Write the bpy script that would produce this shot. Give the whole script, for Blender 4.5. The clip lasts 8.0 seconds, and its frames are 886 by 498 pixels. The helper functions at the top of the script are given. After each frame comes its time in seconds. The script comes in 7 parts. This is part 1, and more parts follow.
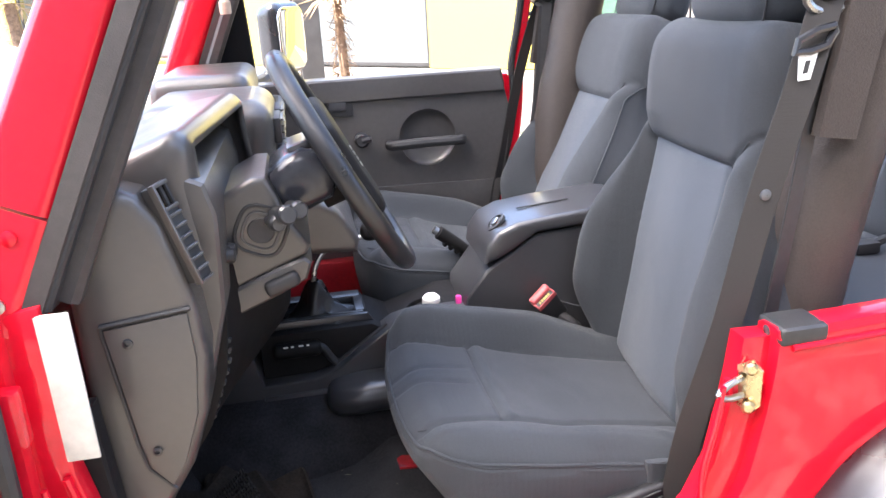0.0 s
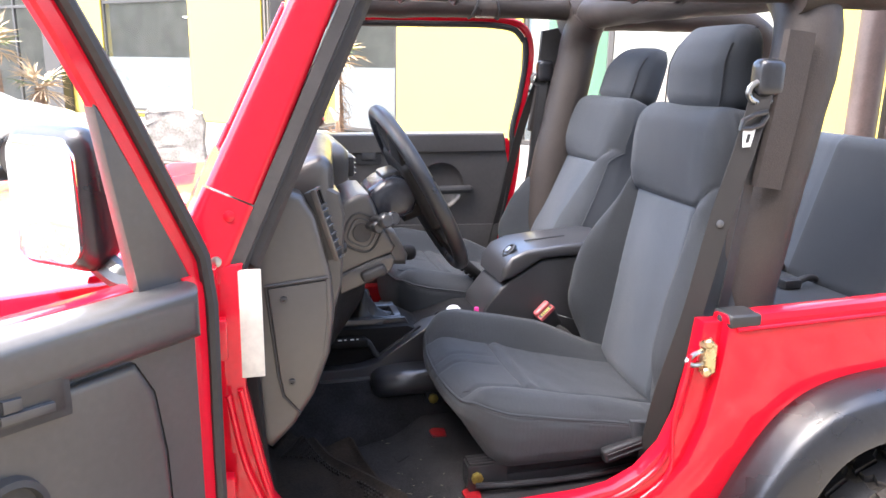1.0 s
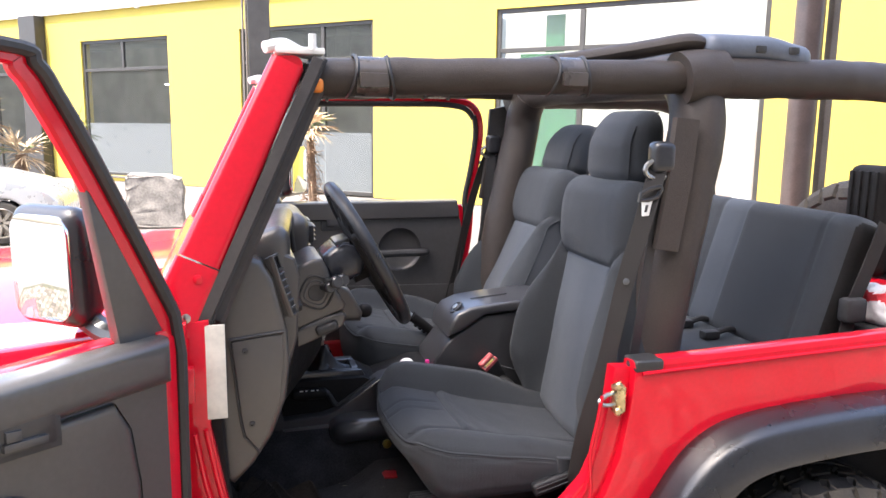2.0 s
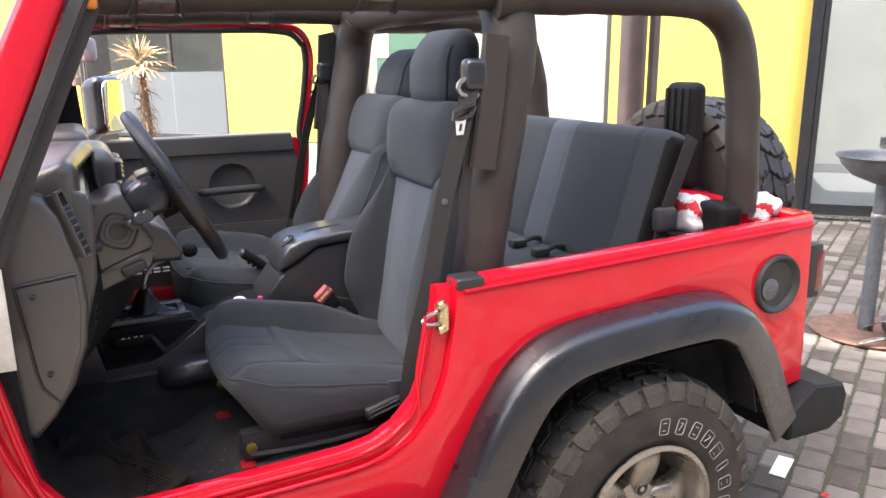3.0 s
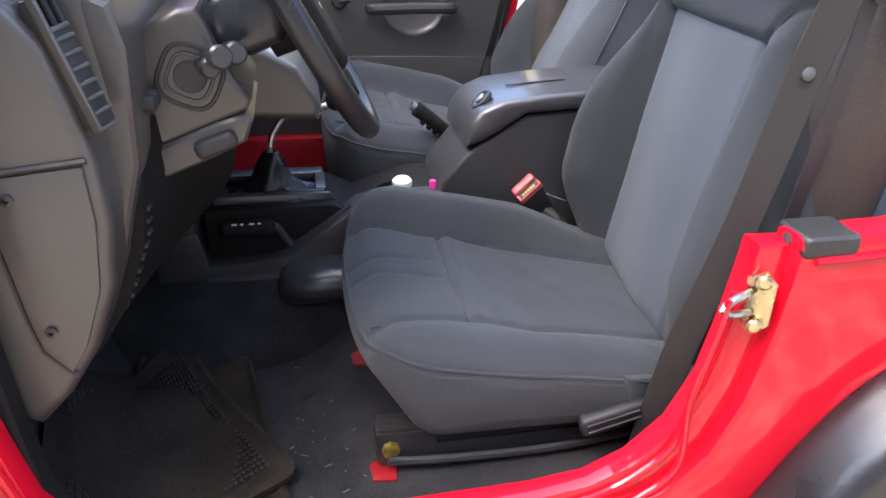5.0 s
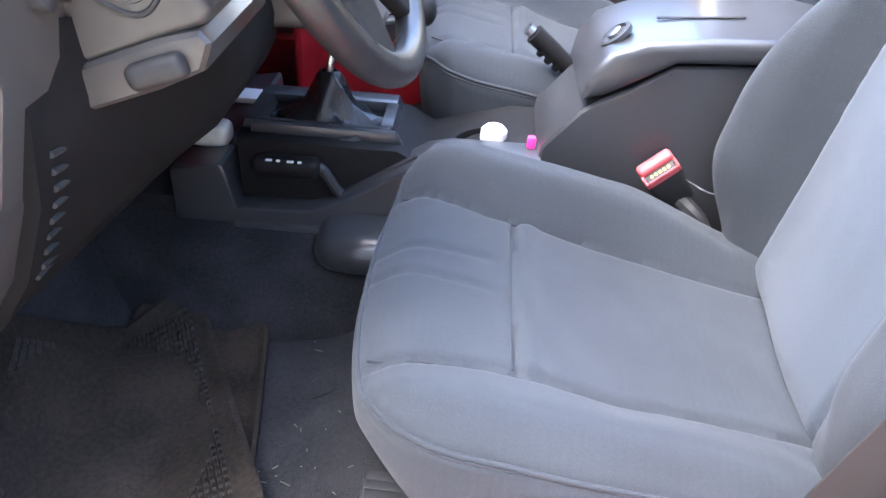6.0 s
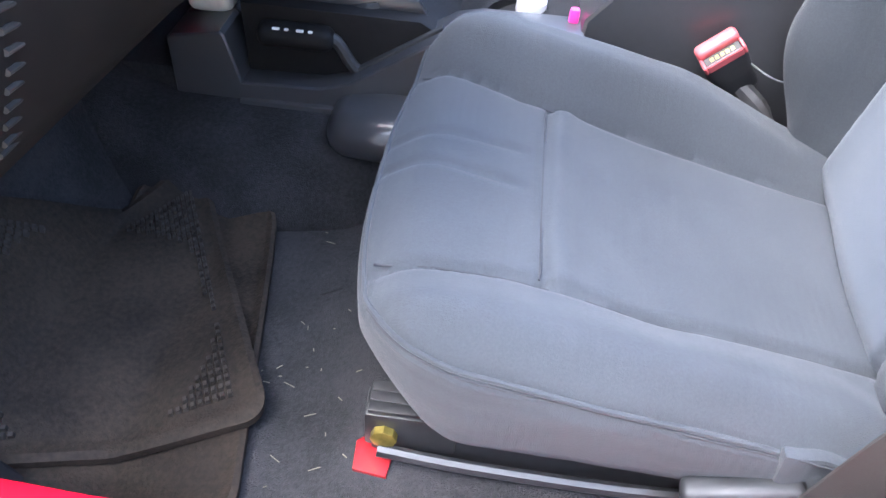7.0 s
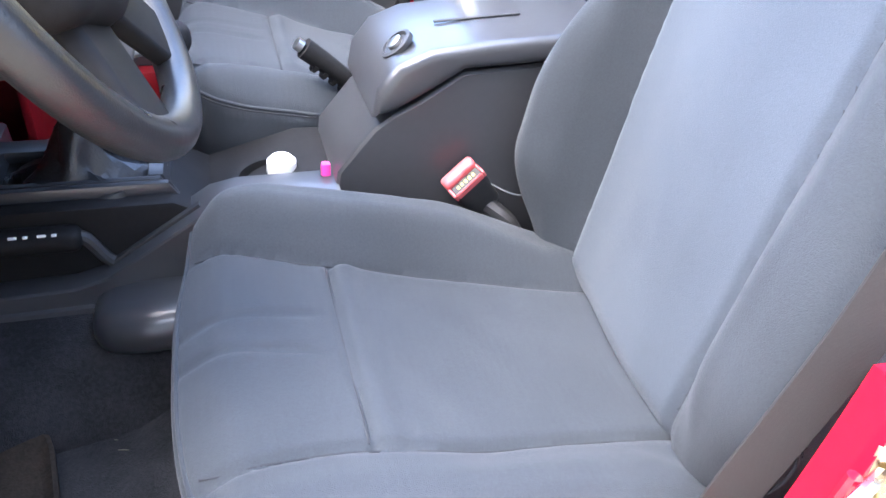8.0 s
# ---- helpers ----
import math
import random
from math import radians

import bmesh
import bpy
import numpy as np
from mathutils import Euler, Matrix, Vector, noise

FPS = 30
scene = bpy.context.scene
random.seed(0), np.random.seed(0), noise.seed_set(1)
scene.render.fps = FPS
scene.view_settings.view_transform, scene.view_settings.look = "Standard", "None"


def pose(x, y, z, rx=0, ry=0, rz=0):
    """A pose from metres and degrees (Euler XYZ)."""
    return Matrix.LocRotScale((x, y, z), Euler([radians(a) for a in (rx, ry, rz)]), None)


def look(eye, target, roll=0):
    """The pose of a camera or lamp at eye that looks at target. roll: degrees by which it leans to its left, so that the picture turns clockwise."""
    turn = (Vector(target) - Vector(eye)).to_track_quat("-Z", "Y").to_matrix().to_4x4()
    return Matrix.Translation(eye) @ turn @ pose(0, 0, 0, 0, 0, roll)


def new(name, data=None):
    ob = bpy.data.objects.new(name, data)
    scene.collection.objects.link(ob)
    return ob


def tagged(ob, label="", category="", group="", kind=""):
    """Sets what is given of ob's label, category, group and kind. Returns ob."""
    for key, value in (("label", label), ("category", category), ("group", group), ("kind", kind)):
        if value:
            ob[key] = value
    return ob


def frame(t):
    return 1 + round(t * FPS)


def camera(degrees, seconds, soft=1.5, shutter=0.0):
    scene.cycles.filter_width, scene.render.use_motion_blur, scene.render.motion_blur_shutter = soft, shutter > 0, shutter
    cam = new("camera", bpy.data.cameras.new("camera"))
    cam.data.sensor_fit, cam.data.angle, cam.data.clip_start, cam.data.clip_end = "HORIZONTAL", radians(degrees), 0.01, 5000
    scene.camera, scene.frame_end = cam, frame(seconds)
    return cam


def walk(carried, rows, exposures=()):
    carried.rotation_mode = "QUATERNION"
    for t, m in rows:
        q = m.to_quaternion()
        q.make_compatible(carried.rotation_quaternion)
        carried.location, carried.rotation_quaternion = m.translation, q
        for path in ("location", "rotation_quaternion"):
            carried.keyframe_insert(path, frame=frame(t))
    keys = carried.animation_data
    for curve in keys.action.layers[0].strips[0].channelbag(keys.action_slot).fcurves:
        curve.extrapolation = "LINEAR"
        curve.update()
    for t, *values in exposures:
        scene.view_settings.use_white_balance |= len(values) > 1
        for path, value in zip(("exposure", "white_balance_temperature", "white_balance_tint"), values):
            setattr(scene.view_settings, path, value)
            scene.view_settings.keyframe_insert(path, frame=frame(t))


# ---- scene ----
cam = camera(61.6, 8.0)
PATH = [
    (0.0, -1.135, -0.810, 1.563, 70.92, 2.80, -11.30),
    (0.5, -1.244, -0.982, 1.567, 73.65, 1.68, -13.19),
    (1.0, -1.418, -1.194, 1.576, 76.11, -0.96, -14.25),
    (1.2, -1.437, -1.257, 1.602, 76.59, -1.64, -13.77),
    (2.3, -1.352, -1.467, 1.624, 81.44, 0.05, -18.69),
    (2.5, -1.321, -1.479, 1.619, 80.65, 0.39, -21.49),
    (3.0, -1.266, -1.448, 1.586, 76.08, 0.56, -26.07),
    (3.5, -1.228, -1.387, 1.543, 70.03, -0.04, -26.99),
    (4.0, -1.206, -1.214, 1.513, 67.59, 0.10, -22.17),
    (4.5, -1.180, -0.924, 1.495, 65.40, -1.08, -18.70),
    (5.0, -1.082, -0.661, 1.473, 62.91, -1.29, -10.81),
    (5.2, -1.033, -0.570, 1.483, 61.21, -2.13, -4.98),
    (6.3, -0.902, -0.263, 1.374, 51.62, -2.71, 5.00),
    (6.5, -0.891, -0.247, 1.363, 48.80, -2.14, 6.04),
    (7.0, -0.920, -0.225, 1.354, 45.88, -3.50, 6.91),
    (7.2, -0.949, -0.216, 1.359, 47.97, -3.96, 0.39),
    (7.5, -0.972, -0.211, 1.378, 49.66, -3.64, -6.43),
    (8.0, -0.957, -0.201, 1.405, 55.51, -4.28, -15.78),
]

walk(cam, [(t, pose(x, y, z, rx, ry, rz)) for t, x, y, z, rx, ry, rz in PATH],
     [(0.0, 3.52, 6250, 10), (0.5, 3.54, 6250, 10), (1.2, 3.2, 6250, 10), (2.5, 2.51, 6500, 10), (3.5, 2.94, 6300, 10), (4.5, 3.06, 6200, 10), (5.0, 3.2, 6150, 10), (5.2, 3.5, 6100, 10), (6.3, 4.55, 5600, 8), (7.0, 4.58, 5600, 8), (8.0, 4.45, 5650, 8)])

# ---- world and light ----
SUN_EL, SUN_AZ = 66.0, -112.0          # the sun stands high before the car's nose
world = bpy.data.worlds.new("world")
scene.world = world
world.use_nodes = True
wn = world.node_tree
sky = wn.nodes.new("ShaderNodeTexSky")
sky.sky_type = "NISHITA"
sky.sun_disc = False
sky.sun_elevation = radians(SUN_EL)
sky.sun_rotation = radians(SUN_AZ)
sky.dust_density = 4.0
sky.air_density = 0.8
bg = wn.nodes["Background"]
wn.links.new(sky.outputs[0], bg.inputs[0])
bg.inputs[1].default_value = 0.15
sun_data = bpy.data.lights.new("sun", "SUN")
sun_data.energy = 3.4
sun_data.angle = radians(0.6)
sun_data.color = (1.0, 0.95, 0.87)
sun = new("sun", sun_data)
sun_way = Vector((math.sin(radians(SUN_AZ)) * math.cos(radians(SUN_EL)), math.cos(radians(SUN_AZ)) * math.cos(radians(SUN_EL)), math.sin(radians(SUN_EL))))
sun.matrix_world = look(sun_way * 50, (0, 0, 0))
tagged(sun, kind="structure")


# ---- materials ----
def material(name, color, rough=0.5, metal=0.0, coat=0.0, spec=0.5, vary=0.15, scale=6.0, fine=90.0, bump=0.0, bump_scale=200.0, rough_vary=0.1, island=False, sheen=0.0, tint=None, coat_rough=0.06):
    """A painted, woven or moulded surface with slow stains and fine grain."""
    m = bpy.data.materials.new(name)
    m.use_nodes = True
    t = m.node_tree
    b = t.nodes["Principled BSDF"]
    co = t.nodes.new("ShaderNodeTexCoord")
    n1 = t.nodes.new("ShaderNodeTexNoise")
    n1.inputs["Scale"].default_value = scale
    n1.inputs["Detail"].default_value = 6
    n2 = t.nodes.new("ShaderNodeTexNoise")
    n2.inputs["Scale"].default_value = fine
    n2.inputs["Detail"].default_value = 3
    t.links.new(co.outputs["Object"], n1.inputs["Vector"])
    t.links.new(co.outputs["Object"], n2.inputs["Vector"])
    add = t.nodes.new("ShaderNodeMath")
    add.operation = "ADD"
    t.links.new(n1.outputs["Fac"], add.inputs[0])
    half = t.nodes.new("ShaderNodeMath")
    half.operation = "MULTIPLY_ADD"
    half.inputs[1].default_value, half.inputs[2].default_value = 0.6, -0.3
    t.links.new(n2.outputs["Fac"], half.inputs[0])
    t.links.new(half.outputs[0], add.inputs[1])
    source = add.outputs[0]
    if island:
        geo = t.nodes.new("ShaderNodeNewGeometry")
        info = t.nodes.new("ShaderNodeObjectInfo")
        both = t.nodes.new("ShaderNodeMath")
        both.operation = "ADD"
        t.links.new(geo.outputs["Random Per Island"], both.inputs[0])
        t.links.new(info.outputs["Random"], both.inputs[1])
        wrap = t.nodes.new("ShaderNodeMath")
        wrap.operation = "FRACT"
        t.links.new(both.outputs[0], wrap.inputs[0])
        mix2 = t.nodes.new("ShaderNodeMath")
        mix2.operation = "MULTIPLY_ADD"
        mix2.inputs[1].default_value = 1.1
        t.links.new(wrap.outputs[0], mix2.inputs[0])
        low = t.nodes.new("ShaderNodeMath")
        low.operation = "SUBTRACT"
        low.inputs[1].default_value = 0.55
        t.links.new(add.outputs[0], low.inputs[0])
        t.links.new(low.outputs[0], mix2.inputs[2])
        source = mix2.outputs[0]
    ramp = t.nodes.new("ShaderNodeValToRGB")
    lo = [c * (1 - vary) for c in color]
    hi = [min(1.0, c * (1 + vary)) for c in (tint or color)]
    ramp.color_ramp.elements[0].position, ramp.color_ramp.elements[1].position = (0.0, 1.0) if island else (0.3, 0.7)
    ramp.color_ramp.elements[0].color = (*lo, 1)
    ramp.color_ramp.elements[1].color = (*hi, 1)
    t.links.new(source, ramp.inputs[0])
    t.links.new(ramp.outputs[0], b.inputs["Base Color"])
    rr = t.nodes.new("ShaderNodeMapRange")
    rr.inputs["From Min"].default_value, rr.inputs["From Max"].default_value = 0.3, 0.7
    rr.inputs["To Min"].default_value, rr.inputs["To Max"].default_value = max(0.02, rough - rough_vary), min(1, rough + rough_vary)
    t.links.new(n1.outputs["Fac"], rr.inputs["Value"])
    t.links.new(rr.outputs[0], b.inputs["Roughness"])
    b.inputs["Metallic"].default_value = metal
    b.inputs["Coat Weight"].default_value = coat
    b.inputs["Coat Roughness"].default_value = coat_rough
    b.inputs["Specular IOR Level"].default_value = spec
    b.inputs["Sheen Weight"].default_value = sheen
    if bump:
        n3 = t.nodes.new("ShaderNodeTexNoise")
        n3.inputs["Scale"].default_value = bump_scale
        n3.inputs["Detail"].default_value = 2
        t.links.new(co.outputs["Object"], n3.inputs["Vector"])
        bp = t.nodes.new("ShaderNodeBump")
        bp.inputs["Strength"].default_value = bump
        bp.inputs["Distance"].default_value = 0.004
        t.links.new(n3.outputs["Fac"], bp.inputs["Height"])
        t.links.new(bp.outputs[0], b.inputs["Normal"])
    return m


def ribbed(m, scale, strength, axis="X", distance=0.002):
    """Adds fine woven ribs to a material's relief."""
    t = m.node_tree
    b = t.nodes["Principled BSDF"]
    co = t.nodes.new("ShaderNodeTexCoord")
    w = t.nodes.new("ShaderNodeTexWave")
    w.bands_direction = axis
    w.inputs["Scale"].default_value = scale
    w.inputs["Distortion"].default_value = 0.6
    t.links.new(co.outputs["Object"], w.inputs["Vector"])
    bp = t.nodes.new("ShaderNodeBump")
    bp.inputs["Strength"].default_value = strength
    bp.inputs["Distance"].default_value = distance
    t.links.new(w.outputs["Fac"], bp.inputs["Height"])
    if b.inputs["Normal"].is_linked:
        t.links.new(b.inputs["Normal"].links[0].from_socket, bp.inputs["Normal"])
    t.links.new(bp.outputs[0], b.inputs["Normal"])
    return m


def glass(name, color=(0.8, 0.85, 0.85), rough=0.02, alpha=0.25):
    """A thin pane: clear with reflections."""
    m = bpy.data.materials.new(name)
    m.use_nodes = True
    t = m.node_tree
    b = t.nodes["Principled BSDF"]
    b.inputs["Base Color"].default_value = (*color, 1)
    b.inputs["Roughness"].default_value = rough
    b.inputs["Alpha"].default_value = alpha
    return m


RED = material("red car paint", (0.60, 0.004, 0.019), 0.45, coat=0.9, coat_rough=0.06, spec=0.08, vary=0.07, scale=2.5, rough_vary=0.06)
RED_IN = material("darker red paint", (0.25, 0.006, 0.010), 0.42, coat=0.4, vary=0.2, scale=9)
FLARE = material("black textured plastic", (0.0130, 0.0132, 0.0155), 0.30, coat=0.55, coat_rough=0.17, vary=0.3, scale=7, bump=0.12, bump_scale=900, rough_vary=0.1)
BUMPER = material("matte black bumper plastic", (0.013, 0.013, 0.0145), 0.62, spec=0.3, vary=0.3, scale=9, bump=0.15, bump_scale=700)
STEP = material("weathered black step plastic", (0.034, 0.036, 0.042), 0.42, vary=0.35, scale=14, bump=0.1, bump_scale=500)
STEP_RECESS = material("recess-dark step pads", (0.020, 0.022, 0.028), 0.5, spec=0.4, vary=0.3, scale=30, bump=0.2, bump_scale=600)
DASH = material("grey dash plastic", (0.060, 0.054, 0.048), 0.42, coat=0.55, coat_rough=0.22, vary=0.06, scale=5, bump=0.16, bump_scale=1300)
# for dark plastic parts; on the lower dash the darkness stands in for shade
DASH_DARK = material("dark dash plastic with shade", (0.013, 0.0122, 0.0118), 0.6, spec=0.12, vary=0.15, scale=9, bump=0.12, bump_scale=1200)
CONSOLE = material("agate console plastic", (0.036, 0.036, 0.038), 0.38, coat=0.65, coat_rough=0.2, vary=0.06, scale=4, rough_vary=0.03)
DOOR_TRIM = material("grey door trim", (0.054, 0.050, 0.047), 0.38, coat=0.6, coat_rough=0.2, vary=0.12, scale=5, bump=0.14, bump_scale=1100)
FABRIC = ribbed(material("grey seat cloth", (0.0375, 0.0415, 0.0465), 0.92, vary=0.12, scale=5, fine=420, bump=0.3, bump_scale=900, spec=0.2, sheen=0.08), 31, 0.09, "X", 0.001)
INSERT = material("blue-grey seat insert cloth", (0.059, 0.068, 0.081), 0.92, vary=0.11, scale=5, fine=500, bump=0.25, bump_scale=1000, spec=0.25, sheen=0.12)
THREAD = material("dark seam thread", (0.022, 0.023, 0.026), 0.9, bump=0.3, bump_scale=900)
VINYL = ribbed(material("brown-black roll bar cover", (0.044, 0.036, 0.031), 0.5, spec=0.3, vary=0.2, scale=6, fine=300, bump=0.3, bump_scale=450), 260, 0.12, "Z")
SLEEVE = material("glossy brown sleeve vinyl", (0.060, 0.050, 0.043), 0.3, coat=0.3, coat_rough=0.2, vary=0.2, scale=20)
VINYL_GREY = material("blue-grey vinyl pad", (0.10, 0.115, 0.145), 0.45, vary=0.1, bump=0.1)
CARPET = material("black carpet", (0.026, 0.0253, 0.0265), 0.92, vary=0.4, scale=12, fine=200, bump=0.9, bump_scale=600, spec=0.1, sheen=0.03)
MAT_RUBBER = material("dusty rubber mat", (0.0155, 0.0112, 0.0076), 0.8, spec=0.2, vary=0.4, scale=9, fine=160, bump=0.3, bump_scale=260, tint=(0.023, 0.0170, 0.0118))
# paler than the mat: light on the raised pads is put into the colour
MAT_PAD_TOP = material("lit tops of mat pads", (0.026, 0.021, 0.0165), 0.6, spec=0.3, vary=0.3, scale=9, fine=160)
RUBBER = material("tyre rubber", (0.020, 0.0168, 0.0142), 0.75, vary=0.3, scale=14, fine=160, bump=0.3, bump_scale=240, tint=(0.036, 0.030, 0.025))
POST_RUBBER = material("grey-brown post rubber", (0.046, 0.040, 0.036), 0.5, vary=0.2, scale=9, bump=0.15, bump_scale=500)
INSTRUMENT = material("matte black instrument plastic", (0.018, 0.018, 0.018), 0.75, spec=0.15, vary=0.2)
SEAL = material("black rubber seal", (0.029, 0.028, 0.0275), 0.55, vary=0.2)
TREAD = material("dark tread rubber", (0.021, 0.0205, 0.0215), 0.55, vary=0.3, scale=20, fine=160, bump=0.3, bump_scale=240)
DUSTY = material("dusty shoulder rubber", (0.050, 0.043, 0.034), 0.8, vary=0.35, scale=18, fine=160, bump=0.3, bump_scale=240)
WHITE_RUB = material("white rubber lettering", (0.26, 0.25, 0.23), 0.7, vary=0.3, fine=300)
ALLOY = material("silver alloy wheel paint", (0.33, 0.30, 0.26), 0.34, metal=0.75, vary=0.18, scale=12, rough_vary=0.12)
STEEL = material("worn steel", (0.45, 0.44, 0.42), 0.32, metal=1.0, vary=0.2, scale=30)
CHROME = material("bright zinc", (0.58, 0.48, 0.28), 0.28, metal=1.0, vary=0.2, scale=60)
BRASS = material("yellow zinc bolt", (0.42, 0.33, 0.08), 0.4, metal=0.9, vary=0.3, scale=60)
BLACK_METAL = material("black enamelled metal", (0.018, 0.018, 0.019), 0.4, vary=0.3, scale=20, coat=0.2, coat_rough=0.15)
BELT = ribbed(material("grey seat belt webbing", (0.025, 0.023, 0.0215), 0.7, spec=0.3, vary=0.12, fine=500), 300, 0.3, "Z")
WHITE = material("white paint", (0.75, 0.74, 0.7), 0.5, vary=0.08)
STICKER = material("white door sticker", (0.66, 0.62, 0.54), 0.45, vary=0.1, scale=30)
BUCKLE_RED = material("faded red buckle button", (0.52, 0.10, 0.105), 0.4, vary=0.15, scale=40)
PINK = material("pink plastic", (0.75, 0.05, 0.3), 0.35)
ORANGE = material("orange plastic", (0.7, 0.22, 0.03), 0.4)
LENS_RED = material("red lamp lens", (0.12, 0.008, 0.008), 0.15, coat=1)
RECLINE = material("scuffed black lever plastic", (0.016, 0.0165, 0.018), 0.55, coat=0.0, coat_rough=0.2, vary=0.2, scale=40)
MIRROR = material("mirror glass", (0.85, 0.85, 0.85), 0.03, metal=1.0, vary=0.02, rough_vary=0.01)
YELLOW = material("yellow stucco", (0.43, 0.335, 0.060), 0.8, vary=0.07, scale=1.2, fine=40, bump=0.25, bump_scale=60)
SOFFIT = material("white soffit plaster", (0.72, 0.68, 0.6), 0.8, vary=0.06, scale=2)
# paleness picked so the added south wall throws light onto the car
BOUNCE_WALL = material("pale bounce wall render", (0.33, 0.315, 0.29), 0.8, vary=0.08, scale=1.2, fine=40, bump=0.2, bump_scale=60)
FRAME = material("dark bronze window frame", (0.035, 0.032, 0.03), 0.45, vary=0.2, scale=5)
FROST = material("grey frosted film", (0.19, 0.205, 0.215), 0.35, vary=0.02, scale=3)
ROOM = material("dim shop interior", (0.36, 0.36, 0.33), 0.8, vary=0.3, scale=1.2)
PALE_ROOM = material("pale interior wall", (0.36, 0.36, 0.33), 0.8, vary=0.15, scale=1.5)
ROOM_GREY = material("grey room wall", (0.17, 0.175, 0.165), 0.8, vary=0.12, scale=1.5)
BLUSH = material("pale pink plaster", (0.33, 0.265, 0.235), 0.8, vary=0.12, scale=2)
GREEN = material("green painted panel", (0.010, 0.075, 0.022), 0.5, vary=0.2, scale=2)
POLE = material("brown painted steel pole", (0.07, 0.048, 0.042), 0.4, vary=0.2, scale=8, coat=0.2)
STONE = material("grey carved stone", (0.21, 0.19, 0.17), 0.9, vary=0.35, scale=5, fine=30, bump=0.8, bump_scale=30)
PAVER = material("weathered grey-brown paver", (0.088, 0.070, 0.054), 0.9, vary=0.30, scale=9, fine=90, bump=0.8, bump_scale=70, island=True, tint=(0.150, 0.128, 0.106))
SAND = material("mossy joint sand", (0.050, 0.048, 0.026), 0.95, vary=0.4, scale=5, fine=120, bump=0.5)
CONCRETE = material("grey yard concrete", (0.11, 0.10, 0.095), 0.85, vary=0.2, scale=0.8, fine=40, bump=0.3, bump_scale=60)
BARK = material("dry palm trunk", (0.20, 0.13, 0.08), 0.9, vary=0.4, scale=20, bump=0.8, bump_scale=60)
DRY_LEAF = material("dry palm frond", (0.42, 0.31, 0.19), 0.8, vary=0.4, scale=10)
LEAF = material("dull green palm frond", (0.10, 0.13, 0.05), 0.7, vary=0.4, scale=10)
SILVER = material("silver car paint", (0.5, 0.51, 0.52), 0.3, metal=0.5, coat=0.8, vary=0.05)
TABLE_GREY = material("grey cast metal", (0.13, 0.135, 0.14), 0.5, vary=0.2, scale=20, metal=0.4)
RUST = material("rusted steel plate", (0.14, 0.075, 0.05), 0.8, vary=0.4, scale=14, bump=0.4)
PAPER = material("white paper", (0.78, 0.77, 0.74), 0.8, vary=0.04)
STRAW = material("dry grass bits", (0.17, 0.155, 0.11), 0.8, vary=0.3, scale=30)
CLOTH_RED = material("red cloth", (0.5, 0.02, 0.03), 0.8, vary=0.15, bump=0.3)
CLOTH_WHITE = material("white cloth", (0.7, 0.68, 0.68), 0.85, vary=0.1, bump=0.3)
CLEAR = glass("windscreen glass", (0.25, 0.3, 0.3), 0.02, 0.10)
SHOP_GLASS = glass("shop window glass", (0.05, 0.055, 0.055), 0.02, 0.22)


# ---- mesh helpers ----
def part(name, bm, mat, parent=None, label="", smooth=35):
    """Links a bmesh as one mesh object, under a thing or a part."""
    me = bpy.data.meshes.new(name)
    bmesh.ops.recalc_face_normals(bm, faces=bm.faces)
    bm.to_mesh(me)
    bm.free()
    for m in (mat if isinstance(mat, (list, tuple)) else [mat]):
        me.materials.append(m)
    if smooth:
        me.polygons.foreach_set("use_smooth", [True] * len(me.polygons))
        me.set_sharp_from_angle(angle=radians(smooth))
    ob = new(name, me)
    if parent is not None:
        ob.parent = parent
    if label:
        ob["label"] = label
    return ob


def thing(name, label, category, group="", kind="", at=(0, 0, 0)):
    ob = new(name)
    ob.empty_display_size = 0.1
    ob.location = at
    return tagged(ob, label, category, group, kind)


def box(bm, lo, hi, bevel=0.004, m=None, segs=2):
    """A bevelled block from corner lo to corner hi."""
    c = [(a + b) / 2 for a, b in zip(lo, hi)]
    s = [abs(b - a) for a, b in zip(lo, hi)]
    r = bmesh.ops.create_cube(bm, size=1, matrix=Matrix.Translation(c) @ Matrix.Diagonal((*s, 1)))
    vs = r["verts"]
    if bevel:
        es = list({e for v in vs for e in v.link_edges})
        out = bmesh.ops.bevel(bm, geom=es, offset=min(bevel, min(s) * 0.45), segments=segs, affect="EDGES", profile=0.6)
        vs = list({v for f in out["faces"] for v in f.verts} | {v for v in vs if v.is_valid})
    if m is not None:
        bmesh.ops.transform(bm, matrix=m, verts=vs)
    return vs


def prism(bm, pts, a, b, axis="y", bevel=0.0, m=None, segs=2):
    """A plate with the outline pts, pushed from a to b along an axis; pts are the two other coordinates in order."""
    def place(p, h):
        return {"y": (p[0], h, p[1]), "x": (h, p[0], p[1]), "z": (p[0], p[1], h)}[axis]
    va = [bm.verts.new(place(p, a)) for p in pts]
    vb = [bm.verts.new(place(p, b)) for p in pts]
    n = len(pts)
    faces = [bm.faces.new(va), bm.faces.new(vb[::-1])]
    for i in range(n):
        faces.append(bm.faces.new((va[i], vb[i], vb[(i + 1) % n], va[(i + 1) % n])))
    bmesh.ops.recalc_face_normals(bm, faces=faces)
    vs = va + vb
    if bevel:
        es = [e for e in faces[0].edges] + [e for e in faces[1].edges]
        out = bmesh.ops.bevel(bm, geom=es, offset=bevel, segments=segs, affect="EDGES", profile=0.6)
        vs = list({v for f in out["faces"] for v in f.verts} | {v for v in vs if v.is_valid})
    if m is not None:
        bmesh.ops.transform(bm, matrix=m, verts=vs)
    return vs


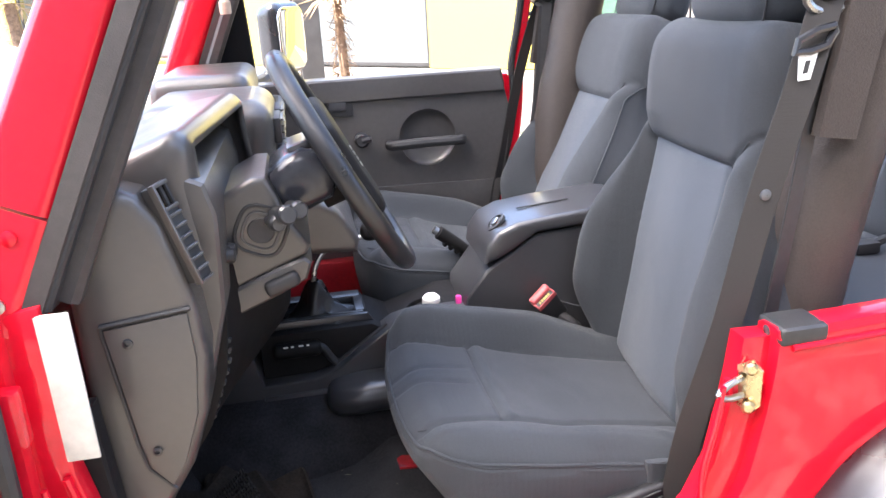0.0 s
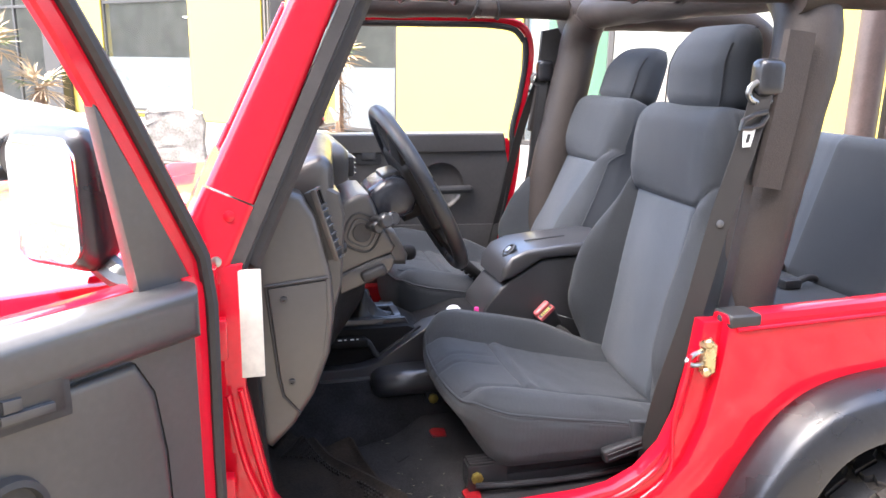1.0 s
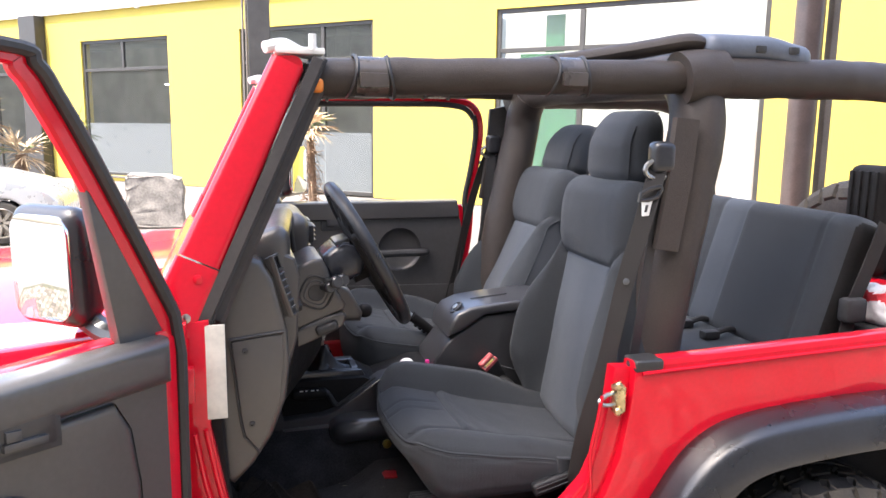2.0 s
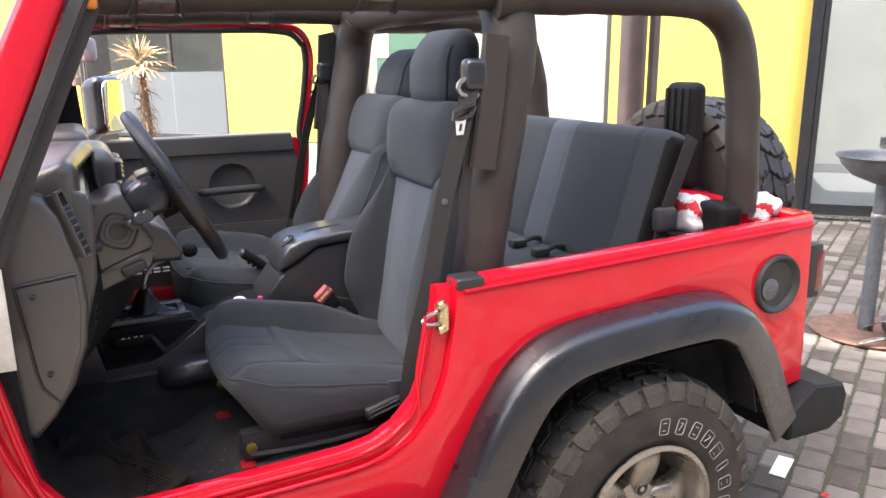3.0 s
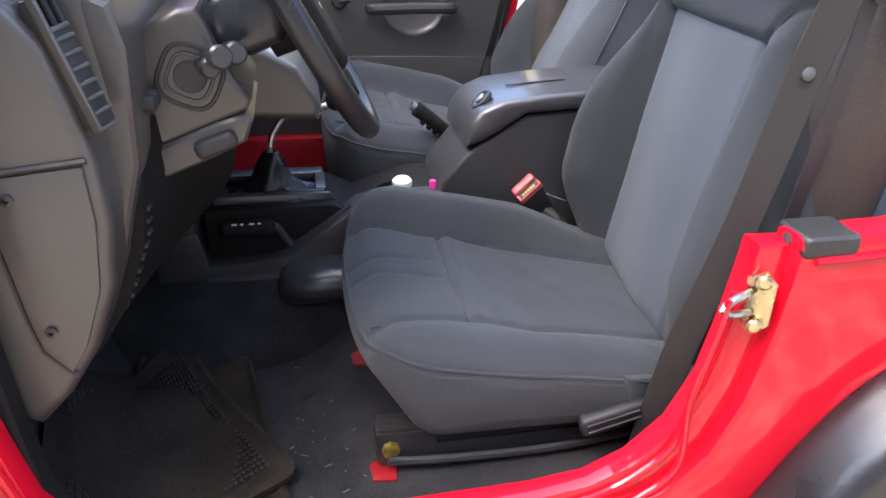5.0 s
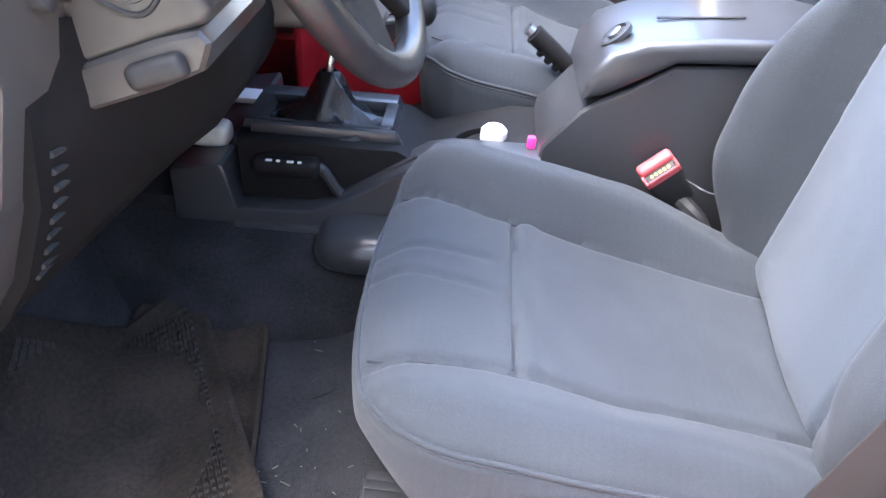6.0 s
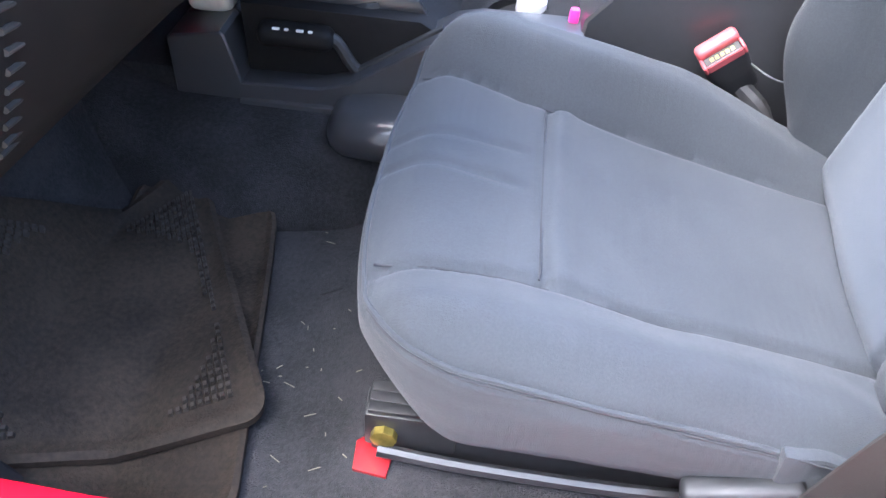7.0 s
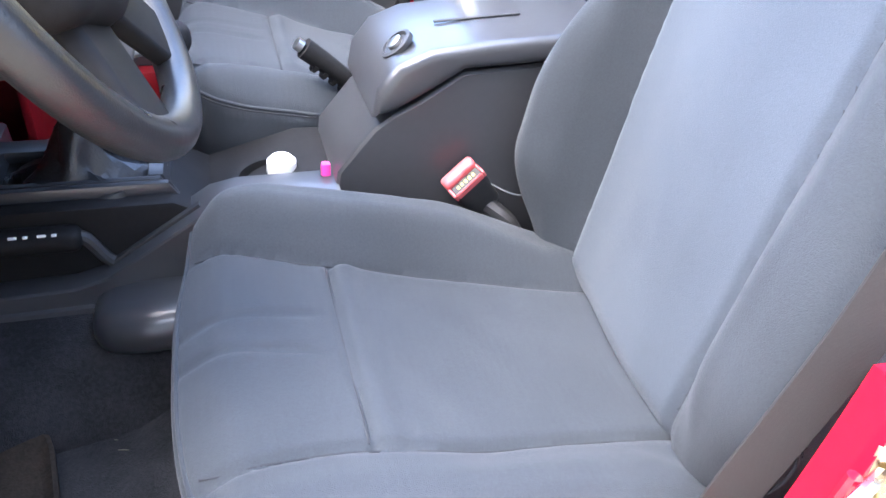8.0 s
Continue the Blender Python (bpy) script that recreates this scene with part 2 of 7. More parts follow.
def smooth_path(pts, n=8):
    """A rounded line through the points (Catmull-Rom)."""
    p = [Vector(q) for q in pts]
    p = [p[0] * 2 - p[1]] + p + [p[-1] * 2 - p[-2]]
    out = []
    for i in range(1, len(p) - 2):
        for k in range(n):
            t = k / n
            out.append(0.5 * ((2 * p[i]) + (p[i + 1] - p[i - 1]) * t + (2 * p[i - 1] - 5 * p[i] + 4 * p[i + 1] - p[i + 2]) * t * t
                              + (3 * p[i] - p[i - 1] - 3 * p[i + 1] + p[i + 2]) * t ** 3))
    out.append(p[-2])
    return out


def sweep(bm, pts, section, up=(0, 0, 1), closed=False, scale=None):
    """Sweeps a closed outline (side, up pairs) along a line; the up way stays near the one given."""
    pts = [Vector(p) for p in pts]
    n = len(pts)
    rings = []
    for i, p in enumerate(pts):
        a = pts[(i - 1) % n] if closed or i else pts[0]
        b = pts[(i + 1) % n] if closed or i < n - 1 else pts[-1]
        d = (b - a).normalized()
        u = Vector(up(i) if callable(up) else up)
        s = d.cross(u)
        s = s.normalized() if s.length > 1e-6 else d.orthogonal().normalized()
        u = s.cross(d)
        k = scale(i / max(1, n - 1)) if scale else 1.0
        rings.append([bm.verts.new(p + s * x * k + u * y * k) for x, y in section])
    m = len(section)
    for i in range(n if closed else n - 1):
        r, q = rings[i], rings[(i + 1) % n]
        for j in range(m):
            bm.faces.new((r[j], r[(j + 1) % m], q[(j + 1) % m], q[j]))
    if not closed:
        bm.faces.new(rings[0][::-1])
        bm.faces.new(rings[-1])
    return rings


def circle(r, n=12, flat=1.0):
    return [(r * math.cos(2 * math.pi * i / n), r * flat * math.sin(2 * math.pi * i / n)) for i in range(n)]


def rect(w, h, r=0.002):
    return [(-w / 2 + r, -h / 2), (w / 2 - r, -h / 2), (w / 2, -h / 2 + r), (w / 2, h / 2 - r), (w / 2 - r, h / 2), (-w / 2 + r, h / 2), (-w / 2, h / 2 - r), (-w / 2, -h / 2 + r)]


def rrect(w, h, r, n=5):
    """A rectangle with round corners."""
    out = []
    for cx, cy, a0 in ((w / 2 - r, -h / 2 + r, -90), (w / 2 - r, h / 2 - r, 0), (-w / 2 + r, h / 2 - r, 90), (-w / 2 + r, -h / 2 + r, 180)):
        out += [(cx + r * math.cos(radians(a0 + 90 * k / n)), cy + r * math.sin(radians(a0 + 90 * k / n))) for k in range(n + 1)]
    return out


def tube(bm, pts, r, n=12, closed=False, up=(0, 0, 1), flat=1.0, scale=None):
    return sweep(bm, pts, circle(r, n, flat), up, closed, scale)


def lathe(bm, profile, m, n=48, close=True):
    """Turns (radius, height) pairs round the local z of the pose m."""
    rings = []
    for r, h in profile:
        rings.append([bm.verts.new(m @ Vector((r * math.cos(2 * math.pi * i / n), r * math.sin(2 * math.pi * i / n), h))) for i in range(n)])
    for a, b in zip(rings, rings[1:]):
        for i in range(n):
            bm.faces.new((a[i], a[(i + 1) % n], b[(i + 1) % n], b[i]))
    if close:
        bm.faces.new(rings[0][::-1])
        bm.faces.new(rings[-1])
    return rings


def soft_box(bm, lo, hi, r, step, deform=None):
    """A block with well-rounded edges, divided finely and then shaped by deform(p)."""
    lo, hi = np.array(lo, float), np.array(hi, float)
    size = hi - lo
    k = np.maximum(2, np.round(size / step)).astype(int)
    verts = {}

    def vert(i, j, l):
        key = (i, j, l)
        if key not in verts:
            p = lo + size * np.array([i / k[0], j / k[1], l / k[2]])
            inner = np.clip(p, lo + r, hi - r)
            d = p - inner
            # equal steps round the edge
            n = np.linalg.norm(d)
            if n > 1e-9:
                p = inner + d / n * r
            p = deform(p) if deform else p
            verts[key] = bm.verts.new(p)
        return verts[key]
    for ax in range(3):
        a, b = [q for q in range(3) if q != ax]
        for side in (0, k[ax]):
            for i in range(k[a]):
                for j in range(k[b]):
                    quad = []
                    for di, dj in ((0, 0), (1, 0), (1, 1), (0, 1)):
                        c = [0, 0, 0]
                        c[ax], c[a], c[b] = side, i + di, j + dj
                        quad.append(vert(*c))
                    bm.faces.new(quad)


def ss(x, a, b):
    """Smooth step from 0 at a to 1 at b."""
    t = min(1.0, max(0.0, (x - a) / (b - a)))
    return t * t * (3 - 2 * t)


def groove(d, w):
    return math.exp(-(d / w) ** 2)



# ---- the car's body ----
W = 1.48                               # width of the tub; its near side lies at y = 0


def far(y):
    return W - y


offroader = thing("off_road_car", "red open off-road car with grey cloth seats and open door", "car")

OPENING = [(-1.442, 1.255), (-1.445, 1.036), (-1.421, 0.900), (-1.405, 0.818), (-1.368, 0.762), (-1.312, 0.735), (-1.23, 0.727), (-1.025, 0.730), (-0.807, 0.736),
           (-0.737, 0.746), (-0.679, 0.774), (-0.629, 0.826), (-0.598, 0.897), (-0.583, 0.98), (-0.575, 1.036), (-0.569, 1.093)]
OUTER = [(-1.482, 1.255), (-1.487, 1.036), (-1.487, 0.870), (-1.470, 0.782), (-1.42, 0.715), (-1.34, 0.688), (-1.23, 0.684), (-1.025, 0.687), (-0.795, 0.692),
         (-0.71, 0.704), (-0.642, 0.738), (-0.588, 0.798), (-0.556, 0.88), (-0.538, 0.98), (-0.531, 1.04), (-0.528, 1.097)]
ARCH = [(0.45, 0.585), (0.40, 0.74), (0.315, 0.87), (0.22, 0.93), (-0.20, 0.915), (-0.31, 0.875), (-0.41, 0.77), (-0.49, 0.60), (-0.53, 0.545)]
RISE = 0.033                           # the rail climbs a little to the tail


def tub_side(y0, y1, y2):
    """The tub's side skin, and behind it the stepped flange round the door opening."""
    bm = bmesh.new()
    prism(bm, [(0.655, 1.136), (0.677, 0.62)] + ARCH + [(-1.50, 0.545), (-2.02, 0.64), (-2.02, 1.20), (-1.54, 1.25)] + OUTER, y0, y1, bevel=0.010)
    side = part("tub_side", bm, RED, offroader)
    bm = bmesh.new()
    prism(bm, [(-0.49, 1.09), (-0.49, 0.72), (-0.62, 0.62), (-1.46, 0.62), (-1.53, 0.72), (-1.53, 1.245)] + OPENING, y1 - (y1 - y0) * 0.42, y2, bevel=0.007)
    part("door_flange", bm, RED, side)
    return side


left_side = tub_side(0.0, 0.038, 0.060)
right_side = tub_side(W, W - 0.038, W - 0.060)

# narrow bright lip round the opening
bm = bmesh.new()
tube(bm, smooth_path([(x + (-0.010 if x < -0.9 else -0.016) * (1 if z > 0.85 else 0), 0.018, z - (0.016 if z < 0.85 else 0)) for x, z in OPENING[1:-1]], 5), 0.0055, 8, up=(0, 1, 0))
part("sill_bead", bm, RED, left_side)
bm = bmesh.new()
tube(bm, smooth_path([(x + (-0.030 if x < -0.9 else -0.034) * (1 if z > 0.85 else 0), -0.001, z - (0.036 if z < 0.85 else 0)) for x, z in OPENING[1:-1]], 5), 0.0045, 8, up=(0, 1, 0))
part("sill_bead", bm, RED, left_side)

for s, name in ((1, "left"), (-1, "right")):
    bm = bmesh.new()
    y = lambda v: v if s > 0 else far(v)
    tilt = Matrix.Translation((-0.53, 0, 1.097)) @ pose(0, 0, 0, 0, -math.degrees(math.atan(RISE)), 0)
    prism(bm, [(y(0.0), -0.004), (y(0.004), 0.008), (y(0.012), 0.011), (y(0.042), 0.010), (y(0.052), 0.004), (y(0.056), -0.07), (y(0.044), -0.07), (y(0.040), -0.004)], 0.0, 1.185, axis="x", bevel=0.003, m=tilt)
    part("tub_rail", bm, RED, offroader)
    bm = bmesh.new()
    tube(bm, [(-0.51, y(-0.002), 1.080), (0.65, y(-0.002), 1.118)], 0.005, 8)
    part("rail_crease", bm, RED, offroader)
    bm = bmesh.new()
    box(bm, (-0.528, y(-0.003), 1.082), (-0.455, y(0.058), 1.1105), 0.009, segs=3)
    cap = part("rail_end_cap", bm, SEAL, offroader, "black rubber cap on the rail's end")
    bm = bmesh.new()
    lathe(bm, [(0.008, 0), (0.008, 0.003), (0.004, 0.005)], pose(-0.5275, y(0.03), 1.096, 0, -90, 0), 12)
    part("cap_rivet", bm, CONSOLE, cap)
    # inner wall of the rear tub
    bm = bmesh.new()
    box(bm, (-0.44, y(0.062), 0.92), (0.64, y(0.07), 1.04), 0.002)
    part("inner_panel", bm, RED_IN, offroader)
    bm = bmesh.new()
    box(bm, (-0.42, y(0.075), 0.74), (0.55, y(0.24), 0.98), 0.03)
    part("wheel_house", bm, CARPET, offroader)

bm = bmesh.new()
prism(bm, [(0.036, 0.58), (0.036, 1.132), (far(0.036), 1.132), (far(0.036), 0.58)], 0.640, 0.676, axis="x", bevel=0.008)
part("tailgate", bm, RED, offroader)
bm = bmesh.new()
prism(bm, [(0.03, 1.134), (0.03, 1.149), (far(0.03), 1.149), (far(0.03), 1.134)], 0.60, 0.682, axis="x", bevel=0.005)
part("tailgate_rail", bm, RED, offroader)

# floor pan with the carpet
bm = bmesh.new()
prism(bm, [(0.64, 0.78), (-0.40, 0.78), (-0.43, 0.69), (-1.02, 0.685), (-1.10, 0.645), (-1.27, 0.612), (-1.40, 0.64), (-1.54, 0.88), (-1.60, 1.24), (-1.65, 1.24), (-1.60, 0.84), (-1.44, 0.56), (0.64, 0.56)], 0.064, far(0.064), bevel=0.01)
part("floor_pan", bm, CARPET, offroader, "black carpeted floor")
bm = bmesh.new()
soft_box(bm, (-1.58, 0.560, 0.56), (-0.40, 0.935, 0.768), 0.095, 0.025, lambda p: np.array([p[0], p[1] - 0.05 * (1 - ss(p[2], 0.60, 0.74)) * (p[1] < 0.75), p[2] + 0.05 * (1 - ss(p[0], -1.52, -1.36))]))
part("tunnel", bm, CARPET, offroader)
bm = bmesh.new()
soft_box(bm, (-1.142, 0.545, 0.735), (-0.86, 0.66, 0.802), 0.032, 0.010, lambda p: np.array([p[0], p[1] + 0.018 * (1 - ss(p[0], -1.142, -1.06)), p[2] - 0.010 * (1 - ss(p[0], -1.142, -1.05))]))
part("tunnel_cover", bm, CONSOLE, offroader)
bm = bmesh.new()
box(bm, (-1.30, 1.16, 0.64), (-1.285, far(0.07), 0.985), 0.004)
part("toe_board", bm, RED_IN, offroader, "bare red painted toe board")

# chassis rails under the tub
for y in (0.42, far(0.42) - 0.08):
    bm = bmesh.new()
    box(bm, (-2.75, y, 0.44), (0.70, y + 0.08, 0.54), 0.01)
    part("chassis_rail", bm, BLACK_METAL, offroader)
bm = bmesh.new()
tube(bm, [(0, 0.12, 0.39), (0, far(0.12), 0.39)], 0.045, 12)
part("rear_axle", bm, BLACK_METAL, offroader)
bm = bmesh.new()
tube(bm, [(-2.373, 0.12, 0.39), (-2.373, far(0.12), 0.39)], 0.04, 12)
part("front_axle", bm, BLACK_METAL, offroader)
for s in (0, 1):
    bm = bmesh.new()
    y0, y1 = (0.065, 0.075) if not s else (far(0.075), far(0.065))
    box(bm, (-0.46, y0 + 0.02 * (1 - 2 * s), 0.60), (0.55, y1 + 0.24 * (1 - 2 * s), 0.735), 0.02)
    part("wheel_well", bm, BLACK_METAL, offroader)

# nose: cowl, bonnet, wings and grille
bm = bmesh.new()
prism(bm, [(0.0, 0.75), (0.0, 1.215), (0.03, 1.245), (0.20, 1.262), (far(0.20), 1.262), (far(0.03), 1.245), (W, 1.215), (W, 0.75)], -1.68, -1.49, axis="x", bevel=0.012)
part("cowl", bm, RED, offroader)
bm = bmesh.new()
for i in range(9):
    box(bm, (-1.665, 0.30 + i * 0.028, 1.262), (-1.55, 0.313 + i * 0.028, 1.268), 0.002)
part("cowl_louvre", bm, RED_IN, offroader)
bm = bmesh.new()
secs = []
for x, w, h in ((-1.685, 0.66, 1.245), (-2.05, 0.60, 1.225), (-2.5, 0.52, 1.185), (-2.76, 0.47, 1.14)):
    secs.append([bm.verts.new((x, 0.74 + dy, z)) for dy, z in ((-w, 0.98), (-w, h - 0.05), (-w + 0.05, h), (-0.2, h + 0.018), (0.2, h + 0.018), (w - 0.05, h), (w, h - 0.05), (w, 0.98))])
for a, b in zip(secs, secs[1:]):
    for i in range(7):
        bm.faces.new((a[i], a[i + 1], b[i + 1], b[i]))
bm.faces.new(secs[0])
bm.faces.new(secs[-1][::-1])
bm.faces.new([r[0] for r in secs] + [r[-1] for r in secs[::-1]])
part("bonnet", bm, RED, offroader, "sunlit red bonnet")
for s in (0, 1):
    y = (lambda v: v) if not s else far
    bm = bmesh.new()
    prism(bm, [(-2.02, 0.70), (-1.96, 1.0), (-2.06, 1.05), (-2.62, 1.02), (-2.76, 0.92), (-2.70, 0.88), (-2.05, 0.95)], y(0.0), y(0.28), bevel=0.015)
    part("wing", bm, RED, offroader)
    bm = bmesh.new()
    sweep(bm, smooth_path([(-1.90, y(-0.05), 0.60), (-2.0, y(-0.05), 0.80), (-2.12, y(-0.05), 0.90), (-2.6, y(-0.05), 0.90), (-2.74, y(-0.05), 0.80)], 5), rect(0.11, 0.05, 0.012), up=(0, 0, 1))
    part("front_flare", bm, FLARE, offroader)
bm = bmesh.new()
box(bm, (-2.80, 0.29, 0.72), (-2.755, far(0.29), 1.13), 0.03)
part("grille", bm, RED, offroader)
bm = bmesh.new()
box(bm, (-2.98, 0.10, 0.55), (-2.86, far(0.10), 0.68), 0.02)
part("front_bumper", bm, FLARE, offroader)

# rear wheel flare of the near side and its twin
def flare(s):
    y = (lambda v: v) if s > 0 else far
    # centre line: x, z, height of the outer lip
    line = smooth_path([(-0.555, 0, 0.536), (-0.508, 0, 0.633), (-0.431, 0, 0.775), (-0.358, 0, 0.868), (-0.261, 0, 0.917), (-0.097, 0, 0.938), (0.109, 0, 0.946), (0.236, 0, 0.940), (0.338, 0, 0.897), (0.424, 0, 0.790), (0.488, 0, 0.665), (0.540, 0, 0.562)], 7)
    bm = bmesh.new()
    rings = []
    n = len(line)
    for i, p in enumerate(line):
        a, b = line[max(0, i - 1)], line[min(n - 1, i + 1)]
        d = (b - a).normalized()
        nrm = Vector((-d.z, 0, d.x))
        if nrm.dot(p - Vector((-0.02, 0, 0.40))) < 0:
            nrm = -nrm
        prof = [(0.034, 0.002), (0.039, -0.008), (0.036, -0.030), (0.027, -0.066), (0.022, -0.080), (0.014, -0.090), (0.003, -0.096), (-0.030, -0.105), (-0.058, -0.112), (-0.064, -0.112), (-0.068, -0.106), (-0.064, -0.100), (-0.032, -0.092), (-0.02, -0.06), (-0.02, 0.002)]
        wide = 1 + 0.55 * ss(p.x, 0.16, 0.42)
        rings.append([bm.verts.new(p + nrm * (u * wide if u < 0 else u) + Vector((0, y(v), 0))) for u, v in prof])
    m = len(rings[0])
    for a, b in zip(rings, rings[1:]):
        for j in range(m):
            bm.faces.new((a[j], a[(j + 1) % m], b[(j + 1) % m], b[j]))
    bm.faces.new(rings[0][::-1])
    bm.faces.new(rings[-1])
    return part("wheel_flare", bm, FLARE, offroader, "scuffed black plastic wheel flare", smooth=50)


flare(1)
flare(-1)

# running board
def running_board(s):
    y = (lambda v: v) if s > 0 else far
    m = Matrix.Translation((-0.60, 0, 0.482))
    bm = bmesh.new()
    prism(bm, [(0.028, y(0.01)), (0.028, y(-0.12)), (-0.01, y(-0.185)), (-0.05, y(-0.205)), (-0.66, y(-0.205)), (-0.74, y(-0.16)), (-0.78, y(0.01))], 0.0, 0.062, axis="z", bevel=0.018, m=m, segs=3)
    board = part("running_board", bm, STEP, offroader, "scuffed black plastic side step")
    # raised pads coloured darker than the board, as if they were shaded recesses
    for r in range(5):
        for c in range(15):
            bm = bmesh.new()
            x0, y0 = -0.060 - c * 0.0415 - 0.012 * r, -0.046 - r * 0.0285
            prism(bm, [(x0, y(y0)), (x0 - 0.031, y(y0)), (x0 - 0.037, y(y0 - 0.020)), (x0 - 0.006, y(y0 - 0.020))], 0.0605, 0.0645, axis="z", m=m)
            part("tread_pad", bm, STEP_RECESS, board, smooth=0)
    return board


running_board(1)
running_board(-1)

# rear bumper corners, lamp, filler
bm = bmesh.new()
prism(bm, [(0.585, 0.455), (0.575, 0.55), (0.68, 0.622), (0.812, 0.604), (0.835, 0.565), (0.826, 0.485), (0.765, 0.450)], -0.055, 0.22, bevel=0.02, segs=3)
part("bumper_end", bm, BUMPER, offroader, "black plastic rear bumper end")
bm = bmesh.new()
box(bm, (0.72, 0.22, 0.45), (0.85, far(0.22), 0.58), 0.015)
part("rear_bumper", bm, FLARE, offroader)
bm = bmesh.new()
prism(bm, [(0.585, 0.455), (0.575, 0.55), (0.68, 0.622), (0.812, 0.604), (0.835, 0.565), (0.826, 0.485), (0.765, 0.450)], far(-0.055), far(0.22), bevel=0.02)
part("bumper_end", bm, BUMPER, offroader)
for y0, y1 in ((0.015, 0.10), (far(0.10), far(0.015))):
    bm = bmesh.new()
    box(bm, (0.676, y0, 0.878), (0.738, y1, 1.050), 0.014)
    lamp = part("tail_lamp", bm, SEAL, offroader, "black framed red tail lamp")
    bm = bmesh.new()
    box(bm, (0.708, y0 - 0.003, 0.898), (0.743, y1 + 0.002, 1.03), 0.01)
    part("lens", bm, LENS_RED, lamp)
bm = bmesh.new()
box(bm, (0.676, 0.02, 0.69), (0.70, 0.06, 0.75), 0.008)
part("reflector", bm, LENS_RED, offroader)
FILL = pose(0.520, 0.0, 0.955, 90, 0, 0)
bm = bmesh.new()
lathe(bm, [(0.088, -0.004), (0.089, 0.008), (0.086, 0.014), (0.080, 0.015), (0.073, 0.010), (0.066, 0.002), (0.0005, 0.0015)], FILL, 48, close=False)
fill = part("fuel_filler", bm, SEAL, offroader, "black fuel filler bowl")
bm = bmesh.new()
lathe(bm, [(0.032, 0.0), (0.032, 0.008), (0.027, 0.011), (0.0005, 0.011)], FILL @ pose(-0.030, -0.012, 0, 0, 0, 0), 24, close=False)
box(bm, (-0.054, -0.016, 0.010), (-0.006, -0.006, 0.016), 0.003, m=FILL)
part("filler_cap", bm, TABLE_GREY, fill, "grey filler cap")

# striker on the rear door post
bm = bmesh.new()
prism(bm, [(-0.022, -0.034), (0.006, -0.046), (0.022, -0.030), (0.022, 0.030), (0.004, 0.046), (-0.022, 0.032)], 0, 0.005, bevel=0.002, m=Matrix.Translation((-0.562, 0.012, 1.022)) @ pose(0, 0, 0, 0, 0, -48) @ Matrix.Diagonal((0.8, 1, 0.92, 1)))
striker = part("striker", bm, CHROME, offroader, "zinc-plated door striker")
bm = bmesh.new()
tube(bm, smooth_path([(-0.571, 0.016, 1.035), (-0.596, 0.006, 1.033), (-0.614, 0.000, 1.023), (-0.596, 0.006, 1.011), (-0.568, 0.016, 1.007)], 5), 0.005, 8)
part("latch_loop", bm, STEEL, striker)
for dz in (-0.030, 0.030):
    bm = bmesh.new()
    lathe(bm, [(0.010, 0), (0.010, 0.005), (0.006, 0.008), (0.0005, 0.008)], Matrix.Translation((-0.562, 0.010, 1.022 + dz)) @ pose(0, 0, 0, 90, 0, -22), 12, close=False)
    part("bolt", bm, CHROME, striker)

# hinge side: sticker, bolts, hinges
bm = bmesh.new()
box(bm, (-1.452, 0.004, 1.055), (-1.413, 0.0085, 1.245), 0.002, m=Matrix.Translation((0, 0.018, 0)))
part("door_sticker", bm, STICKER, left_side, "faded white warning sticker")
for z in (1.14, 0.86):
    bm = bmesh.new()
    box(bm, (-1.52, -0.022, z - 0.035), (-1.47, 0.004, z + 0.035), 0.006)
    tube(bm, [(-1.505, -0.022, z - 0.05), (-1.505, -0.022, z + 0.05)], 0.012, 10)
    part("door_hinge", bm, RED, left_side)

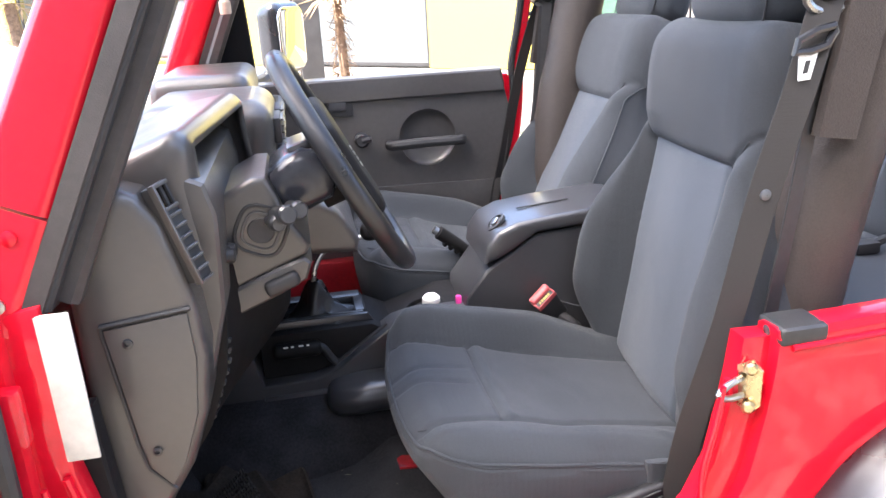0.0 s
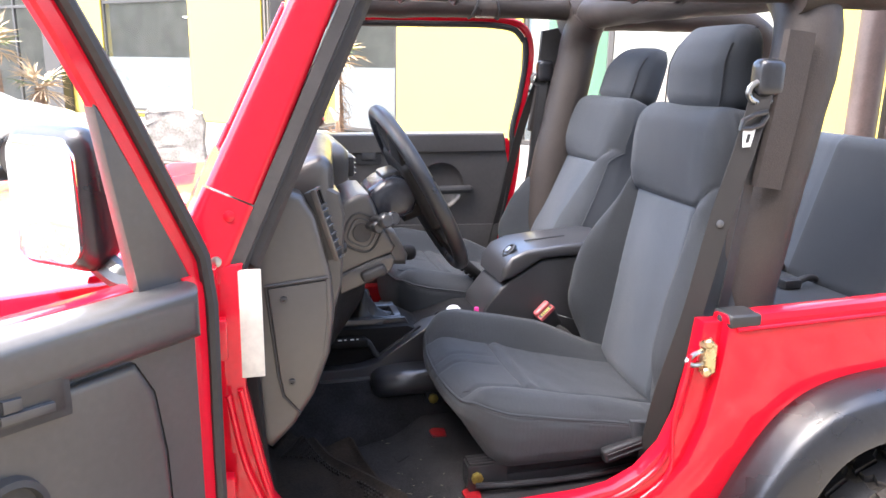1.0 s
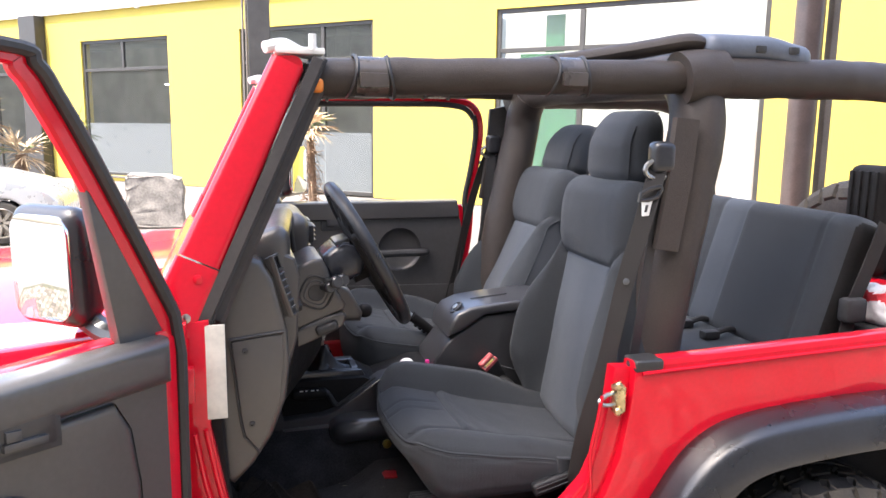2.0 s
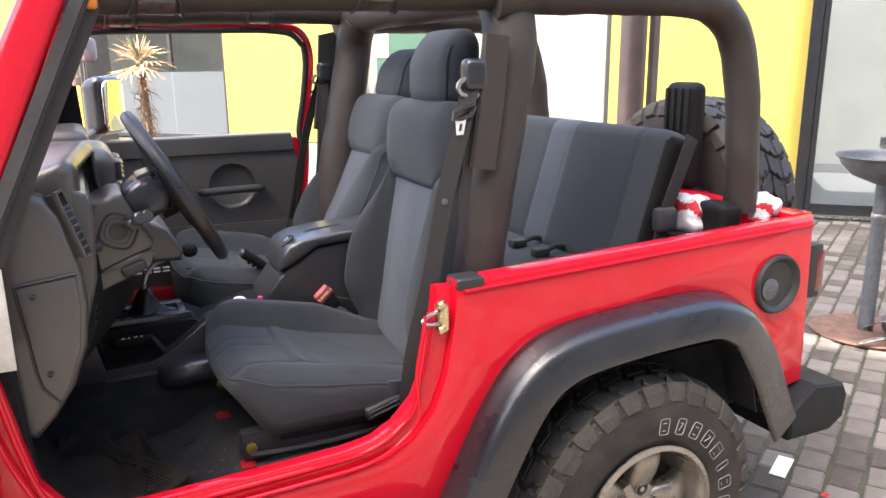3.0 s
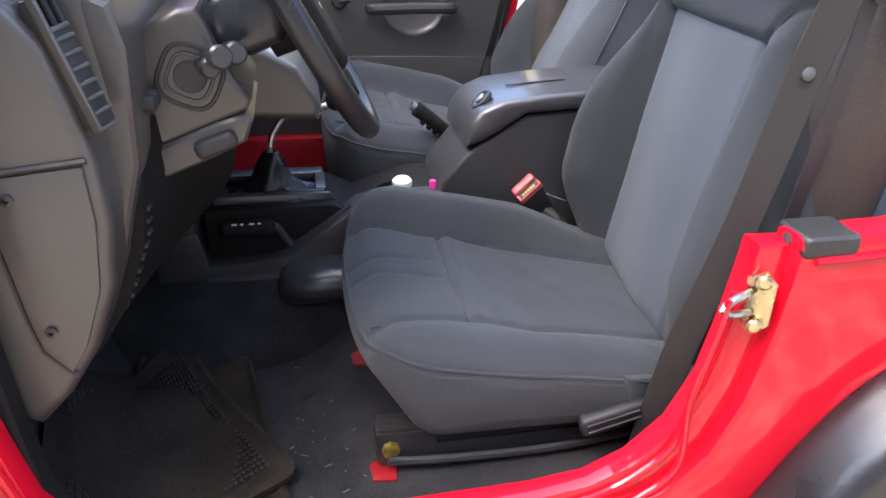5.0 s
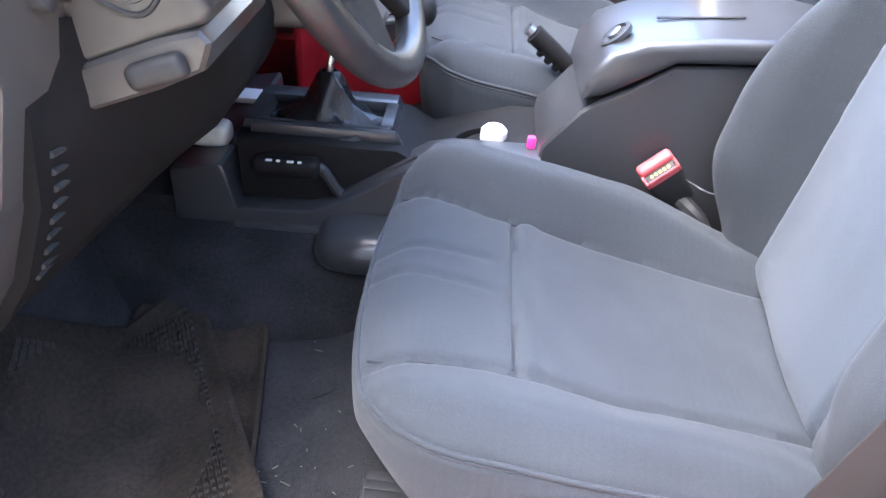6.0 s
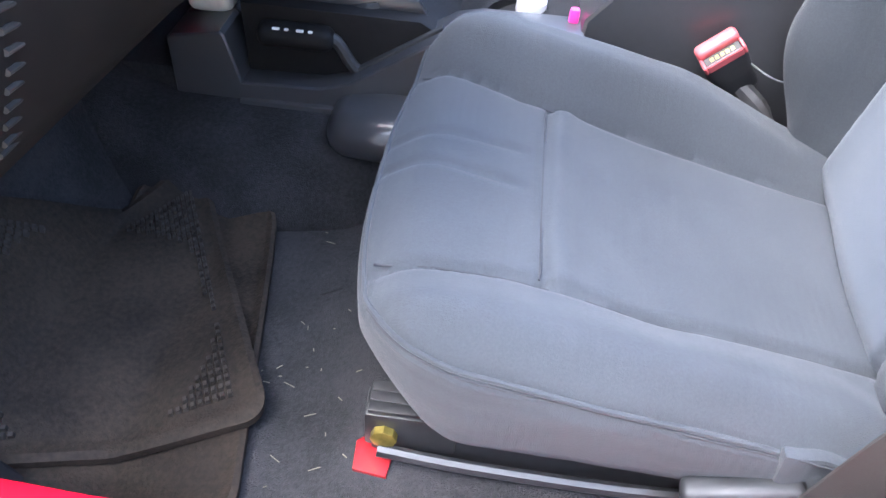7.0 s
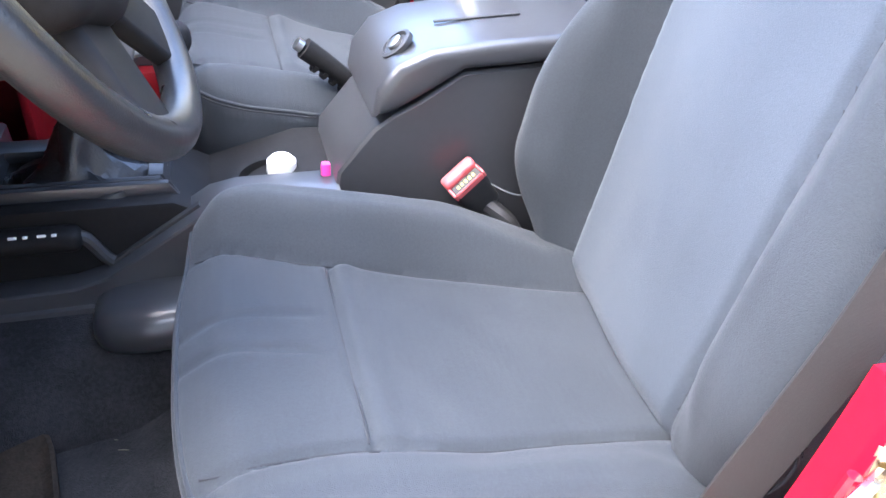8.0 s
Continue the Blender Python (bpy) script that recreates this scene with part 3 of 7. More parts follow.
# windscreen frame
A0, A1 = Vector((-1.515, 0.045, 1.235)), Vector((-1.275, 0.135, 1.750))
for s in (1, -1):
    y = (lambda v: v) if s > 0 else far
    base, top = Vector((A0.x, y(A0.y), A0.z)), Vector((A1.x, y(A1.y), A1.z))
    bm = bmesh.new()
    sweep(bm, [base.lerp(top, t) for t in (0.0, 0.24)], rrect(0.095, 0.05, 0.020), up=(0, -1, 0), scale=lambda t: 1.04 - 0.06 * t)
    post = part("windscreen_post", bm, RED, offroader)
    bm = bmesh.new()
    sweep(bm, [base.lerp(top, t) for t in (0.246, 1.0)], rrect(0.088, 0.046, 0.020), up=(0, -1, 0), scale=lambda t: 1.0 - 0.22 * t)
    part("post_upper", bm, RED, post)
    bm = bmesh.new()
    off = Vector((0.055, 0.008 * s, -0.004))
    sweep(bm, [base.lerp(top, t) + off for t in (0.02, 0.25, 0.5, 0.75, 1.02)], [(-0.012, -0.020), (0.012, -0.020), (0.016, -0.004), (0.006, 0.004), (0.006, 0.012), (0.015, 0.016), (0.010, 0.026), (-0.012, 0.026)], up=(0, -1, 0))
    part("post_seal", bm, POST_RUBBER, post, "grey-brown rubber seal with a dark channel")
    bm = bmesh.new()
    sweep(bm, [base.lerp(top, t) + Vector((0.069, 0.012 * s, -0.004)) for t in (0.02, 1.02)], rect(0.010, 0.050, 0.003), up=(0, -1, 0))
    part("seal_channel", bm, SEAL, post)
    bm = bmesh.new()
    off = Vector((0.080, 0.034 * s, -0.004))
    sweep(bm, [base.lerp(top, t) + off for t in (0.02, 1.0)], rect(0.034, 0.04, 0.008), up=(0, -1, 0))
    part("post_trim", bm, POST_RUBBER, post)
    for t, d in ((0.19, 0.01), (0.10, -0.012), (0.05, 0.02)):
        bm = bmesh.new()
        q = base.lerp(top, t)
        lathe(bm, [(0.009, 0), (0.009, 0.004), (0.004, 0.006)], Matrix.Translation((q.x + d, q.y - 0.025 * s, q.z)) @ pose(0, 0, 0, 90 * s, 0, 0), 12)
        part("post_bolt", bm, RED if t > 0.06 else STEEL, post)
bm = bmesh.new()
sweep(bm, [(-1.275, 0.135, 1.742), (-1.275, far(0.135), 1.742)], rrect(0.06, 0.046, 0.018), up=(0, 0, 1))
part("windscreen_header", bm, RED, offroader)
bm = bmesh.new()
sweep(bm, [(-1.235, 0.14, 1.725), (-1.235, far(0.14), 1.725)], rect(0.03, 0.05, 0.008), up=(0, 0, 1))
part("header_trim", bm, DASH_DARK, offroader)
bm = bmesh.new()
sweep(bm, [(-1.515, 0.05, 1.275), (-1.515, far(0.05), 1.275)], rect(0.08, 0.05, 0.012), up=(0, 0, 1))
part("windscreen_sill", bm, RED, offroader)
bm = bmesh.new()
prism(bm, [(0.10, 0.0), (0.15, 0.51), (far(0.15), 0.51), (far(0.10), 0.0)], 0, 0.005, axis="x", m=Matrix.Translation((-1.52, 0, 1.28)) @ pose(0, 0, 0, 0, 25.5, 0))
pane = part("windscreen", bm, CLEAR, offroader, "clear windscreen glass")
pane.visible_shadow = False
# latches and straps at the header's corner
for y in (0.16, far(0.16)):
    bm = bmesh.new()
    tube(bm, smooth_path([(-1.32, y - 0.03, 1.778), (-1.28, y - 0.01, 1.788), (-1.24, y + 0.02, 1.775), (-1.21, y + 0.03, 1.78)], 5), 0.012, 8)
    box(bm, (-1.30, y - 0.035, 1.768), (-1.20, y + 0.015, 1.781), 0.004)
    tube(bm, [(-1.225, y - 0.03, 1.775), (-1.225, y - 0.03, 1.808)], 0.008, 8)
    part("header_latch", bm, WHITE, offroader, "white painted header latch")
bm = bmesh.new()
soft_box(bm, (-1.229, 0.120, 1.692), (-1.204, 0.145, 1.721), 0.008, 0.006)
part("orange_lamp", bm, ORANGE, offroader, "small orange lamp on the header")

# roll bar in its padded cover
R0, R1 = 0.058, 0.050
def cover(name, pts, r, n=8, flat=1.0, scale=None):
    bm = bmesh.new()
    tube(bm, smooth_path(pts, n * 2), r, 28, flat=flat, scale=scale)
    for v in bm.verts:
        v.co += noise.noise_vector(v.co * 9) * 0.0035 + noise.noise_vector(v.co * 28) * 0.0016
    return part(name, bm, VINYL, offroader, "padded brown-black roll bar cover")


for s in (1, -1):
    y = (lambda v: v) if s > 0 else far
    cover("main_hoop_leg", [(-0.400, y(0.165), 0.80), (-0.392, y(0.165), 1.08), (-0.344, y(0.165), 1.36), (-0.302, y(0.165), 1.58), (-0.29, y(0.18), 1.68), (-0.284, y(0.235), 1.748)], 0.064, scale=lambda u: 1.16 - 0.16 * u)
    up = 0.0 if s > 0 else 0.030
    cover("side_bar", [(-1.23, y(0.175), 1.724 + up), (-0.95, y(0.172), 1.734 + up), (-0.6, y(0.17), 1.744 + up), (-0.30, y(0.175), 1.752 + up * 0.7)], 0.040)
    cover("rear_bar", [(-0.28, y(0.17), 1.752), (0.0, y(0.172), 1.756), (0.22, y(0.175), 1.757), (0.36, y(0.178), 1.742), (0.455, y(0.18), 1.675), (0.505, y(0.18), 1.55), (0.53, y(0.18), 1.38), (0.548, y(0.18), 1.14)], R1)
    bm = bmesh.new()
    tube(bm, [(0.546, y(0.18), 1.02), (0.548, y(0.18), 1.16)], 0.026, 12)
    part("bar_foot", bm, RED, offroader)
    # sleeve where the bars meet
    cover("hoop_sleeve", [(-0.352, y(0.172), 1.746), (-0.317, y(0.170), 1.751), (-0.247, y(0.170), 1.755)], 0.066)
    for x in (-1.10, -0.645):
        bm = bmesh.new()
        zz = 1.729 + up + 0.033 * (x + 1.10)
        tube(bm, [(x - 0.034, y(0.172), zz), (x + 0.034, y(0.172), zz)], 0.0425, 24)
        strap = part("bar_strap", bm, SLEEVE, offroader, "glossy brown sleeve edged with black round the bar")
        for k in (-0.036, 0.036):
            bm = bmesh.new()
            tube(bm, [(x + k + 0.014 * math.cos(a) * abs(math.sin(a * 0.5)) * (1 if k < 0 else -1), y(0.172) + 0.0435 * math.sin(a), zz + 0.0435 * math.cos(a)) for a in [2 * math.pi * j / 32 for j in range(32)]], 0.0042, 8, closed=True, up=(1, 0, 0))
            part("strap_edge", bm, SEAL, strap)
        bm = bmesh.new()
        box(bm, (x - 0.03, y(0.118), 1.705 + up + 0.033 * (x + 1.10)), (x + 0.03, y(0.132), 1.735 + up + 0.033 * (x + 1.10)), 0.003)
        part("strap_flap", bm, SLEEVE, strap)
cover("hoop_crossbar", [(-0.284, 0.225, 1.742), (-0.282, 0.32, 1.760), (-0.282, 0.74, 1.764), (-0.282, far(0.32), 1.760), (-0.284, far(0.225), 1.742)], 0.056)
# folded roof cloth and vinyl pad strapped on top of the hoop
bm = bmesh.new()
soft_box(bm, (-0.29, 0.14, 1.796), (0.012, 0.62, 1.860), 0.028, 0.015, lambda p: np.array([p[0], p[1], p[2] - 0.02 * ss(p[0], -0.12, 0.0) + 0.004 * math.sin(p[1] * 31)]))
pad = part("folded_roof_pad", bm, VINYL_GREY, offroader, "folded blue-grey vinyl roof pad on the hoop")
for x in (-0.15, -0.055):
    bm = bmesh.new()
    box(bm, (x - 0.014, 0.134, 1.812), (x + 0.014, 0.150, 1.830), 0.005)
    part("snap", bm, SEAL, pad)
bm = bmesh.new()
tube(bm, smooth_path([(-0.68, 0.30, 1.775), (-0.55, 0.26, 1.795), (-0.42, 0.22, 1.818), (-0.32, 0.19, 1.836), (-0.28, 0.20, 1.825)], 6), 0.030, 14, flat=0.7)
part("roof_cloth", bm, VINYL, offroader, "bunched dark roof cloth")

# dark liners inside the wheel arches
for s in (1, -1):
    for cx in (0.0, -2.373):
        y = (lambda v: v) if s > 0 else far
        bm = bmesh.new()
        mid = Vector((-0.02, y(0.205), 0.50))
        arc = [(cx + 0.470 * math.cos(a), y(0.205), 0.43 + 0.475 * math.sin(a)) for a in [radians(8 + 164 * k / 24) for k in range(25)]]
        if cx == 0.0:
            arc = smooth_path([(-0.02 + (x + 0.02) * 0.982, y(0.205), 0.50 + (z - 0.50) * 0.982) for x, z in ARCH[:-1]], 3)
            sweep(bm, arc, rect(0.50, 0.008, 0.002), up=lambda i: tuple((Vector(arc[i]) - mid).normalized()))
        else:
            sweep(bm, arc, rect(0.50, 0.008, 0.002), up=lambda i: (math.cos(radians(8 + 164 * i / 24)), 0, math.sin(radians(8 + 164 * i / 24))))
        part("arch_liner", bm, SEAL, offroader)
        bm = bmesh.new()
        prism(bm, [(cx + 0.47 * math.cos(a), 0.43 + 0.47 * math.sin(a)) for a in [radians(180 * k / 20) for k in range(21)]], y(0.39), y(0.40))
        part("arch_back", bm, SEAL, offroader)
# dark trim post between the far door and the hoop
bm = bmesh.new()
prism(bm, [(-0.445, 1.02), (-0.425, 1.36), (-0.405, 1.70), (-0.31, 1.72), (-0.33, 1.36), (-0.37, 1.02)], far(0.085), far(0.105), bevel=0.006)
part("post_trim", bm, SEAL, offroader)


# ---- wheels ----
def wheel(name, m, lettered):
    """An off-road tyre on a five-spoke alloy rim; local z points out of the car."""
    R, RIM = 0.405, 0.222
    bm = bmesh.new()
    prof = [(0.205, -0.115), (0.24, -0.132), (0.30, -0.136), (0.355, -0.128), (0.385, -0.108), (0.391, -0.06), (0.391, 0.06), (0.385, 0.108), (0.372, 0.122), (0.355, 0.130), (0.352, 0.134), (0.30, 0.139),
            (0.26, 0.136), (0.236, 0.130), (0.228, 0.126), (0.216, 0.120), (0.200, 0.112)]
    lathe(bm, prof, Matrix(), 96, close=False)
    tyre = part(name, bm, [RUBBER, DUSTY], offroader, "worn mud-terrain tyre", smooth=45)
    tyre.matrix_local = m
    for f in tyre.data.polygons:
        if math.hypot(f.center[0], f.center[1]) > 0.366:
            f.material_index = 1
    lugs = 30
    bm = bmesh.new()
    for i in range(lugs):
        a = 2 * math.pi * i / lugs
        # blocks with zigzag edges, in four rows round the tread
        for row, (h0, h1, da, wa) in enumerate(((-0.116, -0.060, 0.0, 0.162), (-0.053, -0.005, 0.08, 0.160), (0.005, 0.053, 0.02, 0.160), (0.060, 0.116, 0.10, 0.162))):
            lean = (0.05 if row in (0, 3) else -0.09) * (1 if row < 2 else -1)
            edge = [(0.0, 0.0), (0.3, 0.018), (0.45, -0.016), (0.72, 0.014), (1.0, 0.0)]
            rings = []
            for rr, k in ((0.388, 1.0), (R - 0.003, 0.93), (R, 0.84)):
                loop = []
                for sgn in (-1, 1):
                    for u, zig in (edge if sgn < 0 else edge[::-1]):
                        u = 0.5 + (u - 0.5) * (1.0 if rr < R else 0.92)
                        hh = h0 + (h1 - h0) * u
                        out = u if row == 3 else 1 - u if row == 0 else 0.0
                        ang = a + da + sgn * wa * 0.5 * k + zig + lean * u
                        rad = rr - 0.012 * max(0.0, out - 0.55) / 0.45
                        loop.append(bm.verts.new((rad * math.cos(ang), rad * math.sin(ang), hh)))
                rings.append(loop)
            for p, q in zip(rings, rings[1:]):
                for k in range(10):
                    bm.faces.new((p[k], p[(k + 1) % 10], q[(k + 1) % 10], q[k])).material_index = 1 if p is rings[1] else 0
            bm.faces.new(rings[-1])
        # shoulder lug running down the side wall
        for side in (1, -1):
            pts = []
            wide = 0.180 if i % 2 else 0.165
            deep = 0.342 if i % 2 else 0.350
            for rad, hh in ((R - 0.010, 0.116), (0.375, 0.131), (deep, 0.1375)):
                for dd in (-1, 1):
                    ang = a + 0.10 + dd * wide * 0.5 * (0.95 if rad > 0.36 else 0.72) + 0.02
                    pts.append(bm.verts.new((rad * math.cos(ang), rad * math.sin(ang), side * (hh + 0.002))))
            low = []
            for rad, hh in ((0.388, 0.100), (0.36, 0.118), (deep - 0.01, 0.13)):
                for dd in (-1, 1):
                    ang = a + 0.10 + dd * wide * 0.5 + 0.02
                    low.append(bm.verts.new((rad * math.cos(ang), rad * math.sin(ang), side * hh)))
            first = len(bm.faces)
            for k in (0, 2):
                bm.faces.new((pts[k], pts[k + 1], pts[k + 3], pts[k + 2]))
                bm.faces.new((pts[k], pts[k + 2], low[k + 2], low[k]))
                bm.faces.new((pts[k + 1], low[k + 1], low[k + 3], pts[k + 3]))
            bm.faces.new((pts[4], pts[5], low[5], low[4]))
            bm.faces.new((pts[0], low[0], low[1], pts[1]))
            for f in list(bm.faces)[first:]:
                f.material_index = 1
    part("tread", bm, [TREAD, DUSTY], tyre, smooth=25)
    # rim
    bm = bmesh.new()
    lathe(bm, [(0.192, -0.10), (0.194, 0.09), (0.198, 0.112), (0.213, 0.124), (0.219, 0.134), (0.218, 0.139), (0.205, 0.141), (0.202, 0.138), (0.198, 0.124), (0.190, 0.100), (0.186, 0.05), (0.178, 0.02), (0.176, -0.06)], Matrix(), 64, close=False)
    rim = part("rim", bm, ALLOY, tyre, "brake-dusted silver alloy rim", smooth=40)
    bm = bmesh.new()
    lathe(bm, [(0.192, -0.02), (0.10, -0.03), (0.0005, -0.03)], Matrix(), 40, close=False)
    part("brake_drum", bm, BLACK_METAL, tyre)
    for k in range(5):
        a = 2 * math.pi * k / 5 + 0.07
        bm = bmesh.new()
        turn = Matrix.Rotation(a, 4, "Z")
        rows = []
        for r, w, h, d in ((0.026, 0.018, 0.070, 0.03), (0.048, 0.034, 0.074, 0.03), (0.080, 0.041, 0.082, 0.036), (0.115, 0.044, 0.090, 0.042), (0.140, 0.045, 0.092, 0.046), (0.158, 0.046, 0.090, 0.05), (0.174, 0.049, 0.082, 0.05), (0.192, 0.056, 0.068, 0.05)):
            rows.append([bm.verts.new(turn @ Vector((r - 0.02 * y * y / w, y, z))) for y, z in ((-w, h - d), (-w, h - 0.024), (-w * 0.93, h - 0.012), (-w * 0.74, h - 0.003), (-w * 0.4, h), (0, h + 0.001), (w * 0.4, h), (w * 0.74, h - 0.003), (w * 0.93, h - 0.012), (w, h - 0.024), (w, h - d))])
        for p, q in zip(rows, rows[1:]):
            for j in range(10):
                bm.faces.new((p[j], p[j + 1], q[j + 1], q[j]))
        bm.faces.new(rows[0])
        bm.faces.new(rows[-1][::-1])
        part("spoke", bm, ALLOY, tyre, smooth=50)
        bm = bmesh.new()
        nut = Matrix.Rotation(a, 4, "Z") @ Matrix.Translation((0.061, 0, 0.0755))
        lathe(bm, [(0.0215, 0.0), (0.0212, 0.0075), (0.0195, 0.0080), (0.0185, 0.004)], nut, 20, close=False)
        part("nut_collar", bm, ALLOY, tyre)
        # black disc puts the nut socket's shade into colour
        bm = bmesh.new()
        lathe(bm, [(0.0190, 0.0045), (0.0005, 0.0045)], nut, 16, close=False)
        part("nut_socket", bm, SEAL, tyre)
        bm = bmesh.new()
        lathe(bm, [(0.0088, 0.0045), (0.0088, 0.010), (0.006, 0.012), (0.0005, 0.012)], nut, 6, close=False)
        part("wheel_nut", bm, STEEL, tyre)
    bm = bmesh.new()
    lathe(bm, [(0.080, 0.040), (0.078, 0.070), (0.040, 0.078), (0.028, 0.078), (0.026, 0.060), (0.025, 0.056)], Matrix(), 32, close=False)
    part("wheel_centre", bm, ALLOY, tyre)
    # black disc added for the darkness of the open centre hole
    bm = bmesh.new()
    lathe(bm, [(0.026, 0.062), (0.020, 0.063), (0.0005, 0.066)], Matrix(), 24, close=False)
    part("centre_cap", bm, SEAL, tyre)
    if lettered:
        # outlined blocks in place of the maker's name round the side wall
        marks = [(84 - 12.6 * k, w) for k, w in enumerate((0.032, 0.030, 0.034, 0.036, 0.034, 0.016, 0.036, 0.028))]
        marks += [(-54 - 11.0 * k, w) for k, w in enumerate((0.036, 0.034, 0.034, 0.030, 0.034))]
        marks += [(232 - 11.0 * k, w) for k, w in enumerate((0.034, 0.036, 0.036, 0.038, 0.016, 0.030))]
        for k, (turn_deg, w) in enumerate(marks):
            ring_line = [(x, y, 0) for x, y in rrect(w, 0.046, 0.006, 3)]
            bm = bmesh.new()
            m_ = Matrix.Rotation(radians(turn_deg), 4, "Z") @ Matrix.Translation((0.276, 0, 0.1388)) @ Matrix.Rotation(-math.pi / 2, 4, "Z")
            tube(bm, [m_ @ Vector(p) for p in ring_line], 0.0012, 6, closed=True)
            if w > 0.02:
                tube(bm, [m_ @ Vector((-w * 0.16, -0.012, 0)), m_ @ Vector((w * 0.16, -0.012 + 0.020 * (k % 2), 0))], 0.0013, 6)
                tube(bm, [m_ @ Vector((-w * 0.18, 0.010, 0)), m_ @ Vector((w * 0.18, 0.010, 0))], 0.0013, 6)
            part("letter_block", bm, WHITE_RUB, tyre)
    return tyre


OUT = pose(0, 0, 0, 90, 0, 0)
wheel("wheel", Matrix.Translation((0.0, 0.035, 0.394)) @ OUT @ Matrix.Diagonal((0.97, 0.97, 1, 1)) @ Matrix.Rotation(0.0, 4, "Z"), True)
wheel("wheel", Matrix.Translation((-2.373, 0.035, 0.394)) @ OUT @ Matrix.Diagonal((0.97, 0.97, 1, 1)), False)
wheel("wheel", Matrix.Translation((0.0, far(0.035), 0.394)) @ pose(0, 0, 0, -90, 0, 0) @ Matrix.Diagonal((0.97, 0.97, 1, 1)), False)
wheel("wheel", Matrix.Translation((-2.373, far(0.035), 0.394)) @ pose(0, 0, 0, -90, 0, 0) @ Matrix.Diagonal((0.97, 0.97, 1, 1)), False)
spare = wheel("spare_wheel", Matrix.Translation((0.87, 0.72, 1.055)) @ pose(0, 0, 0, 0, 90, 0) @ pose(0, 0, 0, 0, 0, 12), False)
bm = bmesh.new()
tube(bm, [(0.68, 0.72, 1.055), (0.86, 0.72, 1.055)], 0.05, 12)
part("spare_carrier", bm, BLACK_METAL, offroader)


# ---- seats ----
def front_seat(yc, near, recline):
    """A bucket seat: cushion, backrest and headrest in grey cloth with a bluer middle panel."""
    lift = 0.0 if near else 0.060
    X0, X1, HW, TOP, BOT = -1.032, -0.48, 0.250, 0.893 + lift, 0.736 + 0.5 * lift
    grain = 0.0048 if near else 0.010

    def insert_half(x, v):
        if v < 0:
            return 0.166 - 0.020 * ss(x, -1.01, -0.87) - 0.010 * ss(x, -0.80, -0.55)
        return 0.150 - 0.016 * ss(x, -1.01, -0.87) - 0.012 * ss(x, -0.80, -0.55)

    def top_of(x, v):
        """Height of the cushion's upper side over the plan."""
        half = insert_half(x, v)
        d = abs(v) - half
        bol = ss(abs(v), half - 0.004, half + 0.050)
        z = TOP - 0.205 * (x + 0.868)
        z -= (0.034 if near else 0.014) * (1 - ss(x, X0 - 0.010, X0 + 0.085)) ** 1.5
        z += (0.014 if v < 0 else 0.058) * bol * (0.5 + 0.5 * ss(x, X0, X0 + 0.12)) * (1 - 0.62 * ss(x, -0.72, -0.54))
        z -= 0.007 * ss(x, -0.84, -0.74) * (1 - bol)
        if abs(v) > half:
            z -= 0.016 * ss(abs(v), 0.205, 0.25)
        # seams and creases
        z -= 0.0085 * groove(d, 0.0055) * ss(x, X0 + 0.01, X0 + 0.05)
        if abs(v) < half:
            lip = x + 0.862 - 0.005 * (v / half) ** 2
            z -= 0.007 * groove(lip, 0.0045)
            z += 0.0060 * groove(lip - 0.018, 0.014)
            for at, deep in ((0.034, 0.0034), (-0.020, 0.0042)):
                z -= deep * groove(v - at - 0.10 * (x + 0.93) * (0.5 if at > 0 else -0.3), 0.0060) * (1 - ss(x, -0.90, -0.868))
        z += 0.0020 * noise.noise(Vector((x * 9, v * 9, 1.0 + yc))) + 0.0012 * noise.noise(Vector((x * 26, v * 18, 3.0)))
        z += 0.0024 * math.sin(v * 110 + x * 70) * ss(x, -0.62, -0.55) * bol * (1 if v < 0 else 0.3)
        return z

    def under_of(x, v):
        """The underside, rising as a chin towards the front."""
        return BOT + (0.080 if near else 0.015) * (1 - ss(x, -1.03, -0.90)) ** 1.5 + 0.016 * ss(x, -0.70, -0.52)

    def cushion_shape(p):
        x, v, z = p[0], p[1] - yc, p[2]
        s_ = (z - BOT) / (TOP - BOT)
        nose = 1 - ss(x, X0, X0 + 0.15)
        v *= 1 - 0.055 * nose ** 2
        x += 0.040 * (abs(v) / HW) ** 2.6 * nose
        x += (0.030 if near else 0.008) * (1 - ss(s_, 0.0, 0.55)) * nose
        lo, hi = under_of(x, v), top_of(x, v)
        z = lo + s_ * (hi - lo)
        v *= 1 - 0.045 * (1 - ss(s_, 0.0, 0.6))
        # sewn shoulder with the skirt hanging below it
        bulge = 0.0020 * groove(s_ - 0.90, 0.05) - 0.0026 * groove(s_ - 0.80, 0.03)
        if abs(v) > HW * 0.86:
            v += math.copysign(bulge + 0.0026 * noise.noise(Vector((x * 13, z * 20, yc))), v)
            v -= math.copysign(0.0022 * groove(s_ - 0.26 - 0.25 * (x + 0.75), 0.05) * ss(x, -0.92, -0.80), v)
        elif x < X0 + 0.03:
            x -= bulge
        return np.array([x, yc + v, z])
    bm = bmesh.new()
    soft_box(bm, (X0, yc - HW, BOT), (X1, yc + HW, TOP), 0.050, grain, cushion_shape)
    for f in bm.faces:
        c = f.calc_center_median()
        v = c.y - yc
        if abs(v) < insert_half(c.x, v) and c.x > -0.862 and c.z > TOP - 0.11 and f.normal.z > 0.2:
            f.material_index = 1
    seat = part("front_seat", bm, [FABRIC, INSERT], offroader, "grey cloth bucket seat", smooth=70)

    # piping round the shoulder of the cushion
    rr = 0.050
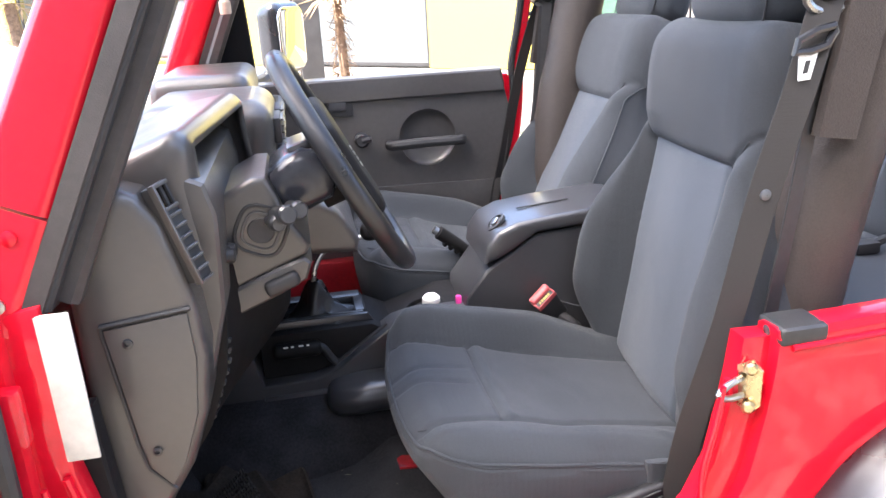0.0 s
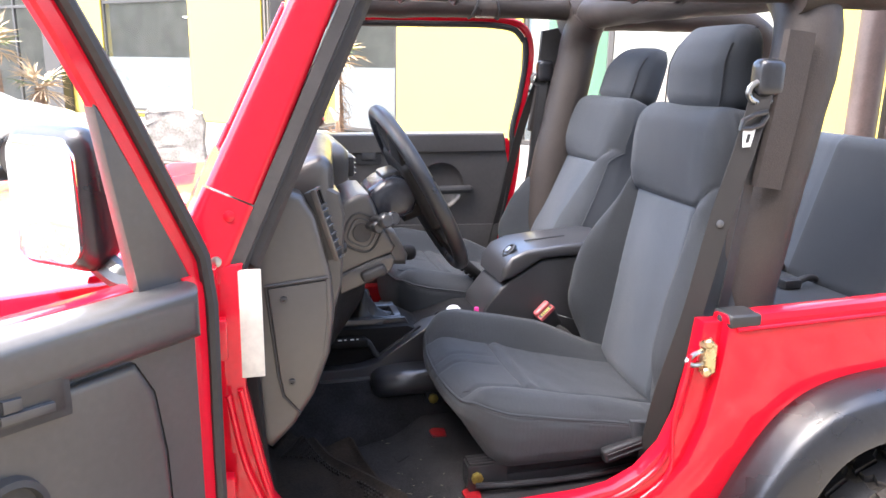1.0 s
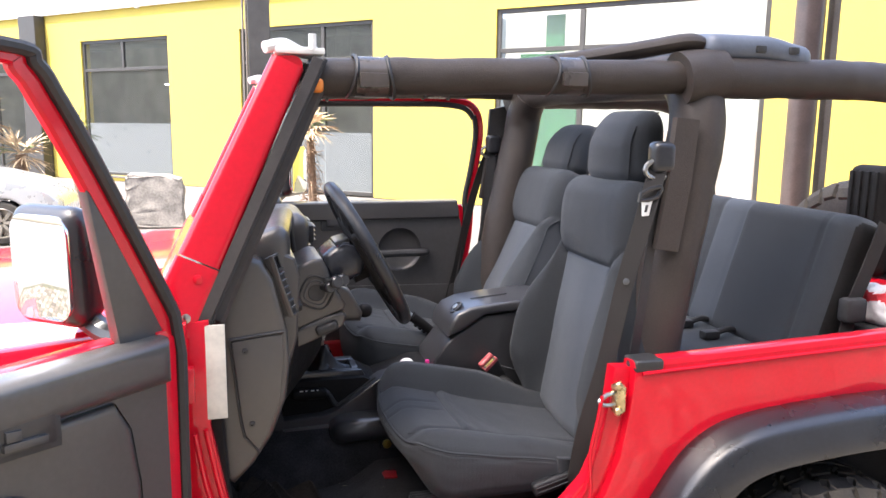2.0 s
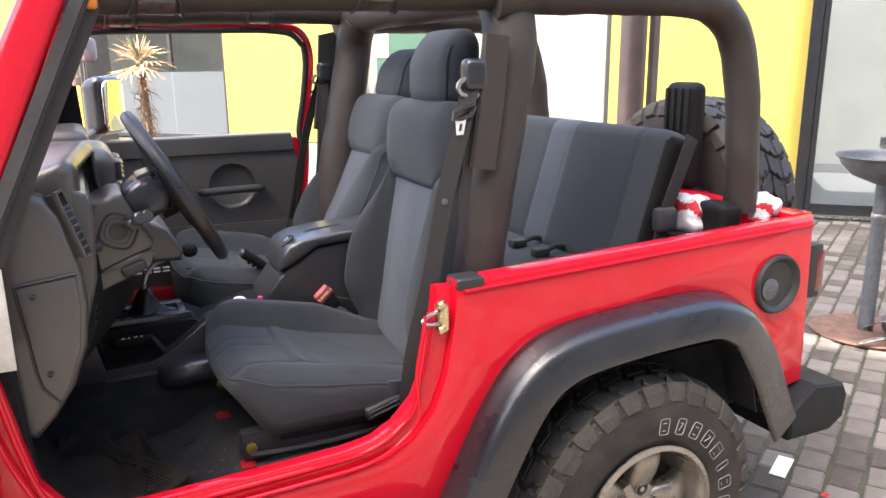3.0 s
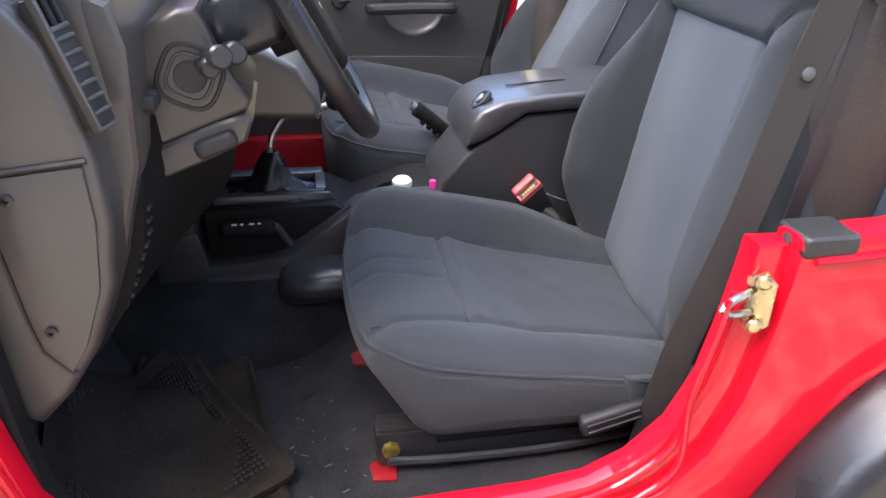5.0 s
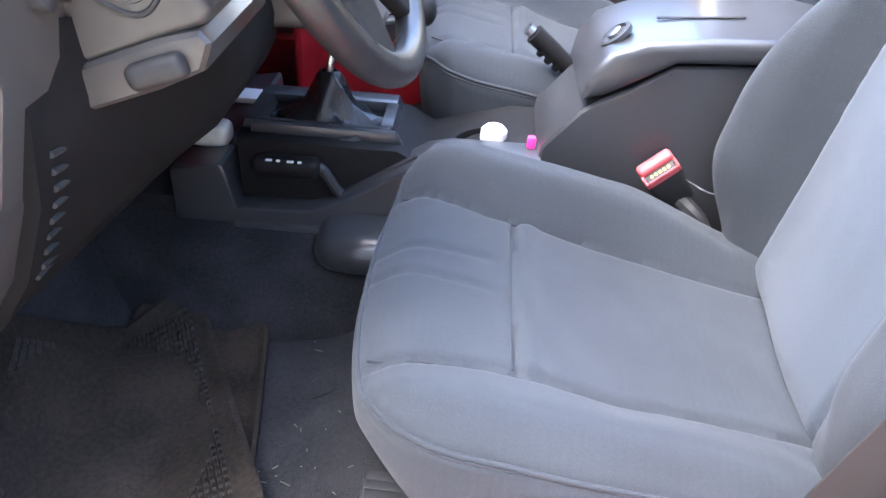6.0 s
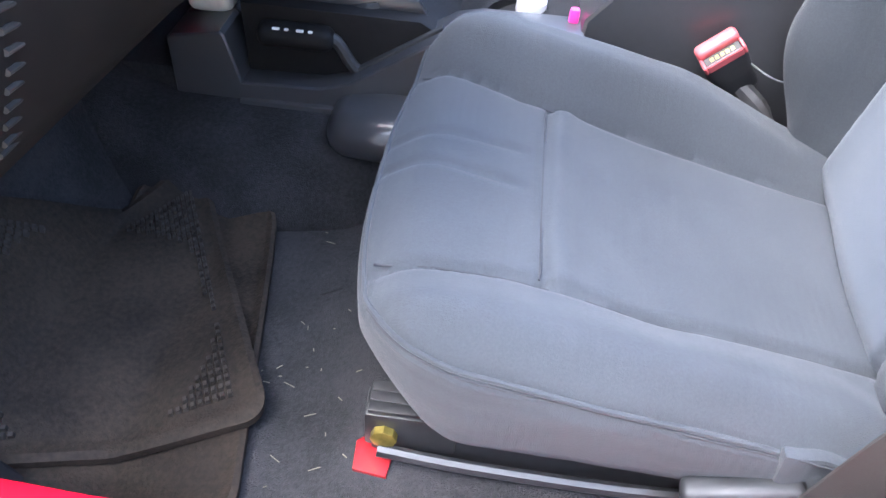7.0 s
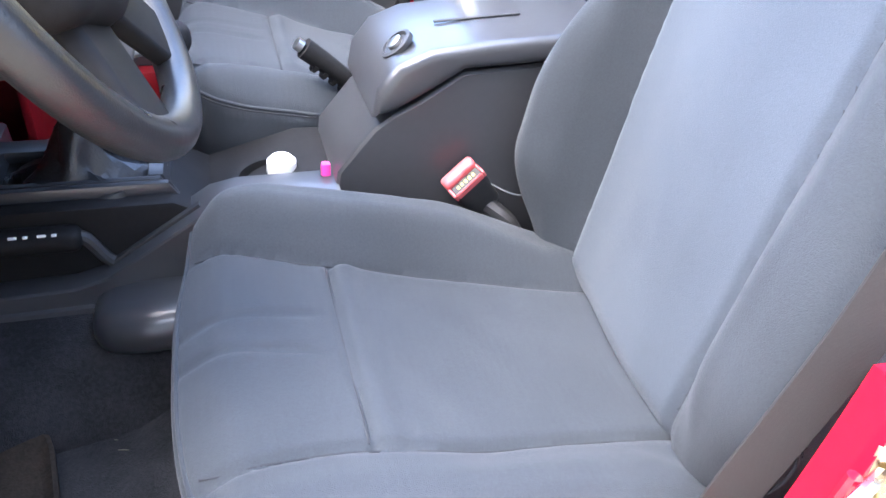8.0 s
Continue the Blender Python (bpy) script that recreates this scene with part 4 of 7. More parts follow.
    for share, thick, mat_, name in ((0.845, 0.0030, FABRIC, "piping"), (0.822, 0.0014, THREAD, "seam")):
        rise = BOT + share * (TOP - BOT)
        inset = rr - math.sqrt(rr * rr - max(0.0, rise - TOP + rr) ** 2)
        line = [(x, yc - HW + inset, rise) for x in np.linspace(X1 - 0.03, X0 + rr, 34)]
        line += [(X0 + rr - (rr - inset) * math.sin(a), yc - HW + rr - (rr - inset) * math.cos(a), rise) for a in np.linspace(0.15, 1.42, 8)]
        line += [(X0 + inset, yy, rise) for yy in np.linspace(yc - HW + rr, yc + HW - rr, 24)]
        bm = bmesh.new()
        tube(bm, [Vector(cushion_shape(np.array(p))) for p in line], thick, 8)
        part(name, bm, mat_, seat)
    lines = [[(-0.862, k) for k in np.linspace(-0.140, 0.130, 28)]]
    for side in (-1, 1):
        lines.append([(x, side * insert_half(x, side)) for x in np.linspace(-1.005, -0.535, 48)])
    for pts in lines:
        bm = bmesh.new()
        tube(bm, [Vector((x, yc + v * (1 - 0.055 * (1 - ss(x, X0, X0 + 0.15)) ** 2), top_of(x, v) + 0.0008)) for x, v in pts], 0.0013, 6)
        part("seam", bm, THREAD, seat)

    # backrest, shaped upright and then leaned back
    H, BW, TH = 0.695, 0.262, 0.150
    INS = 0.470
    lean = Matrix.Translation((-0.484, yc, 0.805 + 0.4 * lift)) @ pose(0, 0, 0, 0, recline, 0)

    def panel_half(v):
        return 0.136 if v < 0 else 0.165

    def half_width(u):
        return 0.278 - 0.084 * ss(u, 0.20, 0.52) - 0.050 * (1 - ss(u, -0.02, 0.13)) - 0.020 * ss(u, 0.60, 0.695)

    def back_shape(p):
        w, v, u = p
        hw = half_width(u)
        v *= hw / BW
        front = 1 - ss(w, -0.030, 0.06)
        a = abs(v)
        PH = panel_half(v)
        # the wings rise beside the panel and end under the shoulder seam
        shoulder = INS + 0.055 * ss(a, PH, 0.19)
        wing = ss(a, PH - 0.003, PH + 0.062) * (1 - ss(u, shoulder - 0.055, shoulder + 0.004))
        push = -(0.052 if near and v < 0 else 0.066) * wing * ss(u, -0.02, 0.16) * (1 - 0.45 * ss(u, 0.22, 0.47))
        push += 0.022 * ss(v, -0.06, 0.15) * (1 - ss(a, PH, PH + 0.03)) * (1 - ss(u, INS - 0.02, INS + 0.06))
        push += 0.006 * (1 - wing) * (1 - ss(u, INS - 0.01, INS + 0.02)) * (a < PH + 0.02)
        push -= 0.012 * math.sin(math.pi * min(1, max(0, (u - INS) / (H - INS)))) * (1 - ss(a, hw - 0.07, hw))
        if u < INS:
            push += 0.010 * groove(a - PH, 0.0055)
        if a < PH + 0.004:
            push += 0.0065 * groove(u - INS, 0.005)
        else:
            push += 0.0075 * groove(u - shoulder, 0.006)
        push -= 0.012 * math.cos(v / PH * 1.4) * (a < PH) * math.sin(math.pi * min(1, max(0, u / INS))) * 0.6
        push += 0.0016 * noise.noise(Vector((v * 9, u * 9, yc * 3))) + 0.0004 * noise.noise(Vector((v * 24, u * 24, 5)))
        w += push * front
        # side seam
        if a > hw * 0.90:
            v += math.copysign(0.0032 * groove(w + 0.030, 0.004) - 0.0032 * groove(w + 0.021, 0.004), v)
        # upper part bends forward a little
        w -= 0.020 * ss(u, 0.44, 0.70)
        return np.array(lean @ Vector((w, v, u)))
    bm = bmesh.new()
    soft_box(bm, (-0.075, -BW, -0.02), (TH - 0.075, BW, H), 0.056, 0.0050 if near else 0.009, back_shape)
    inv = lean.inverted()
    for f in bm.faces:
        q = inv @ f.calc_center_median()
        if abs(q.y) < panel_half(q.y) and q.z < INS and q.x < 0.0:
            f.material_index = 1
    back = part("backrest", bm, [FABRIC, INSERT], seat, "", smooth=70)
    # sewn seams round the middle panel and over the wings
    lines = [[(side * panel_half(side), u) for u in np.linspace(0.05, INS, 40)] for side in (-1, 1)]
    lines.append([(k, INS) for k in np.linspace(-panel_half(-1), panel_half(1), 24)])
    lines += [[(side * a, INS + 0.055 * ss(a, panel_half(side), 0.19)) for a in np.linspace(panel_half(side), 0.176, 12)] for side in (-1, 1)]
    for pts in lines:
        bm = bmesh.new()
        tube(bm, [Vector(back_shape((-0.075, v * BW / half_width(u), u))) + Vector((-0.0006, 0, 0)) for v, u in pts], 0.0014, 6)
        part("seam", bm, THREAD, back)
    # rolled edge along the outer side of each wing
    for side in (-1, 1):
        bm = bmesh.new()
        tube(bm, [Vector(back_shape((-0.028, side * BW, u))) for u in np.linspace(0.06, 0.60, 44)], 0.0022, 8)
        part("piping", bm, FABRIC, back)
    # headrest
    top = lean @ Vector((-0.020, 0, H))

    def head_shape(p):
        w, v, u = p
        v *= 1 - 0.10 * ss(u, 0.08, 0.20) - 0.03 * (1 - ss(u, 0.0, 0.05))
        w += 0.018 * (v / 0.13) ** 2 * (1 - ss(w, 0.0, 0.06)) + 0.03 * ss(u, 0.10, 0.20) * (1 - ss(w, -0.05, 0.08))
        q = Matrix.Translation((top.x, yc, top.z - 0.018)) @ pose(0, 0, 0, 0, recline - 8, 0) @ Vector((w, v, u))
        return np.array(q)
    bm = bmesh.new()
    soft_box(bm, (-0.055, -0.132, 0.0), (0.068, 0.132, 0.200), 0.048, 0.0065 if near else 0.01, head_shape)
    head = part("headrest", bm, FABRIC, seat, "", smooth=70)
    for side in (-1, 1):
        bm = bmesh.new()
        ring = [(-0.0545 + 0.014 * (1 - math.cos(a)), 0.094 + 0.024 * math.sin(a)) for a in (0.9,)]
        w0, v0 = ring[0]
        line = [(w0, side * v0, u) for u in np.linspace(0.012, 0.155, 20)]
        line += [(w0 + 0.010 + 0.075 * t, side * (v0 - 0.004), 0.155 + 0.040 * math.sin(t * math.pi / 2)) for t in np.linspace(0.1, 1.0, 10)]
        tube(bm, [Vector(head_shape(p)) for p in line], 0.0020, 8)
        part("piping", bm, THREAD, head)
    return seat


SEAT_Y = 0.373
front_seat(SEAT_Y, True, 9.6)
front_seat(far(SEAT_Y), False, 24.0)

# seat frames, rails and lever
for s in (1, -1):
    y = (lambda v: v) if s > 0 else far
    for yy in (0.165, 0.565):
        bm = bmesh.new()
        box(bm, (-1.0, y(yy), 0.686), (-0.50, y(yy + 0.032), 0.722), 0.005)
        rail = part("seat_rail", bm, BLACK_METAL, offroader, "black enamelled seat rail")
        bm = bmesh.new()
        prism(bm, [(-0.985, 0.712), (-0.975, 0.752), (-0.90, 0.756), (-0.56, 0.756), (-0.53, 0.712)], y(yy + 0.005), y(yy + 0.025), bevel=0.004)
        part("seat_bracket", bm, BLACK_METAL, rail)
        bm = bmesh.new()
        box(bm, (-1.006, y(yy - 0.004), 0.700), (-0.915, y(yy + 0.036), 0.752), 0.006)
        for k in range(3):
            box(bm, (-1.002, y(yy - 0.002), 0.7525 + 0.0 * k), (-0.92, y(yy + 0.010), 0.758), 0.002, m=Matrix.Translation((0, 0.012 * k * s, 0)))
        part("rail_box", bm, BLACK_METAL, rail, "glossy black ribbed rail end")
        bm = bmesh.new()
        lathe(bm, [(0.013, 0), (0.013, 0.012), (0.008, 0.014), (0.0005, 0.014)], Matrix.Translation((-0.985, y(yy), 0.725)) @ pose(0, 0, 0, 90 * s, 0, 0), 8, close=False)
        part("rail_bolt", bm, BRASS, rail)
    bm = bmesh.new()
    tube(bm, smooth_path([(-0.99, y(0.150), 0.712), (-0.9, y(0.148), 0.706), (-0.75, y(0.148), 0.704), (-0.62, y(0.152), 0.712)], 4), 0.007, 8)
    part("slide_bar", bm, BLACK_METAL, offroader)
bm = bmesh.new()
LEVER = Matrix.Translation((-0.668, 0, 0.780)) @ pose(0, 0, 0, 0, -15, 0)
soft_box(bm, (-0.052, 0.104, -0.017), (0.050, 0.128, 0.017), 0.008, 0.006, lambda p: np.array(LEVER @ Vector((p[0], p[1] + 0.004 * ss(p[0], 0.0, 0.05), p[2] * (1 - 0.25 * ss(p[0], 0.0, 0.05))))))
for k in (-0.006, 0.006):
    box(bm, (-0.044, 0.1025, k - 0.0018), (0.036, 0.106, k + 0.0018), 0.001, m=LEVER, segs=1)
part("recline_lever", bm, RECLINE, offroader, "black recline lever")
# sewn tab closing the skirt at the cushion's rear corner
bm = bmesh.new()
soft_box(bm, (-0.652, 0.1215, 0.770), (-0.575, 0.136, 0.832), 0.006, 0.006, lambda p: np.array([p[0] - 0.10 * (p[2] - 0.80), p[1] + 0.003 * math.sin(p[0] * 90), p[2] - 0.22 * (p[0] + 0.61)]))
tab = part("skirt_tab", bm, FABRIC, offroader, "sewn grey cloth tab at the seat's corner")
bm = bmesh.new()
tube(bm, [(-0.652 + 0.007 * k, 0.1212, 0.828 - 0.22 * (-0.042 + 0.007 * k)) for k in range(11)], 0.0012, 6)
part("seam", bm, THREAD, tab)
for x, yy in ((-0.995, 0.165), (-1.0, 0.45)):
    bm = bmesh.new()
    prism(bm, [(x - 0.018, yy - 0.026), (x + 0.016, yy - 0.03), (x + 0.02, yy + 0.008), (x - 0.008, yy + 0.016), (x - 0.02, yy + 0.006)], 0.684, 0.6895, axis="z", bevel=0.001, m=Matrix.Translation((0, 0, 0)))
    part("bare_floor_patch", bm, RED_IN, offroader, "bare red floor showing through cut carpet")

# rear bench
def bench_shape(p):
    w, v, u = p
    a = abs(v)
    w -= 0.012 * math.cos(min(1, a / 0.5) * math.pi / 2) * (1 - ss(w, -0.04, 0.05))
    for line in (0.065, 0.40):
        w += 0.006 * groove(a - line, 0.005) * (1 - ss(w, -0.06, 0.0))
    q = Matrix.Translation((0.215, 0.74, 0.93)) @ pose(0, 0, 0, 0, 17, 0) @ Vector((w, v, u))
    return np.array(q)


bm = bmesh.new()
soft_box(bm, (-0.065, -0.50, 0.0), (0.075, 0.50, 0.475), 0.050, 0.010, bench_shape)
for f in bm.faces:
    if abs(f.calc_center_median().y - 0.74) < 0.065:
        f.material_index = 1
    elif abs(f.calc_center_median().y - 0.74) > 0.488:
        f.material_index = 2
bench = part("rear_bench", bm, [FABRIC, INSERT, DASH_DARK], offroader, "grey cloth rear bench with a bluer middle band", smooth=70)
bm = bmesh.new()
soft_box(bm, (-0.30, 0.24, 0.80), (0.24, 1.24, 0.975), 0.05, 0.02)
part("bench_cushion", bm, FABRIC, bench, smooth=70)
for yy in (0.56, 0.70, 0.96):
    bm = bmesh.new()
    tube(bm, smooth_path([(0.17, yy, 0.985), (0.12, yy - 0.02, 1.0), (0.06, yy - 0.03, 0.99)], 4), 0.010, 8)
    box(bm, (0.02, yy - 0.05, 0.978), (0.075, yy - 0.015, 1.003), 0.005)
    part("bench_buckle", bm, SEAL, bench)
# rear belt at the bench's near corner
bm = bmesh.new()
sweep(bm, smooth_path([(0.372, 0.222, 1.37), (0.352, 0.215, 1.335), (0.309, 0.209, 1.24), (0.268, 0.207, 1.14), (0.25, 0.205, 1.05)], 6), rect(0.004, 0.046, 0.001), up=(1, 0, 0))
part("rear_belt", bm, BELT, offroader)
bm = bmesh.new()
soft_box(bm, (0.235, 0.185, 1.10), (0.305, 0.228, 1.17), 0.012, 0.012)
part("belt_latch", bm, SEAL, offroader)
bm = bmesh.new()
soft_box(bm, (0.415, 0.12, 1.06), (0.50, 0.24, 1.175), 0.02, 0.015)
part("belt_reel_cover", bm, DASH_DARK, offroader, "dark belt reel cover")
bm = bmesh.new()
soft_box(bm, (0.63, 0.49, 1.15), (0.70, 0.64, 1.52), 0.03, 0.015)
for k in range(4):
    box(bm, (0.622, 0.508 + k * 0.033, 1.17), (0.634, 0.524 + k * 0.033, 1.50), 0.004)
part("spare_cover_pad", bm, DASH_DARK, offroader, "ribbed black pad before the spare wheel")

# seat belts
def belt(s):
    y = (lambda v: v) if s > 0 else far
    bm = bmesh.new()
    sweep(bm, smooth_path([(-0.437, y(0.100), 1.545), (-0.476, y(0.084), 1.425), (-0.516, y(0.084), 1.28), (-0.556, y(0.084), 1.09), (-0.598, y(0.090), 0.92), (-0.612, y(0.100), 0.80), (-0.620, y(0.112), 0.70)], 7), rect(0.003, 0.042, 0.001), up=(1, -0.5 * s, 0))
    strap = part("seat_belt", bm, BELT, offroader, "grey webbing seat belt hanging from its guide")
    bm = bmesh.new()
    sweep(bm, smooth_path([(-0.425, y(0.108), 1.52), (-0.448, y(0.104), 1.30), (-0.478, y(0.102), 1.05), (-0.505, y(0.10), 0.75)], 6), rect(0.0035, 0.030, 0.001), up=(1, 0.3 * s, 0))
    part("belt_return", bm, SEAL, strap)
    bm = bmesh.new()
    lathe(bm, [(0.008, 0), (0.008, 0.003), (0.004, 0.005), (0.0005, 0.005)], Matrix.Translation((-0.517, y(0.081), 1.277)) @ pose(0, 0, 0, 90 * s, 0, 0), 12, close=False)
    part("belt_button", bm, TABLE_GREY, strap)
    # guide ring
    bm = bmesh.new()
    soft_box(bm, (-0.455, min(y(0.085), y(0.13)), 1.525), (-0.395, max(y(0.085), y(0.13)), 1.60), 0.016, 0.01)
    guide = part("belt_guide", bm, FLARE, strap)
    bm = bmesh.new()
    tube(bm, [Vector((-0.437, y(0.10), 1.535)) + Vector((0.034 * math.cos(a) , 0, 0.022 * math.sin(a))) for a in [k * math.pi / 8 for k in range(16)]], 0.006, 8, closed=True, up=(0, 1, 0))
    part("guide_ring", bm, STEEL, strap)
    # latch plate
    m = Matrix.Translation((-0.468, y(0.080), 1.447))
    bm = bmesh.new()
    frame_pts = [(-0.026, 0.019), (-0.022, 0.034), (0.004, 0.046), (0.028, 0.050), (0.030, 0.043), (0.020, 0.026), (-0.004, 0.019)]
    tube(bm, [m @ Vector((a, 0, b)) for a, b in frame_pts], 0.0055, 8, closed=True, up=(0, 1, 0))
    part("latch_frame", bm, FLARE, strap)
    bm = bmesh.new()
    prism(bm, [(-0.017, -0.018), (0.000, -0.017), (0.008, 0.020), (-0.020, 0.018)], -0.0015, 0.0015, bevel=0.0006, m=m)
    part("latch_tongue", bm, WHITE, strap)
    bm = bmesh.new()
    prism(bm, [(-0.013, -0.009), (-0.006, -0.008), (-0.003, 0.008), (-0.010, 0.008)], -0.0022, 0.0022, m=m)
    part("tongue_slot", bm, SEAL, strap)
    # flat sleeve on the hoop
    bm = bmesh.new()
    sweep(bm, [(-0.372, y(0.098), 1.652), (-0.385, y(0.098), 1.50), (-0.408, y(0.098), 1.345)], [(-0.030, -0.006), (0.030, -0.006), (0.036, 0.0), (0.030, 0.010), (-0.030, 0.010), (-0.036, 0.0)], up=(0, -1 * s, 0))
    part("hoop_sleeve_flap", bm, VINYL, offroader, "brown vinyl belt sleeve")
    if s < 0:
        strap.location.x = 0.035
    return strap


belt(1)
belt(-1)
# buckle beside the cushion
M = Matrix.Translation((-0.655, 0.624, 0.918)) @ pose(0, 0, 0, 0, -40, 0) @ pose(0, 0, 0, 24, 0, 8)
bm = bmesh.new()
soft_box(bm, (-0.025, -0.016, -0.080), (0.025, 0.016, 0.010), 0.009, 0.007, lambda p: np.array(M @ Vector((p[0] * (1 + 0.10 * ss(p[2], -0.06, 0.0)), p[1], p[2]))))
buckle = part("belt_buckle", bm, SEAL, offroader, "black buckle with a red release button")
bm = bmesh.new()
soft_box(bm, (-0.0265, -0.001, -0.004), (0.0265, 0.0175, 0.020), 0.006, 0.005, lambda p: np.array(M @ Vector(p)))
part("release_button", bm, BUCKLE_RED, buckle, "faded red release button")
bm = bmesh.new()
for x0, y0, x1, y1 in ((-0.0265, -0.0175, -0.0225, 0.0), (0.0225, -0.0175, 0.0265, 0.0), (-0.0225, -0.0175, 0.0225, -0.0145)):
    box(bm, (x0, y0, 0.000), (x1, y1, 0.0135), 0.0015, m=M, segs=1)
part("slot_rim", bm, BUCKLE_RED, buckle)
bm = bmesh.new()
box(bm, (-0.0225, -0.0145, 0.002), (0.0225, -0.001, 0.0105), 0.001, m=M, segs=1)
part("buckle_slot", bm, SEAL, buckle)
for k in range(5):
    bm = bmesh.new()
    box(bm, (-0.015 + k * 0.0065, -0.010, 0.0100), (-0.011 + k * 0.0065, -0.005, 0.0110), 0.0003, m=M, segs=1)
    part("slot_mark", bm, BRASS, buckle)
bm = bmesh.new()
tube(bm, smooth_path([M @ Vector((0, 0, -0.07)), (-0.585, 0.622, 0.845), (-0.55, 0.63, 0.78)], 5), 0.014, 10)
part("buckle_stalk", bm, SEAL, buckle)
bm = bmesh.new()
tube(bm, smooth_path([M @ Vector((0.024, -0.014, -0.03)), (-0.598, 0.600, 0.908), (-0.575, 0.606, 0.900), (-0.548, 0.612, 0.905)], 6), 0.0012, 6)
part("sensor_wire", bm, TABLE_GREY, buckle, "thin grey sensor wire")


# ---- dash and controls ----
bm = bmesh.new()
prism(bm, [(-1.52, 1.30), (-1.50, 1.335), (-1.30, 1.362), (-1.265, 1.345), (-1.255, 1.30), (-1.262, 1.17), (-1.30, 1.04), (-1.52, 1.02)], 0.165, far(0.14), bevel=0.012, segs=3)
dash = part("dashboard", bm, DASH, offroader, "grey moulded dashboard")
# end cap with its access panel
bm = bmesh.new()
prism(bm, [(-1.440, 1.10), (-1.436, 1.26), (-1.425, 1.315), (-1.400, 1.350), (-1.368, 1.363), (-1.338, 1.352), (-1.314, 1.315), (-1.298, 1.25), (-1.288, 1.20), (-1.284, 1.135), (-1.294, 1.055), (-1.325, 0.975), (-1.365, 0.915), (-1.405, 0.875), (-1.43, 0.89)], 0.098, 0.22, bevel=0.019, segs=5)
cap = part("dash_end", bm, DASH, dash)
bm = bmesh.new()
prism(bm, [(-1.403, 1.188), (-1.300, 1.199), (-1.298, 1.135), (-1.308, 1.055), (-1.334, 0.985), (-1.355, 0.952), (-1.380, 0.985), (-1.386, 1.02)], 0.0925, 0.12, bevel=0.004)
panel = part("access_panel", bm, DASH, dash)
bm = bmesh.new()
groove_line = [(-1.406, 0.0965, 1.192), (-1.296, 0.0965, 1.204)]
tube(bm, groove_line, 0.0035, 6)
tube(bm, [(-1.406, 0.0965, 1.192), (-1.389, 0.0965, 1.02), (-1.382, 0.0965, 0.982), (-1.352, 0.0965, 0.945)], 0.0028, 6, up=(0, 1, 0))
part("panel_gap", bm, SEAL, dash)
for x, z in ((-1.376, 1.168), (-1.366, 1.010)):
    bm = bmesh.new()
    lathe(bm, [(0.0065, 0), (0.0065, 0.003), (0.003, 0.004), (0.0025, 0.001), (0.0005, 0.001)], Matrix.Translation((x, 0.0925, z)) @ pose(0, 0, 0, 90, 0, 0), 12, close=False)
    part("panel_screw", bm, FLARE, dash)
# lower dash behind the end cap, shade put into its colour, with the speaker slots
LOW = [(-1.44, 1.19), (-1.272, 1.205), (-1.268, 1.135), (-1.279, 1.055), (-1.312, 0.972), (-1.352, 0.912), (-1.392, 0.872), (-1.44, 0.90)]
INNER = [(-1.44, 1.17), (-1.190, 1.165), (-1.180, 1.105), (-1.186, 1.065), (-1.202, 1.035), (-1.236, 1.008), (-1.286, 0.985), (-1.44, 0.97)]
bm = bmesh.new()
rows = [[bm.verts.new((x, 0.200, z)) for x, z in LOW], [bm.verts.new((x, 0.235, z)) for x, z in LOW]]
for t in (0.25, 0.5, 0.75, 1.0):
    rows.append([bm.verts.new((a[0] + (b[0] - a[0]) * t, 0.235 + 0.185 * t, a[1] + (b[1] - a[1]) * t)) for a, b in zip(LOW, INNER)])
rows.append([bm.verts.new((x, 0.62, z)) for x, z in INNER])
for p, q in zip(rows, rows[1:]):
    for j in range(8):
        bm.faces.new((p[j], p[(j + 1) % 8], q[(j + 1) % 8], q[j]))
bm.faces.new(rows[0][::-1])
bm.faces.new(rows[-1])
low_dash = part("lower_dash", bm, DASH_DARK, dash, "lower dash panel with shade in its dark colour and speaker slots", smooth=60)


def low_at(t):
    """A point down the rear face of the lower dash, from its top to its foot."""
    pts = [Vector((x, 0, z)) for x, z in LOW[1:7]]
    t *= len(pts) - 1
    i = min(int(t), len(pts) - 2)
    return pts[i].lerp(pts[i + 1], t - i)


for k in range(9):
    bm = bmesh.new()
    p = low_at(0.30 + 0.042 * k)
    q = low_at(0.30 + 0.042 * k + 0.016)
    wide = 0.030 + 0.016 * math.sin(math.pi * (k + 0.5) / 9)
    sweep(bm, [Vector((p.x + 0.001, 0.222, p.z)), Vector((q.x + 0.001, 0.222 + wide, q.z))], rect(0.006, 0.006, 0.002), up=(1, 0, 0))
    part("speaker_slot", bm, SEAL, low_dash)
bm = bmesh.new()
for k in range(17):
    p = low_at(0.28 + 0.026 * k)
    yy = 0.262 + 0.012 * math.sin(math.pi * (k + 0.5) / 17)
    box(bm, (p.x - 0.002, yy - 0.0016, p.z - 0.0022), (p.x + 0.0016, yy + 0.0016, p.z + 0.0022), 0.0006, segs=1)
part("speaker_edge", bm, TABLE_GREY, low_dash, "row of small pale ticks beside the speaker")
